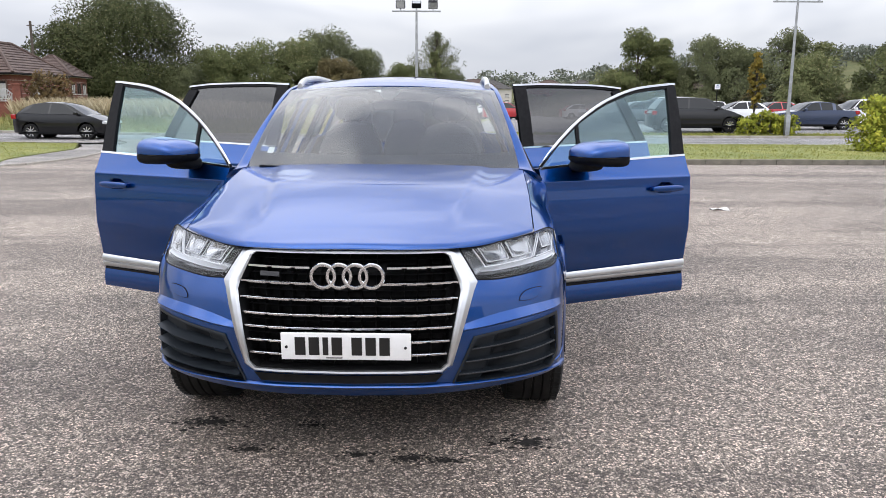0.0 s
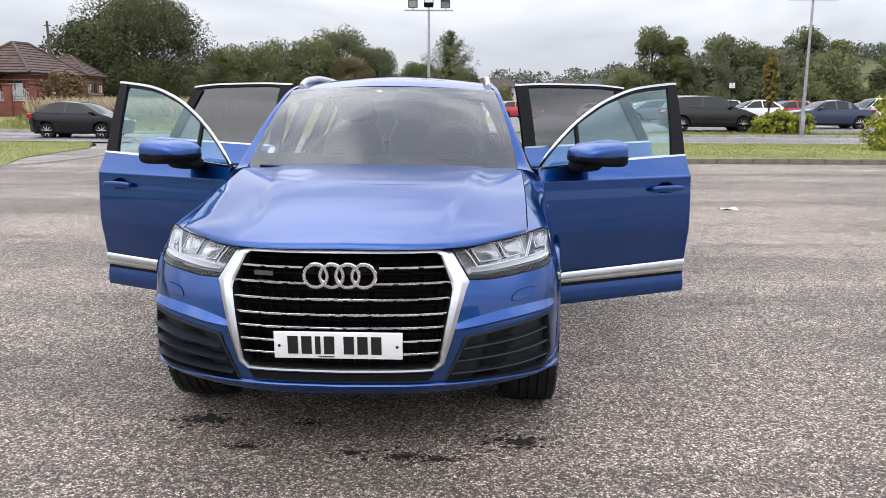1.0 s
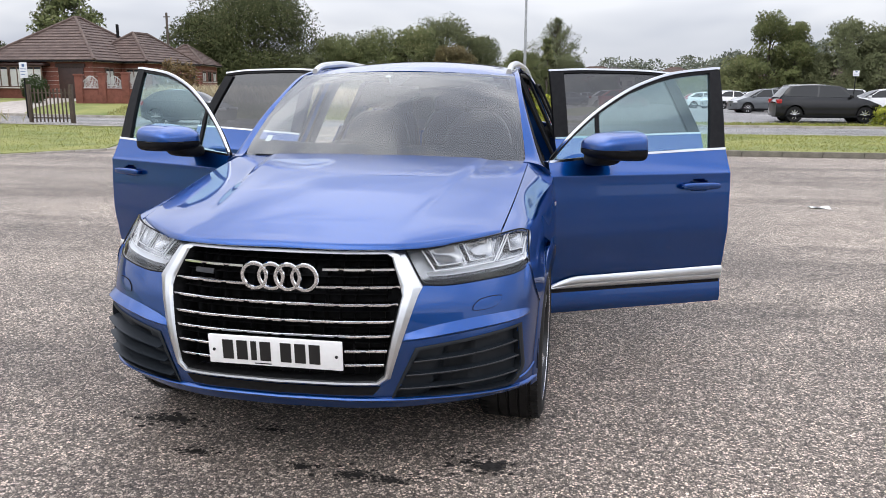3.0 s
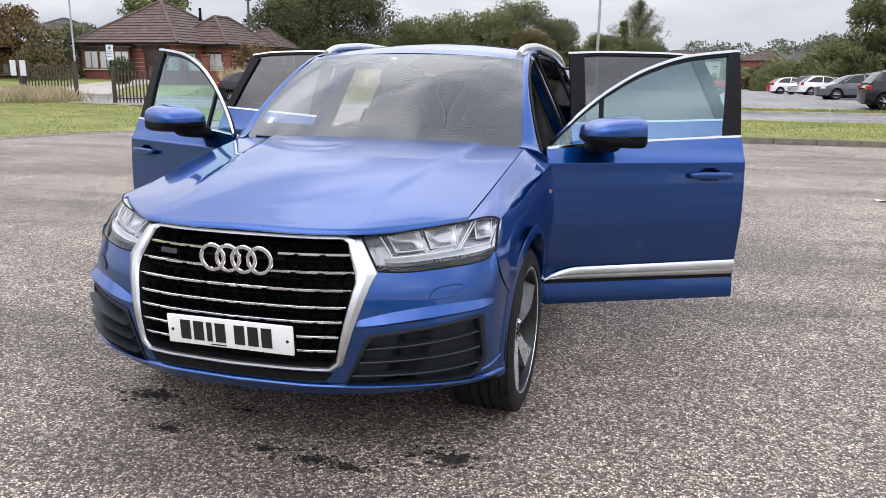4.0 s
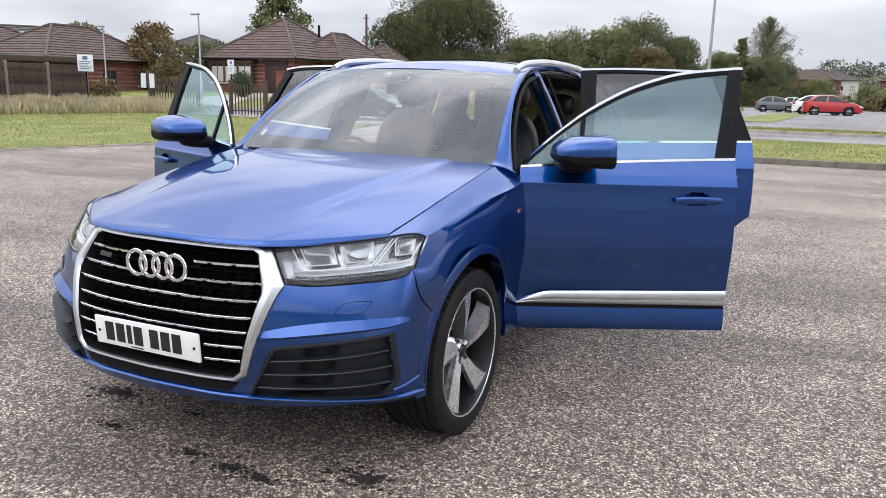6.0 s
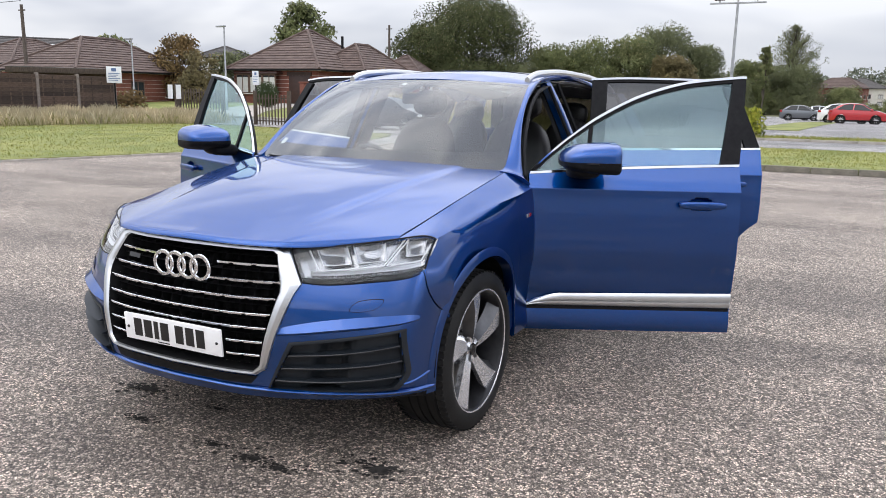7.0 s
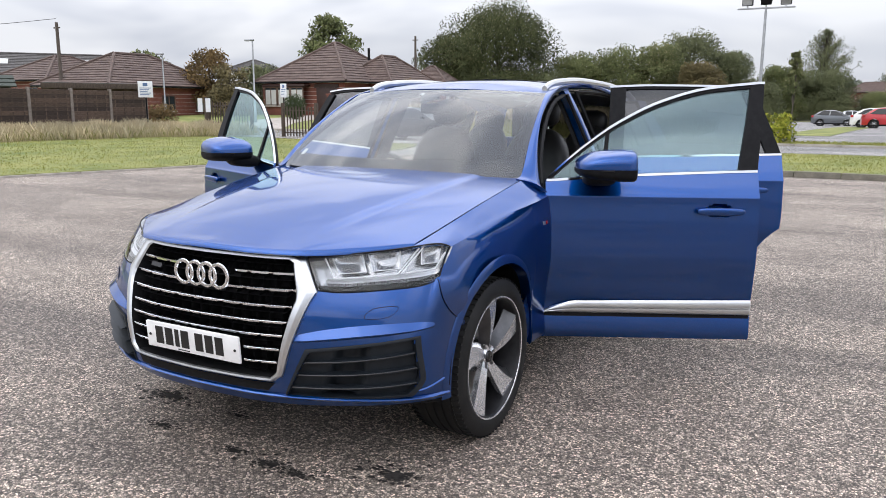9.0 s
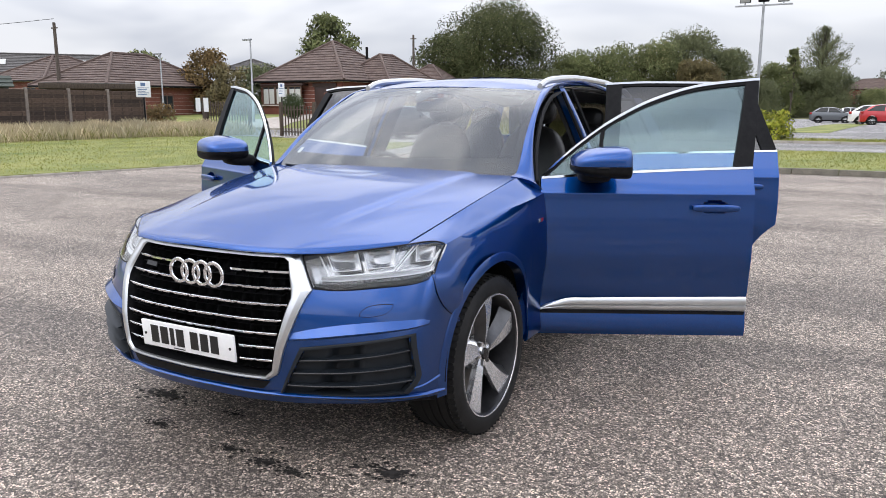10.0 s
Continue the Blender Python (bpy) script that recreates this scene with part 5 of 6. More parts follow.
def suv_cabin(car):
    D = M["dark_trim"]
    part("cabin_floor", boxed(-0.78, 1.45, 0.33, 0.78, 4.6, 0.37), D, car)
    part("dashboard", sheet(lambda u, v: Vector(((2 * u - 1) * 0.76, 1.50 + 0.50 * v ** 0.9 + (0.05 * (2 * u - 1) ** 2), (1.115 + 0.015 * math.sin(3.1 * v)) - 0.30 * max(0, v - 0.8) / 0.2)), 30, 16, thick=0.03), D, car)
    part("instrument_hood", blob(bmesh.new(), (-0.37, 1.86, 1.12), (0.20, 0.14, 0.055), 2.6), D, car)
    part("console", boxed(-0.14, 1.85, 0.37, 0.14, 2.9, 0.80, 0.04), D, car)
    rim = revolve([(0.180 + 0.015 * math.cos(a), 0.015 * math.sin(a)) for a in lin(0, 2 * math.pi, 9)], 40, "X", m=pose(-0.37, 2.10, 1.02, 24, 0, 90))
    wh = part("steering_wheel", rim, M["leather"], car, "black leather steering wheel")
    part("wheel_boss", blob(bmesh.new(), (-0.37, 2.085, 1.015), (0.085, 0.03, 0.07), 2.6), D, wh)
    for a in (0, 180, 270):
        part("wheel_spoke", boxed(0.05, -0.012, -0.02, 0.18, 0.012, 0.02, 0.004, pose(-0.37, 2.10, 1.02, -24) @ pose(0, 0, 0, 0, -a, 0)), D, wh)
    for x in (-0.37, 0.37):
        seat(car, x, 2.50)
    for x in (-0.45, 0.0, 0.45):
        seat(car, x, 3.38, 0.44, False)
    part("headlining", sheet(lambda u, v: Vector(((2 * u - 1) * 0.60, 2.15 + 2.4 * v, roof_z((2 * u - 1) * 0.6, 2.15 + 2.4 * v) - 0.045)), 12, 16, thick=0.01), M["trim_grey"], car)
    part("rear_mirror", boxed(-0.11, 2.06, 1.475, 0.11, 2.09, 1.54, 0.015), D, car)
    for s in (-1, 1):
        part("cabin_side", sheet(lambda u, v, s=s: Vector((s * (side_x(4.2, 0.4 + 0.8 * v) - 0.10), 3.75 + 1.1 * u, 0.40 + 0.82 * v)), 6, 6), D, car)
        part("post_lining", sheet(lambda u, v, s=s: Vector((s * (side_x(2.7, 0.4 + 1.2 * v) - 0.115), 2.60 + 0.16 * u + 0.03 * v, 0.40 + 1.2 * v)), 4, 12, thick=0.02), D, car)
        part("sun_visor", boxed(s * 0.16, 2.12, 1.575, s * 0.55, 2.28, 1.595, 0.01, pose(0, 0, 0, 0)), M["trim_grey"], car)
    part("loading_floor", boxed(-0.68, 3.9, 0.68, 0.68, 4.9, 0.72), D, car)


suv = thing("estate_car", pose(SUV_X, SUV_Y, 0, 0, 0, SUV_YAW), "large metallic blue estate car with all four doors open", "car")
suv_body(suv)
for side in (-1, 1):
    wheel(suv, side, AXLE_F, -1.0)
    wheel(suv, side, AXLE_R)
    car_door(suv, side, True, 66)
    car_door(suv, side, False, 68)
suv_cabin(suv)


# ---- trees and bushes ----
def leaf_cloud(clumps, count, size, flat=0.0):
    """Many small leaves scattered in clumps of (centre, radii)."""
    rng = np.random.default_rng(len(clumps) * 7 + count)
    weight = np.array([c[1][0] * c[1][1] * c[1][2] for c in clumps]) ** 0.7
    pick = rng.choice(len(clumps), count, p=weight / weight.sum())
    cen = np.array([c[0] for c in clumps], float)[pick]
    rad = np.array([c[1] for c in clumps], float)[pick]
    d = rng.normal(size=(count, 3))
    d /= np.linalg.norm(d, axis=1, keepdims=True)
    p = cen + d * rad * (rng.uniform(0.2, 1.15, (count, 1)) ** 0.5)
    a = rng.normal(size=(count, 3))
    a /= np.linalg.norm(a, axis=1, keepdims=True)
    b = np.cross(a, rng.normal(size=(count, 3)))
    b /= np.linalg.norm(b, axis=1, keepdims=True)
    s = size * rng.uniform(0.6, 1.4, (count, 1))
    v = np.stack([p - a * s, p + b * s * 0.45, p + a * s, p - b * s * 0.45], 1).reshape(-1, 3)
    f = np.arange(count * 4).reshape(-1, 4)
    return v.tolist(), f.tolist()


def crown_clumps(rng, height, spread_r, base, n, form):
    out = []
    if form == "airy":
        # thin limbs rising from the stem, each with a few small tufts
        for k in range(n):
            h = (k + rng.random()) / n
            a, reach = rng.uniform(0, 2 * math.pi), spread_r * (1 - h) ** 0.85 * rng.uniform(0.55, 1.05) + 0.25
            for j in range(4):
                q = reach * (0.25 + 0.25 * j)
                r = spread_r * rng.uniform(0.055, 0.115) * (1.1 - 0.5 * h)
                out.append(((q * math.cos(a), q * math.sin(a), base + (height - base) * h + 0.75 * q - 0.10 * height), (r, r, r * 1.3)))
        return out
    for _ in range(n):
        h = rng.random()
        if form == "round":
            r = math.sqrt(max(0.05, 1 - (2 * h - 0.85) ** 2 / 1.4)) if h < 0.95 else 0.4
        elif form == "cone":
            r = (1 - h) * 0.95 + 0.06
        elif form == "column":
            r = 0.9 * (1 - abs(2 * h - 0.8)) ** 0.5 if abs(2 * h - 0.8) < 1 else 0.25
        else:
            r = 1 - 0.35 * h
        a, q = rng.uniform(0, 2 * math.pi), 0.86 * spread_r * r * rng.uniform(0.02, 1) ** 0.42
        c = (q * math.cos(a), q * math.sin(a), base + (height - base) * h)
        k = spread_r * rng.uniform(0.16, 0.36) * {"round": 1.0, "bushy": 1.0, "cone": 0.42}.get(form, 0.8)
        out.append((c, (k, k, k * rng.uniform(0.6, 0.95))))
    return out


def tree(x, y, height, spread_r, leaf, label, form="round", base=0.25, count=5000, size=0.16, clumps=34, seed=1, name="tree", trunk=None, z=None):
    rng = random.Random(seed)
    t = thing(name, pose(x, y, (ground_z(x, y) if z is None else z) - 0.05), label, "tree" if name == "tree" else name)
    b = base * height
    cl = crown_clumps(rng, height * 0.97, spread_r, b, clumps * 3, form)
    bm = bmesh.new()
    r0 = trunk or max(0.05, height * 0.022)
    bend = (rng.uniform(-0.2, 0.2), rng.uniform(-0.2, 0.2))
    tube(bm, [(bend[0] * k, bend[1] * k, height * 0.85 * k) for k in lin(0, 1, 7)], [r0 * (1.25 - 1.1 * k) for k in lin(0, 1, 7)], 8)
    for c, r in (cl[3::4] if form == "airy" else cl[:16]):
        k = max(0.12, min(0.95 if form == "airy" else 0.7, (c[2] - 0.6 * math.hypot(c[0], c[1]) if form == "airy" else c[2]) / height - (0.0 if form == "airy" else 0.15)))
        a = Vector((bend[0] * k, bend[1] * k, height * 0.85 * k))
        e = Vector(c)
        mid = a.lerp(e, 0.5) + Vector((0, 0, (0.0 if form == "airy" else 0.06) * height))
        tube(bm, [a, mid, e], [r0 * q for q in ((0.16, 0.10, 0.04) if form == "airy" else (0.42, 0.28, 0.08))], 5)
    part("trunk", bm, M["bark"], t)
    v, f = leaf_cloud(cl, count, size * (1.0 if form in ("airy", "column") else 1.15))
    v = [q if q[2] > 0.05 else (q[0], q[1], 0.05 + abs(q[2]) * 0.3) for q in v]
    raw("crown", v, f, M[leaf], t)
    return t


def bush(x, y, h, r, leaf, label, count=2500, size=0.09, seed=1, name="bush", clumps=22):
    return tree(x, y, h, r, leaf, label, "bushy", 0.12, count, size, clumps, seed, name, 0.04)


# ---- street furniture ----
def floodlight_mast(x, y, h, heads, label, turn=0.0):
    t = thing("lamp_post", pose(x, y, ground_z(x, y), 0, 0, turn), label, "lamp post")
    part("pole", tube(bmesh.new(), [(0, 0, 0), (0, 0, h * 0.5), (0, 0, h)], [0.09, 0.07, 0.05], 12), M["galv"], t)
    part("base_box", boxed(-0.11, -0.11, 0, 0.11, 0.11, 1.1, 0.02), M["galv"], t)
    part("crossbar", boxed(-1.15, -0.04, h - 0.04, 1.15, 0.04, h + 0.03, 0.01), M["galv"], t)
    for k, a in heads:
        hd = part("floodlight", boxed(-0.22, -0.12, -0.18, 0.22, 0.12, 0.18, 0.03, pose(k, 0, h + 0.30, a)), M["black"], t)
        part("floodlight_glass", boxed(-0.19, -0.128, -0.15, 0.19, -0.118, 0.15, 0, pose(k, 0, h + 0.30, a)), M["galv"], hd)
        part("bracket", boxed(k - 0.03, -0.03, h, k + 0.03, 0.03, h + 0.2), M["galv"], t)
    return t


def street_lamp(x, y, h, turn, label="grey steel street lamp with flat head"):
    t = thing("street_lamp", pose(x, y, ground_z(x, y), 0, 0, turn), label, "street lamp")
    part("pole", tube(bmesh.new(), [(0, 0, 0), (0, 0, 1.2), (0, 0, 1.25), (0, 0, h)], [0.08, 0.08, 0.055, 0.045], 10), M["galv"], t)
    part("lamp_head", boxed(-0.08, -0.10, h - 0.02, 0.62, 0.10, h + 0.09, 0.03), M["galv"], t)
    return t


def sign(x, y, h, w, sh, turn, label, bars=5):
    t = thing("sign", pose(x, y, ground_z(x, y), 0, 0, turn), label, "sign")
    part("post", tube(bmesh.new(), [(0, 0.04, 0), (0, 0.04, h)], 0.035, 8), M["black"], t)
    board = part("board", boxed(-w / 2, -0.012, h - sh, w / 2, 0.012, h, 0.006), M["sign_white"], t)
    part("symbol", boxed(-w * 0.16, -0.018, h - sh * 0.30, w * 0.16, -0.013, h - sh * 0.10), M["sign_ink"], board)
    for k in range(bars):
        z = h - sh * (0.42 + 0.52 * k / bars)
        part("text_bar", boxed(-w * 0.38, -0.017, z - sh * 0.022, w * (0.38 - 0.12 * (k % 3)), -0.013, z + sh * 0.022), M["sign_ink"], board)
    return t


def parked_car(kind, colour, x, y, turn, label, z=None):
    """A parked car, nose along its own +x; lofted body, glasshouse, wheels."""
    L, W, H, bon, ws, rf, rr, tail = {"hatch": (4.0, 0.86, 1.50, 0.98, 0.82, 1.85, 3.25, 0.98), "crossover": (4.7, 0.92, 1.66, 1.08, 1.15, 2.0, 4.1, 1.08),
                                      "saloon": (4.9, 0.93, 1.47, 0.98, 1.55, 2.40, 3.55, 1.02), "estate": (4.5, 0.89, 1.62, 1.02, 1.05, 1.85, 4.05, 1.05), "van": (4.9, 0.95, 1.95, 1.15, 0.9, 1.5, 4.75, 1.1)}[kind]
    car = thing("parked_car", pose(x, y, (ground_z(x, y) if z is None else z) + 0.03, 0, 0, turn), label, "car", "parked cars")
    P = CAR[colour]
    # s is the way back from the nose; the body lies with its nose at +L/2
    waist = smooth([0, 0.25, ws, rr, L - 0.35, L], [0.70, 0.80, bon, bon + 0.06, tail + (0 if kind == "saloon" else 0.08), 0.85])
    widthf = smooth([0, 0.3, 1.0, L - 0.9, L - 0.25, L], [0.62, W * 0.93, W, W, W * 0.94, W * 0.78])
    roofz = smooth([ws, rf, (rf + rr) / 2, rr, L - (0.85 if kind == "saloon" else 0.12)], [bon, H - 0.04, H, H - (0.11 if kind == "hatch" else 0.06), tail])
    r = 0.33 if kind != "crossover" else 0.36
    ax_f, ax_r = 0.85, L - 0.80

    def low(s):
        for c in (ax_f, ax_r):
            if abs(s - c) < r + 0.05:
                return max(0.25, r + math.sqrt((r + 0.05) ** 2 - (s - c) ** 2))
        return 0.25

    def flank(sd):
        def f(u, v):
            s = L * u
            z0, z1 = low(s), waist(s)
            z = z0 + (z1 - z0) * v
            return Vector((L / 2 - s, sd * (widthf(s) - 0.05 * ((z - 0.62) / 0.4) ** 2), z))
        return f
    bm = bmesh.new()
    for sd in (-1, 1):
        sheet(flank(sd), 44, 8, bm=bm)
    sheet(lambda u, v: flank(1)(u, 1).lerp(flank(-1)(u, 1), v) + Vector((0, 0, 0.05 * math.sin(math.pi * v))), 44, 8, bm=bm)
    for u in (0, 1):
        sheet(lambda a, v, u=u: flank(1)(u, v).lerp(flank(-1)(u, v), a) + Vector(((0.16 if u == 0 else -0.08) * math.sin(math.pi * a), 0, 0)), 10, 8, bm=bm)
    bmesh.ops.remove_doubles(bm, verts=bm.verts, dist=0.004)
    part("body", bm, P, car)

    def top_in(z):
        return 0.05 + 0.30 * max(0, (z - bon) / (H - bon))

    s0, s1 = ws, L - (0.85 if kind == "saloon" else 0.12)

    def cabin(u, v):
        s = s0 + (s1 - s0) * u
        z = waist(s) + 0.01 + (max(roofz(s), waist(s) + 0.012) - waist(s) - 0.01) * v
        return Vector((L / 2 - s, widthf(s) * 0.97 - top_in(z) * W * 0.9, z))
    glass = bmesh.new()
    for sd in (-1, 1):
        sheet(lambda u, v, sd=sd: flip_y(cabin(u, v), sd), 26, 6, bm=glass)
    sheet(lambda u, v: cabin(u, 1).lerp(flip_y(cabin(u, 1), -1), v) + Vector((0, 0, 0.03 * math.sin(math.pi * v))), 26, 6, bm=glass)
    bmesh.ops.remove_doubles(glass, verts=glass.verts, dist=0.003)
    part("glasshouse", glass, M["car_glass"], car)
    ur, uq = (rf - s0) / (s1 - s0), (rr - s0) / (s1 - s0)
    part("roof", sheet(lambda u, v: cabin(ur + (uq - ur) * u, 1).lerp(flip_y(cabin(ur + (uq - ur) * u, 1), -1), v) + Vector((0, 0, 0.006 + 0.035 * math.sin(math.pi * v))), 16, 6), P, car)
    for sd in (-1, 1):
        posts = bmesh.new()
        for u0, u1, w in ((0.0, ur, 0.035), (0.52, 0.50, 0.022), (uq if kind == "saloon" else 1.0, uq, 0.15 if kind == "hatch" else 0.07)):
            sheet(lambda a, v, u0=u0, u1=u1, w=w: flip_y((cabin(min(1, max(0, u0 + (u1 - u0) * v + w * (a - 0.5))), v) + Vector((0, 0.006, 0))), sd), 2, 8, bm=posts)
        sheet(lambda a, v: flip_y((cabin(ur + (uq - ur) * a, 0.93 + 0.07 * v) + Vector((0, 0.006, 0.004))), sd), 12, 1, bm=posts)
        part("window_posts", posts, P, car)
        part("mirror", boxed(L / 2 - ws - 0.45, sd * (W - 0.02), bon + 0.02, L / 2 - ws - 0.30, sd * (W + 0.16), bon + 0.15, 0.03), P, car)
        part("headlamp", boxed(L / 2 - 0.34, sd * (W * 0.58), 0.62, L / 2 + 0.03, sd * (W * 0.88), 0.74, 0.04), M["lamp_silver"], car)
        part("tail_lamp", boxed(-L / 2 - 0.01, sd * (W * 0.62), 0.82, -L / 2 + 0.20, sd * (W * 0.93), 1.02, 0.03), M["tail_red"], car)
        part("sill", boxed(-L / 2 + 0.4, sd * (W - 0.12), 0.20, L / 2 - 0.4, sd * (W - 0.03), 0.30, 0.02), M["black"], car)
        for c in (ax_f, ax_r):
            wh = part("wheel", revolve([(0.20, -0.1), (r - 0.02, -0.1), (r, -0.07), (r, 0.07), (r - 0.02, 0.1), (0.22, 0.1)], 28, "X", m=pose(L / 2 - c, sd * (W - 0.13), r - 0.03, 0, 0, 90 * sd)), M["rubber"], car)
            rim = revolve([(0.0, 0.07), (0.05, 0.085), (0.07, 0.05)], 20, "X")
            for k in range(9):
                box(rim, 0.06, -0.018, 0.04, 0.09, 0.018, 0.23, 0, pose(0, 0, 0, 40 * k))
            revolve([(0.215, 0.03), (0.225, 0.095), (0.245, 0.10)], 28, "X", rim)
            bmesh.ops.transform(rim, matrix=pose(L / 2 - c, sd * (W - 0.13), r - 0.03, 0, 0, 90 * sd), verts=rim.verts)
            part("rim", rim, M["wheel_silver"], wh)
            part("wheel_well", revolve([(0.0, 0.0), (r + 0.04, 0.0), (r + 0.04, 0.08)], 20, "X", m=pose(L / 2 - c, sd * (W - 0.22), r - 0.03, 0, 0, 90 * sd)), M["black"], car)
    part("front_grille", boxed(L / 2 + 0.02, -0.42, 0.40, L / 2 + 0.10, 0.42, 0.60, 0.03), M["black"], car)
    part("underside", boxed(-L / 2 + 0.2, -W + 0.15, 0.17, L / 2 - 0.15, W - 0.15, 0.40), M["black"], car)
    for sx in (L / 2 + 0.105, -L / 2 - 0.05):
        part("number_plate", boxed(sx - 0.012, -0.26, 0.44, sx + 0.012, 0.26, 0.55), M["plate_white"], car)
    return car


# ---- houses ----
def window_on(parent, m, w, h, curtain=True):
    fr = bmesh.new()
    for a in ((-w / 2, -h / 2, -w / 2 + 0.07, h / 2), (w / 2 - 0.07, -h / 2, w / 2, h / 2), (-w / 2, -h / 2, w / 2, -h / 2 + 0.07), (-w / 2, h / 2 - 0.07, w / 2, h / 2), (-0.03, -h / 2, 0.03, h / 2)):
        box(fr, a[0], -0.04, a[1], a[2], 0.04, a[3], 0, m)
    win = part("window", fr, M["window_brown"], parent)
    part("pane", boxed(-w / 2 + 0.05, -0.005, -h / 2 + 0.05, w / 2 - 0.05, 0.008, h / 2 - 0.05, 0, m), M["house_glass"], win)
    if curtain:
        part("curtain", boxed(-w / 2 + 0.08, -0.014, -h / 2 + 0.08, w / 2 - 0.08, -0.008, h / 2 - 0.2, 0, m), M["curtain"], win)
    part("sill", boxed(-w / 2 - 0.08, -0.10, -h / 2 - 0.07, w / 2 + 0.08, 0.03, -h / 2, 0.01, m), M["render"], win)


def tiled_face(bm, a, b, c, d, courses):
    """One roof slope from eaves a-b to ridge d-c, stepped course by course."""
    a, b, c, d = map(Vector, (a, b, c, d))
    n = (b - a).cross(d - a).normalized()
    rows = [(0, 0.0)]
    for k in range(courses):
        rows += [(k / courses, 0.055), ((k + 1) / courses, 0.012)]
    vs = [(bm.verts.new(a.lerp(d, t) + n * h), bm.verts.new(b.lerp(c, t) + n * h)) for t, h in rows]
    for p, q in zip(vs, vs[1:]):
        bm.faces.new((p[0], p[1], q[1], q[0]))


def hip_roof(parent, x0, y0, x1, y1, z, rise, courses, mat, over=0.45, long="x"):
    x0, x1, y0, y1 = x0 - over, x1 + over, y0 - over, y1 + over
    slopes = []
    if long == "x":
        k = min((y1 - y0) / 2, (x1 - x0) / 2 - 0.2)
        r0, r1 = (x0 + k, (y0 + y1) / 2, z + rise), (x1 - k, (y0 + y1) / 2, z + rise)
    else:
        k = min((x1 - x0) / 2, (y1 - y0) / 2 - 0.2)
        r0, r1 = ((x0 + x1) / 2, y0 + k, z + rise), ((x0 + x1) / 2, y1 - k, z + rise)
    A, B, C, D = (x0, y0, z), (x1, y0, z), (x1, y1, z), (x0, y1, z)
    if long == "x":
        for f in ((A, B, r1, r0), (B, C, r1, r1), (C, D, r0, r1), (D, A, r0, r0)):
            slopes.append(f)
        hips = ((A, r0), (B, r1), (C, r1), (D, r0), (r0, r1))
    else:
        for f in ((A, B, r0, r0), (B, C, r1, r0), (C, D, r1, r1), (D, A, r0, r1)):
            slopes.append(f)
        hips = ((A, r0), (B, r0), (C, r1), (D, r1), (r0, r1))
    roof = part("roof", boxed(x0 + 0.3, y0 + 0.3, z - 0.02, x1 - 0.3, y1 - 0.3, z + 0.05), mat, parent)
    for f in slopes:
        bm = bmesh.new()
        tiled_face(bm, *f, courses)
        part("roof_slope", bm, mat, roof)
    for a, b in hips:
        if (Vector(a) - Vector(b)).length > 0.3:
            part("ridge_tiles", tube(bmesh.new(), [Vector(a) + Vector((0, 0, 0.04)), Vector(b) + Vector((0, 0, 0.06))], 0.11, 6), mat, roof)
    part("soffit", boxed(x0 + 0.05, y0 + 0.05, z - 0.10, x1 - 0.05, y1 - 0.05, z - 0.02), M["white_paint"], roof)
    for a, b in ((A, B), (B, C), (C, D), (D, A)):
        part("gutter", tube(bmesh.new(), [Vector(a) + Vector((0, 0, -0.04)), Vector(b) + Vector((0, 0, -0.04))], 0.06, 6), M["black"], roof)
    return roof


def brick_walls(parent, x0, y0, x1, y1, z):
    w = part("wall", boxed(x0, y0, -0.5, x1, y1, z), M["brick"], parent)
    course = bmesh.new()
    for k in range(int(z / 0.30)):
        box(course, x0 - 0.004, y0 - 0.004, 0.28 * k + 0.10, x1 + 0.004, y1 + 0.004, 0.28 * k + 0.115)
    part("mortar_course", course, M["render"], w)
    return w


def bungalow(x, y, turn, label):
    """Brick bungalow: a wide hipped block with a lower hipped wing set back at its right; front at -y."""
    h = thing("house", pose(x, y, ground_z(x, y), 0, 0, turn), label, "house")
    brick_walls(h, -3.9, 0, 3.9, 8.2, 2.5)
    brick_walls(h, 3.0, 3.0, 5.7, 9, 2.5)
    hip_roof(h, -3.9, 0, 3.9, 8.2, 2.5, 3.0, 15, M["roof_tile"], long="y")
    hip_roof(h, 1.4, 3.0, 5.7, 9, 2.5, 2.0, 11, M["roof_tile"], long="y")
    part("garage_door", boxed(1.35, -0.06, 0, 3.2, 0.02, 2.05, 0.01), M["garage"], h)
    part("garage_lintel", boxed(1.2, -0.10, 2.05, 3.35, 0.02, 2.30), M["garage"], h)
    bay = part("bay_window", boxed(-3.2, -0.55, -0.2, 0.6, 0, 0.75), M["brick"], h)
    for k in range(3):
        window_on(bay, pose(-2.57 + 1.26 * k, -0.56, 1.45), 1.2, 1.35)
    part("bay_roof", boxed(-3.35, -0.68, 2.15, 0.75, 0.05, 2.30, 0.02), M["garage"], bay)
    window_on(h, pose(4.85, 2.95, 1.5), 1.2, 1.1)
    window_on(h, pose(3.94, 1.6, 1.5, 0, 0, 90), 0.9, 1.1)
    window_on(h, pose(5.74, 5.6, 1.5, 0, 0, 90), 0.9, 1.1)
    part("chimney", boxed(2.6, 4.6, 4.2, 2.74, 4.74, 5.1), M["black"], h)
    return h


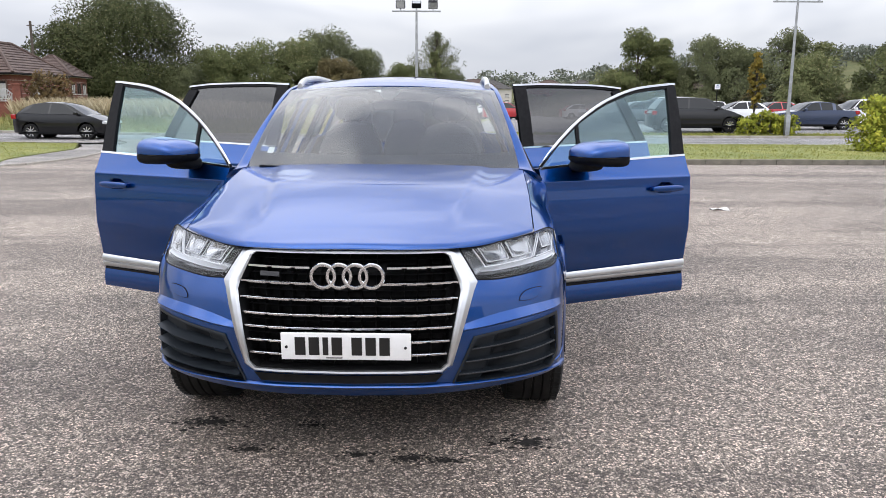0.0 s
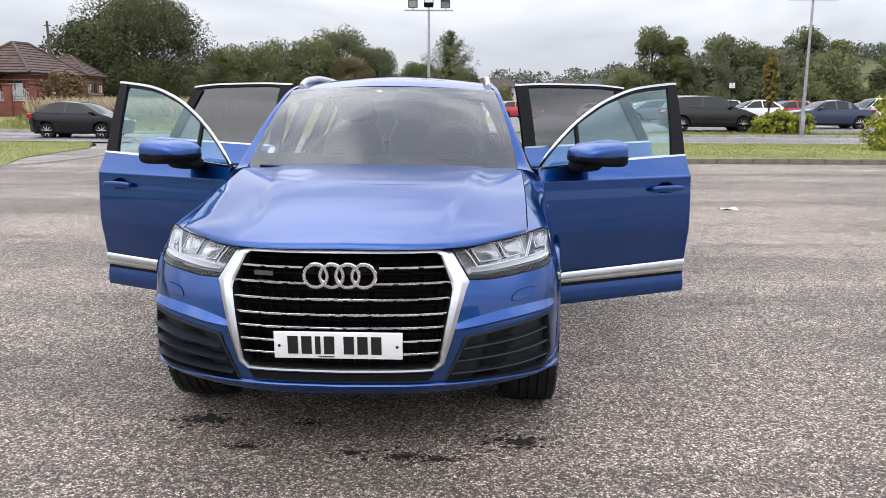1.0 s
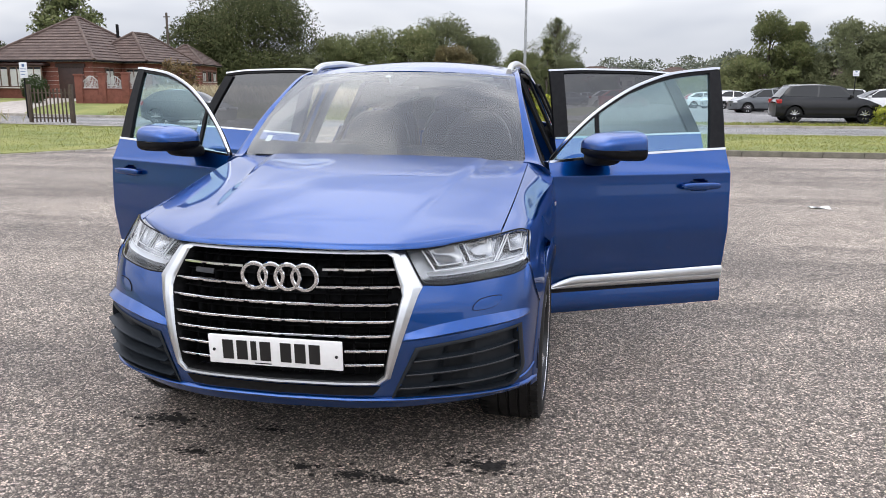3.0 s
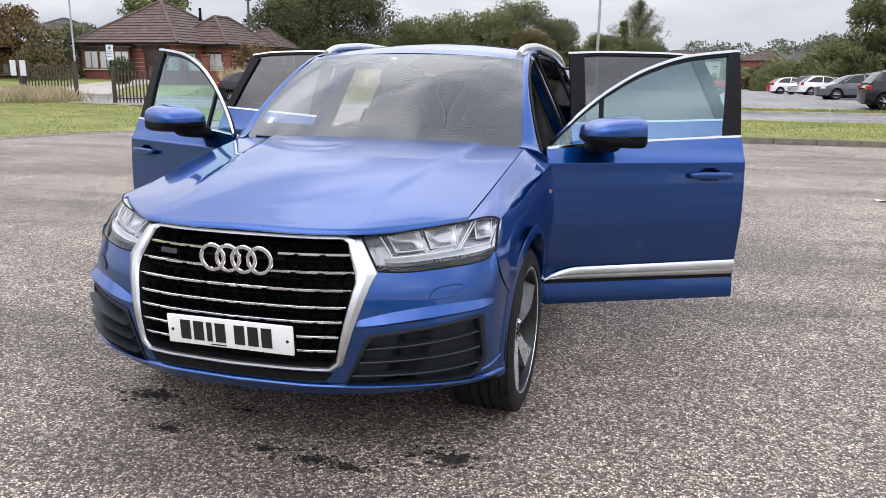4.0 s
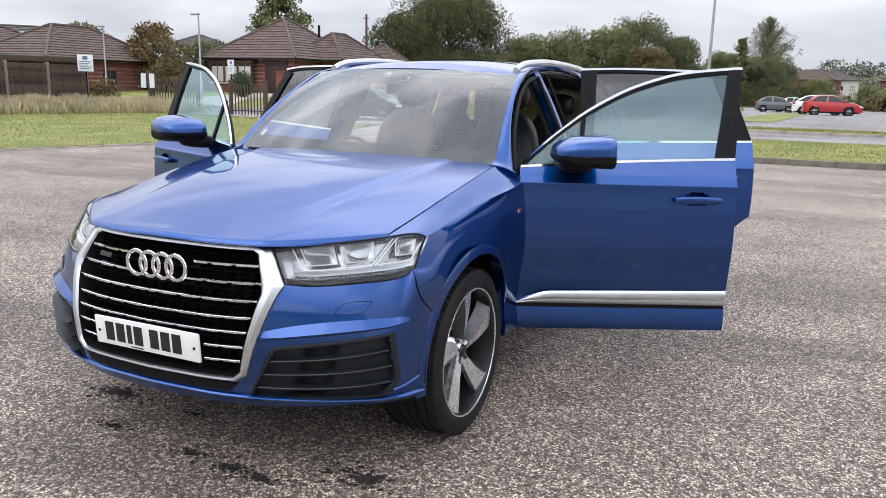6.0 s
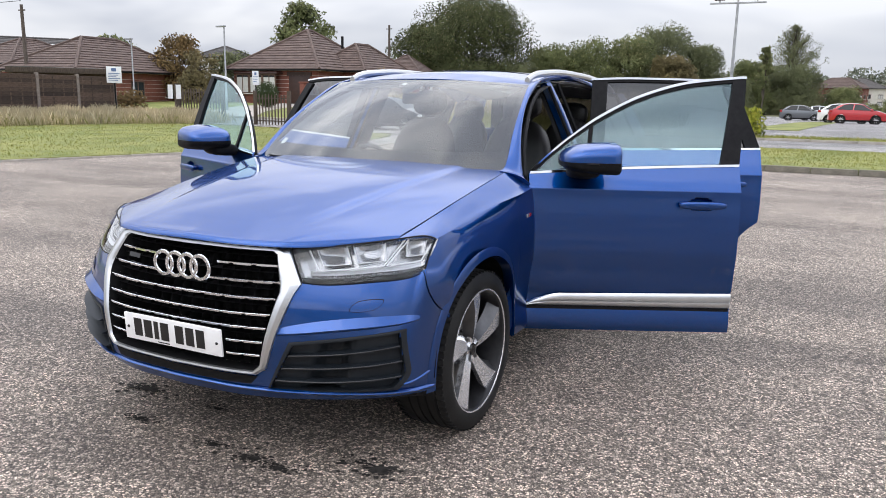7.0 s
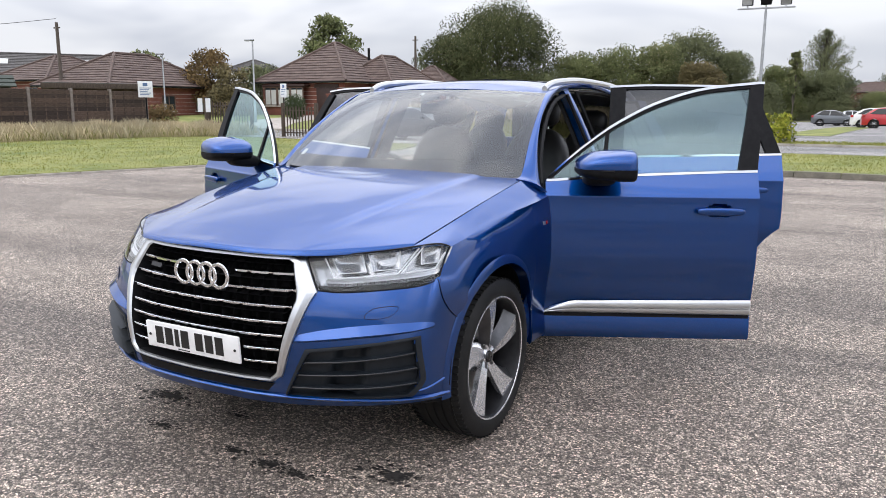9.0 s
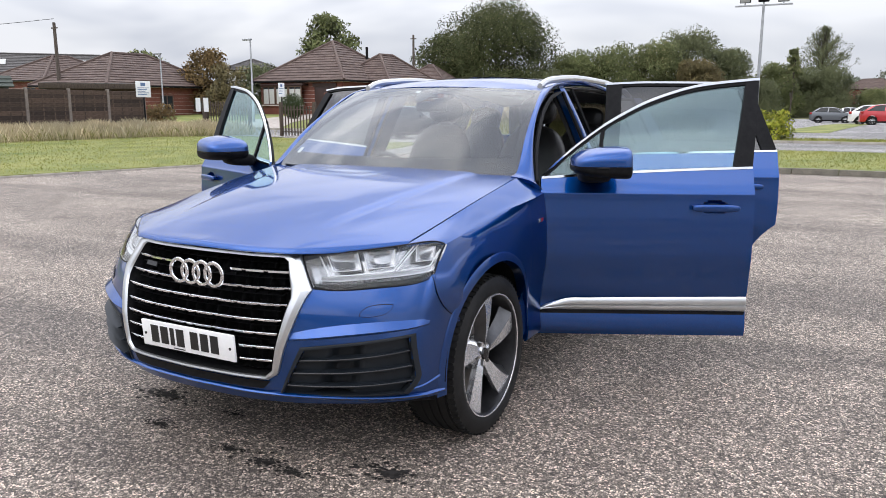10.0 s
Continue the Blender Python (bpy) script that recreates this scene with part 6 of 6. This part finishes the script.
def long_house(x, y, turn, w, d, eave, rise, mat, label, wall="brick", along="x"):
    h = thing("house", pose(x, y, ground_z(x, y), 0, 0, turn), label, "house")
    if wall == "brick":
        brick_walls(h, -w / 2, 0, w / 2, d, eave)
    else:
        part("wall", boxed(-w / 2, 0, -0.5, w / 2, d, eave), M[wall], h)
    hip_roof(h, -w / 2, 0, w / 2, d, eave, rise, 13, mat, long=along)
    n = max(2, int(w / 3))
    for k in range(n):
        window_on(h, pose(-w / 2 + (k + 0.5) * w / n, -0.02, eave * 0.58), 1.3, 1.15, k % 2 == 0)
        if eave > 4:
            window_on(h, pose(-w / 2 + (k + 0.5) * w / n, -0.02, eave * 0.22), 1.3, 1.1, True)
    for k in range(3):
        window_on(h, pose(w / 2 + 0.02, d * (0.18 + 0.32 * k), eave * 0.55, 0, 0, 90), 1.2, 1.1, k != 1)
    return h


# ---- west: houses, fence, gate, wall ----
bungalow(-33.35, 46.7, -3, "red brick bungalow with brown tiled hip roofs and garage")
long_house(-44.7, 36.3, 0, 7.0, 10.0, 2.6, 2.3, M["roof_tile"], "red brick bungalow with a broad brown tiled roof", "brick", "y")
long_house(-60.5, 43, 0, 7.5, 9.0, 2.7, 2.2, M["roof_tile"], "red brick bungalow further along the lane", "brick", "y")
slate_house = long_house(-67, 50, 52, 20, 9, 3.2, 2.2, M["slate"], "long house with grey slate roof")
for k in (-3.5, 4.0):
    part("skylight", boxed(-0.5, -0.65, 0.02, 0.5, 0.65, 0.10, 0.02, pose(k, 2.4, 4.50, 24)), M["curtain"], slate_house)
long_house(-64, 77, 40, 7, 8, 4.3, 1.5, M["slate"], "pale rendered house with shallow roof", "white_paint")
long_house(-38.6, 75, 10, 4.6, 6, 2.6, 2.0, M["roof_tile"], "brown roofed house half hidden by trees")


def panel_fence(a, b, n, h):
    owner = thing("panel_fence", Matrix.Identity(4), "dark stained timber panel fence between concrete posts", "fence")
    a, b = Vector((*a, 0)), Vector((*b, 0))
    d = (b - a) / n
    turn = math.degrees(math.atan2(d.y, d.x))
    for k in range(n + 1):
        p = a + d * k
        z = ground_z(p.x, p.y)
        post = part("post", boxed(-0.06, -0.06, -0.3, 0.06, 0.06, h + 0.06, 0.01), M["post"], owner)
        post.matrix_basis = pose(p.x, p.y, z, 0, 0, turn)
        if k < n:
            for j in range(11):
                z0 = z + 0.06 + j * (h - 0.1) / 11
                slat = part("board", boxed(0.07, -0.014, 0, d.length - 0.07, 0.014, (h - 0.1) / 11 + 0.02), M["fence_wood"], owner)
                slat.matrix_basis = pose(p.x, p.y, z0, 8, 0, turn)
            for q in (0.12, 0.37, 0.63, 0.88):
                bat = part("batten", boxed(d.length * q - 0.025, -0.035, 0.05, d.length * q + 0.025, -0.015, h - 0.03), M["fence_wood"], owner)
                bat.matrix_basis = pose(p.x, p.y, z, 0, 0, turn)
    return owner


panel_fence((-27.6, 11.5), (-26.4, 26.0), 8, 2.0)


def bar_gate(x0, x1, y, h, n, turn, label):
    owner = thing("metal_gate", pose(x0, y, ground_z(x0, y), 0, 0, turn), label, "gate", "yard gates")
    w = x1 - x0
    for z in (0.25, h - 0.2):
        part("rail", boxed(0, -0.02, z, w, 0.02, z + 0.05), M["old_wood"], owner)
    for k in range(n):
        part("bar", boxed(w * (k + 0.5) / n - 0.035, -0.035, 0.10, w * (k + 0.5) / n + 0.035, -0.02, h + 0.03 * math.sin(k * 2.1), 0.005), M["old_wood"], owner)
    for k in (0, w):
        part("gate_post", boxed(k - 0.07, -0.07, -0.3, k + 0.07, 0.07, h + 0.18, 0.01), M["old_wood"], owner)
    return owner


bar_gate(-27.6, -25.0, 31.2, 1.66, 16, 8, "dark weathered bar gate standing closed")
bar_gate(-21.9, -20.0, 30.2, 1.5, 11, 3, "dark weathered bar gate leaf beside the road")
notice = thing("notice_board", pose(-27.2, 30.6, ground_z(-27.2, 30.6)), "two white notices on a timber post", "notice")
part("post", boxed(-0.08, -0.08, -0.2, 0.08, 0.08, 1.9, 0.01), M["old_wood"], notice)
for k in (-0.32, 0.22):
    part("notice", boxed(k - 0.16, -0.10, 1.15, k + 0.16, -0.085, 1.85), M["sign_white"], notice)

# garden wall with piers and scroll panels
wall = thing("garden_wall", pose(-27.49, 42.0, ground_z(-27.49, 42.0) - 0.05, 0, 0, 15), "red brick garden wall with piers and scrolled metal panels", "garden wall")
BAY = 1.32
part("base_wall", boxed(0, -0.11, -0.3, 3 * BAY, 0.11, 0.95, 0.01), M["brick"], wall)
for k in range(4):
    px, pz = k * BAY, 1.72 + 0.06 * k
    pier = part("pier", boxed(px - 0.2, -0.2, -0.3, px + 0.2, 0.2, pz, 0.01), M["brick"], wall)
    part("coping", boxed(px - 0.25, -0.25, pz, px + 0.25, 0.25, pz + 0.10, 0.02), M["brick"], pier)
    if k < 3:
        w = BAY - 0.44
        scroll = bmesh.new()
        tube(scroll, [(px + 0.22 + w * t, 0, 1.40 + 0.30 * math.sin(math.pi * t) ** 1.4) for t in lin(0, 1, 16)], 0.03, 6)
        tube(scroll, [(px + 0.22, 0, 1.02), (px + 0.22 + w, 0, 1.02)], 0.03, 6)
        for t in lin(0.05, 0.95, 12):
            tube(scroll, [(px + 0.22 + w * t, 0, 1.02), (px + 0.22 + w * (t + 0.05 * math.sin(t * 9)), 0, 1.38 + 0.30 * math.sin(math.pi * t) ** 1.4)], 0.018, 5)
        for t in (0.3, 0.7):
            tube(scroll, [(px + 0.22 + w * t + 0.13 * math.cos(q), -0.02, 1.24 + 0.13 * math.sin(q)) for q in lin(0, 2 * math.pi, 13)], 0.018, 5)
        part("scroll_panel", scroll, M["wrought"], wall)
part("coping_course", boxed(0, -0.14, 0.95, 3 * BAY, 0.14, 1.00, 0.01), M["brick"], wall)

shed = thing("shed", pose(-33.5, 20.5, ground_z(-33, 20), 0, 0, 60), "low dark shed with green felt roof behind the fence", "shed")
part("wall", boxed(-3, -1.5, 0, 3, 1.5, 2.1), M["fence_wood"], shed)
bm = bmesh.new()
tiled_face(bm, (-3.3, -1.8, 2.05), (3.3, -1.8, 2.05), (3.3, 0, 2.6), (-3.3, 0, 2.6), 3)
tiled_face(bm, (3.3, 1.8, 2.05), (-3.3, 1.8, 2.05), (-3.3, 0, 2.6), (3.3, 0, 2.6), 3)
part("roof", bm, M["felt"], shed)
store = thing("shed", pose(-30.3, 26.4, ground_z(-30.3, 26.4), 0, 0, 55), "low dark store with a flat felted roof", "shed")
part("wall", boxed(-2.0, -1.4, -0.1, 2.0, 1.4, 2.15), M["fence_wood"], store)
part("roof", boxed(-2.25, -1.65, 2.15, 2.25, 1.65, 2.38, 0.03), M["felt"], store)
part("fascia", boxed(-2.3, -1.72, 2.12, 2.3, -1.66, 2.36, 0.01), M["old_wood"], store)

sign(-25.7, 25.4, 2.45, 0.62, 0.70, 40, "white car park notice on a post", 5)
sign(-25.7, 35.0, 2.70, 0.34, 0.75, 35, "tall narrow white sign on a dark post", 3)
sign(19.95, 56.6, 2.8, 0.4, 0.36, 0, "small white sign in the far car park", 2)
street_lamp(-30.8, 38.5, 5.1, 175)
street_lamp(-40.5, 40.3, 4.4, 175)
for x, y, h in ((-46.2, 36.5, 6.8), (-34.7, 66.1, 6.9)):
    pole = thing("telegraph_pole", pose(x, y, ground_z(x, y)), "weathered timber telegraph pole", "telegraph pole")
    part("pole", tube(bmesh.new(), [(0, 0, -0.3), (0, 0, h)], [0.15, 0.10], 10), M["pole_wood"], pole)
    part("insulator_arm", boxed(-0.3, -0.04, h - 0.4, 0.3, 0.04, h - 0.32), M["pole_wood"], pole)

cable = thing("overhead_cable", pose(0, 0, 0), "thin dark cable slung from the telegraph pole", "cable")
part("wire", tube(bmesh.new(), [(-46.2 - 34 * t, 36.5 - 5 * t, 7.25 + 0.6 * t - 2.4 * t * (1 - t)) for t in lin(0, 1, 16)], 0.018, 5), M["black"], cable)
ball = thing("shrub", pose(-29.8, 41.2, ground_z(-29.8, 41.2)), "clipped round dark green shrub", "shrub")
part("trunk", tube(bmesh.new(), [(0, 0, -0.1), (0, 0, 0.8)], 0.06, 8), M["bark"], ball)
raw("crown", *leaf_cloud([((0, 0, 1.0), (0.74, 0.74, 0.74)), ((0, 0, 0.6), (0.66, 0.66, 0.5))], 6500, 0.045), M["leaf_hedge"], ball)
bush(-38.6, 48.2, 3.6, 2.3, "leaf_dark", "dark evergreen hedge bush beside the house", 9000, 0.09, 16)
bush(-33.5, 33.5, 1.5, 1.1, "leaf_rust", "rusty brown garden shrub", 1800, 0.07, 6, "shrub")
bush(-36.0, 33.0, 1.4, 1.0, "leaf_oak", "low green garden shrub", 1500, 0.07, 7, "shrub")
tree(-41.2, 45.5, 4.9, 2.0, "leaf_rust", "small autumn-tinted garden tree", "round", 0.10, 6500, 0.11, 30, 11)
tree(-37.7, 43.8, 3.7, 2.0, "leaf_brown", "olive brown garden shrub beside the house", "bushy", 0.05, 3500, 0.10, 26, 14, "bush")
tree(-44.4, 66, 9.0, 3.4, "leaf_willow", "green tree behind the bungalow roof", "round", 0.25, 8000, 0.16, 30, 12)
tree(-72.6, 67.3, 6.4, 3.0, "leaf_oak", "green tree behind the houses", "round", 0.3, 2500, 0.2, 24, 13)

# ---- middle: big tree, bushes, mast ----
tree(-38.2, 94, 12.0, 8.6, "leaf_deep", "large full-crowned green tree behind the grass bank", "round", 0.04, 80000, 0.125, 60, 21)
tree(-44.5, 92, 8.6, 4.6, "leaf_deep", "green tree beside the large tree", "round", 0.05, 24000, 0.135, 40, 22)
bush(-22.4, 44.0, 2.4, 1.6, "leaf_rust", "brownish overgrown hedge shrub", 2500, 0.09, 23)
for k, (x, y, h, r, lf) in enumerate(((-27.6, 97, 6.6, 4.4, "leaf_willow"), (-23.0, 98, 7.2, 4.4, "leaf_willow"), (-18.6, 99, 7.6, 3.8, "leaf_oak"), (-15.6, 104, 9.4, 4.9, "leaf_dark"), (-11.2, 106, 7.6, 3.8, "leaf_dark"), (-13.2, 98, 5.4, 3.2, "leaf_brown"), (-6.0, 120, 7.2, 3.6, "leaf_willow"), (-3.8, 124, 6.4, 4.4, "leaf_dark"), (0.4, 125, 6.6, 4.2, "leaf_dark"), (6.5, 127, 3.6, 3.0, "leaf_oak"), (-31.5, 93, 4.0, 3.6, "leaf_dark"), (-8.5, 110, 4.6, 4.2, "leaf_dark"), (14.5, 128, 2.6, 3.4, "leaf_oak"))):
    tree(x, y, h, r, lf, "dense green hedgerow of tall bushes", "bushy", 0.03, 24000, 0.115, 44, 30 + k, "bush")
tree(-1.6, 170, 18.5, 6.6, "leaf_dark", "slender pale green conical tree", "airy", 0.36, 11000, 0.15, 40, 51)
tree(-0.6, 50, 4.7, 0.66, "leaf_oak", "young green street tree", "column", 0.46, 1800, 0.09, 18, 52, "tree", 0.045)
floodlight_mast(-1.3, 37.3, 5.82, ((-0.75, 10), (0, -60), (0.78, 30)), "tall galvanised floodlight mast")
floodlight_mast(16.6, 37.2, 6.33, ((-1.0, 10), (0, -60), (1.0, 30)), "tall galvanised floodlight mast")
bush(-0.65, 37.7, 1.35, 1.0, "leaf_bright", "bright yellow-green shrub on the verge", 2600, 0.06, 53)

# ---- east: far car park ----
bush(13.6, 23.7, 1.75, 1.1, "leaf_bright", "leafy green shrub on the grass strip", 4500, 0.06, 61)
for k in range(5):
    bush(14.9 + 0.5 * k, 37.7 + 0.2 * (k % 2), 0.95 + 0.12 * (k % 3), 0.62, "leaf_bright", "low bright yellow-green shrub on the verge", 1100, 0.06, 62 + k, "shrub", 14)
tree(17.9, 44.6, 4.4, 0.62, "leaf_gold", "slim golden autumn street tree", "column", 0.28, 2600, 0.08, 26, 70, "tree", 0.05)
for k, (x, y, h, r, lf, form) in enumerate(((22.8, 92, 9.0, 2.9, "leaf_willow", "round"), (25.2, 91, 8.0, 2.4, "leaf_willow", "round"), (30.2, 90, 8.2, 3.6, "leaf_dark", "round"), (33.5, 89, 7.0, 3.2, "leaf_dark", "round"), (38.2, 87, 8.4, 3.4, "leaf_dark", "round"), (41.5, 86, 7.4, 3.0, "leaf_oak", "round"), (41.5, 72, 5.6, 3.6, "leaf_willow", "round"), (46.5, 70, 6.0, 3.8, "leaf_oak", "round"), (36.5, 78, 5.4, 2.8, "leaf_oak", "round"), (27.5, 92, 4.8, 3.0, "leaf_dark", "bushy"), (20.0, 95, 4.2, 3.4, "leaf_oak", "bushy"), (16.0, 98, 2.2, 3.4, "leaf_oak", "bushy"), (52, 74, 6.4, 4.0, "leaf_oak", "round"), (58, 78, 7.0, 4.4, "leaf_dark", "round"))):
    tree(x, y, h + 1.0, r, lf, "broad green tree at the edge of the car park", form, 0.05, 19000, 0.11, 36, 80 + k)
for k in range(12):
    bush(8 + 4.4 * k, 104 + 2.5 * math.sin(k * 1.7), (1.3 if k < 4 else 2.4) + (0.4 if k < 4 else 0.8) * (k % 3), 2.6, ("leaf_oak", "leaf_brown", "leaf_dark")[k % 3], "rough hedge bush at the car park edge", 1500, 0.20, 100 + k)

parked_car("hatch", "black", -16.2, 33.2, 0, "small black hatchback on the road")
parked_car("crossover", "black", 12.75, 39.2, 0, "black crossover parked by the verge")
parked_car("saloon", "navy", 19.9, 42.3, 180, "dark blue saloon parked by the lamp post")
parked_car("hatch", "white", 19.8, 52.0, 180, "white hatchback parked in the far car park")
rng = random.Random(5)
spots = [("estate", "silver", 14.6, 74, 230), ("hatch", "grey", 13.1, 52.5, 185), ("van", "white", 18.51, 64, 180), ("hatch", "white", 14.9, 69, 0), ("crossover", "black", 15.4, 57, 180), ("hatch", "red", 23.8, 56, 180), ("hatch", "white", 26.8, 50, 180), ("estate", "white", 24.6, 45.5, 180), ("saloon", "silver", 30.6, 52, 180), ("hatch", "grey", 30.4, 58, 180),
         ("hatch", "white", 24.6, 66, 180), ("estate", "silver", 28.2, 67, 180), ("hatch", "red", 31.6, 66.5, 180), ("saloon", "white", 35.4, 67, 0), ("hatch", "grey", 39.0, 66, 180), ("estate", "black", 21.3, 70, 180), ("hatch", "silver", 17.4, 71, 0), ("hatch", "red", 17.8, 63, 180), ("estate", "white", 21.0, 63.5, 180), ("hatch", "white", 34.0, 58, 180), ("crossover", "grey", 37.5, 58, 180), ("hatch", "grey", 1.5, 85, 0), ("saloon", "silver", 3.4, 88.5, 0), ("hatch", "white", 4.73, 70, 0), ("hatch", "red", 5.43, 67, 0), ("hatch", "red", 14.62, 84, 0), ("hatch", "white", 14.24, 79, 0), ("estate", "silver", 18.8, 84, 180), ("crossover", "black", 22.2, 84, 180), ("hatch", "red", 25.5, 84, 180), ("hatch", "white", 28.8, 84, 180)]
for kind, colour, x, y, turn in spots:
    parked_car(kind, colour, x, y, turn + rng.uniform(-3, 3), f"{colour} {kind if kind != 'hatch' else 'hatchback'} parked among other cars")

# ---- distance: wooded hills ----
def hill(name, x0, x1, y, tops, depth, mat, leaf, count, size, label):
    f = smooth(*tops)
    verts, faces = [], []
    n = 60
    for i in range(n + 1):
        x = x0 + (x1 - x0) * i / n
        for j in range(6):
            verts.append((x, y + depth * j / 5, 1.5 + f(x) * math.sin(math.pi / 2 * j / 5)))
    faces = [(i * 6 + j, (i + 1) * 6 + j, (i + 1) * 6 + j + 1, i * 6 + j + 1) for i in range(n) for j in range(5)]
    tagged(raw(name, verts, faces, mat), label, "hill", "", "structure")
    cl = []
    r = random.Random(count)
    for _ in range(420):
        x, j = r.uniform(x0, x1), r.random() ** 0.6
        k = r.uniform(3.0, 6.5)
        cl.append(((x, y + depth * j, 1.5 + f(x) * math.sin(math.pi / 2 * j) + k * 0.4), (k, k, k * 0.8)))
    v, fc = leaf_cloud(cl, count, size)
    tagged(raw(name + "_woods", v, fc, M[leaf]), "distant wooded hillside", "woods", "", "stuff")


hill("hill_near", -260, 420, 330, ([-260, -60, 40, 130, 230, 420], [2, 6, 9, 18, 24, 26]), 60, M["soil_grass"], "leaf_wood", 60000, 0.8, "low wooded hill in the distance")
rng = random.Random(9)
for k in range(9):
    x, y = 30 + 11 * k + rng.uniform(-3, 3), 230 + rng.uniform(-15, 15)
    long_house(x - 22, y, rng.uniform(-30, 30), rng.uniform(9, 13), 8, 5.0, 2.6, M["slate"] if k % 2 else M["roof_tile"], "distant house among trees", ("brick", "render")[k % 2])

# ---- on the asphalt ----
rr = random.Random(3)
drips = bmesh.new()
for x, y, r in ((-0.86, 3.16, 0.05), (-0.37, 3.11, 0.045), (-0.13, 3.08, 0.07), (0.02, 3.06, 0.05), (0.40, 3.24, 0.085), (-1.12, 3.45, 0.09), (-0.62, 3.42, 0.04)):
    for j in range(120):
        q = r * rr.uniform(0.05, 0.20) * (1.3 if j < 12 else 1)
        d, a0 = abs(rr.gauss(0, 0.75)) * r * (0.4 if j < 12 else 1), rr.uniform(0, 6.28)
        cx, cy = x + 1.5 * d * math.cos(a0), y + 0.75 * d * math.sin(a0)
        drips.faces.new([drips.verts.new((cx + q * rr.uniform(0.5, 1.4) * math.cos(a), cy + q * rr.uniform(0.35, 1.0) * math.sin(a), 0.0020 + 0.00004 * j)) for a in [2 * math.pi * i / 9 for i in range(9)]])
tagged(part("drip_stains", drips, M["oil"]), "dark dried drips spattered on the asphalt", "stain", "", "stuff")
lit = part("paper_scrap", sheet(lambda u, v: Vector(((u - 0.5) * 0.26, (v - 0.5) * 0.16, 0.012 + 0.014 * math.sin(5 * u + 3 * v))), 8, 5, thick=0.003), M["litter"])
lit.matrix_basis = pose(4.03, 11.0, 0.0)
tagged(lit, "crumpled white paper scrap on the asphalt", "litter")

# ---- behind the camera: plain unseen building, added to close the place and fill reflections ----
back = thing("building", pose(0, -17, 0), "plain rendered building added out of view for the car's reflections", "building")
part("wall", boxed(-28, -6, -0.2, 24, 0, 4.6), M["render"], back)
part("cladding", boxed(-28.1, -6.1, 4.6, 24.1, 0.1, 6.2, 0.02), M["galv"], back)
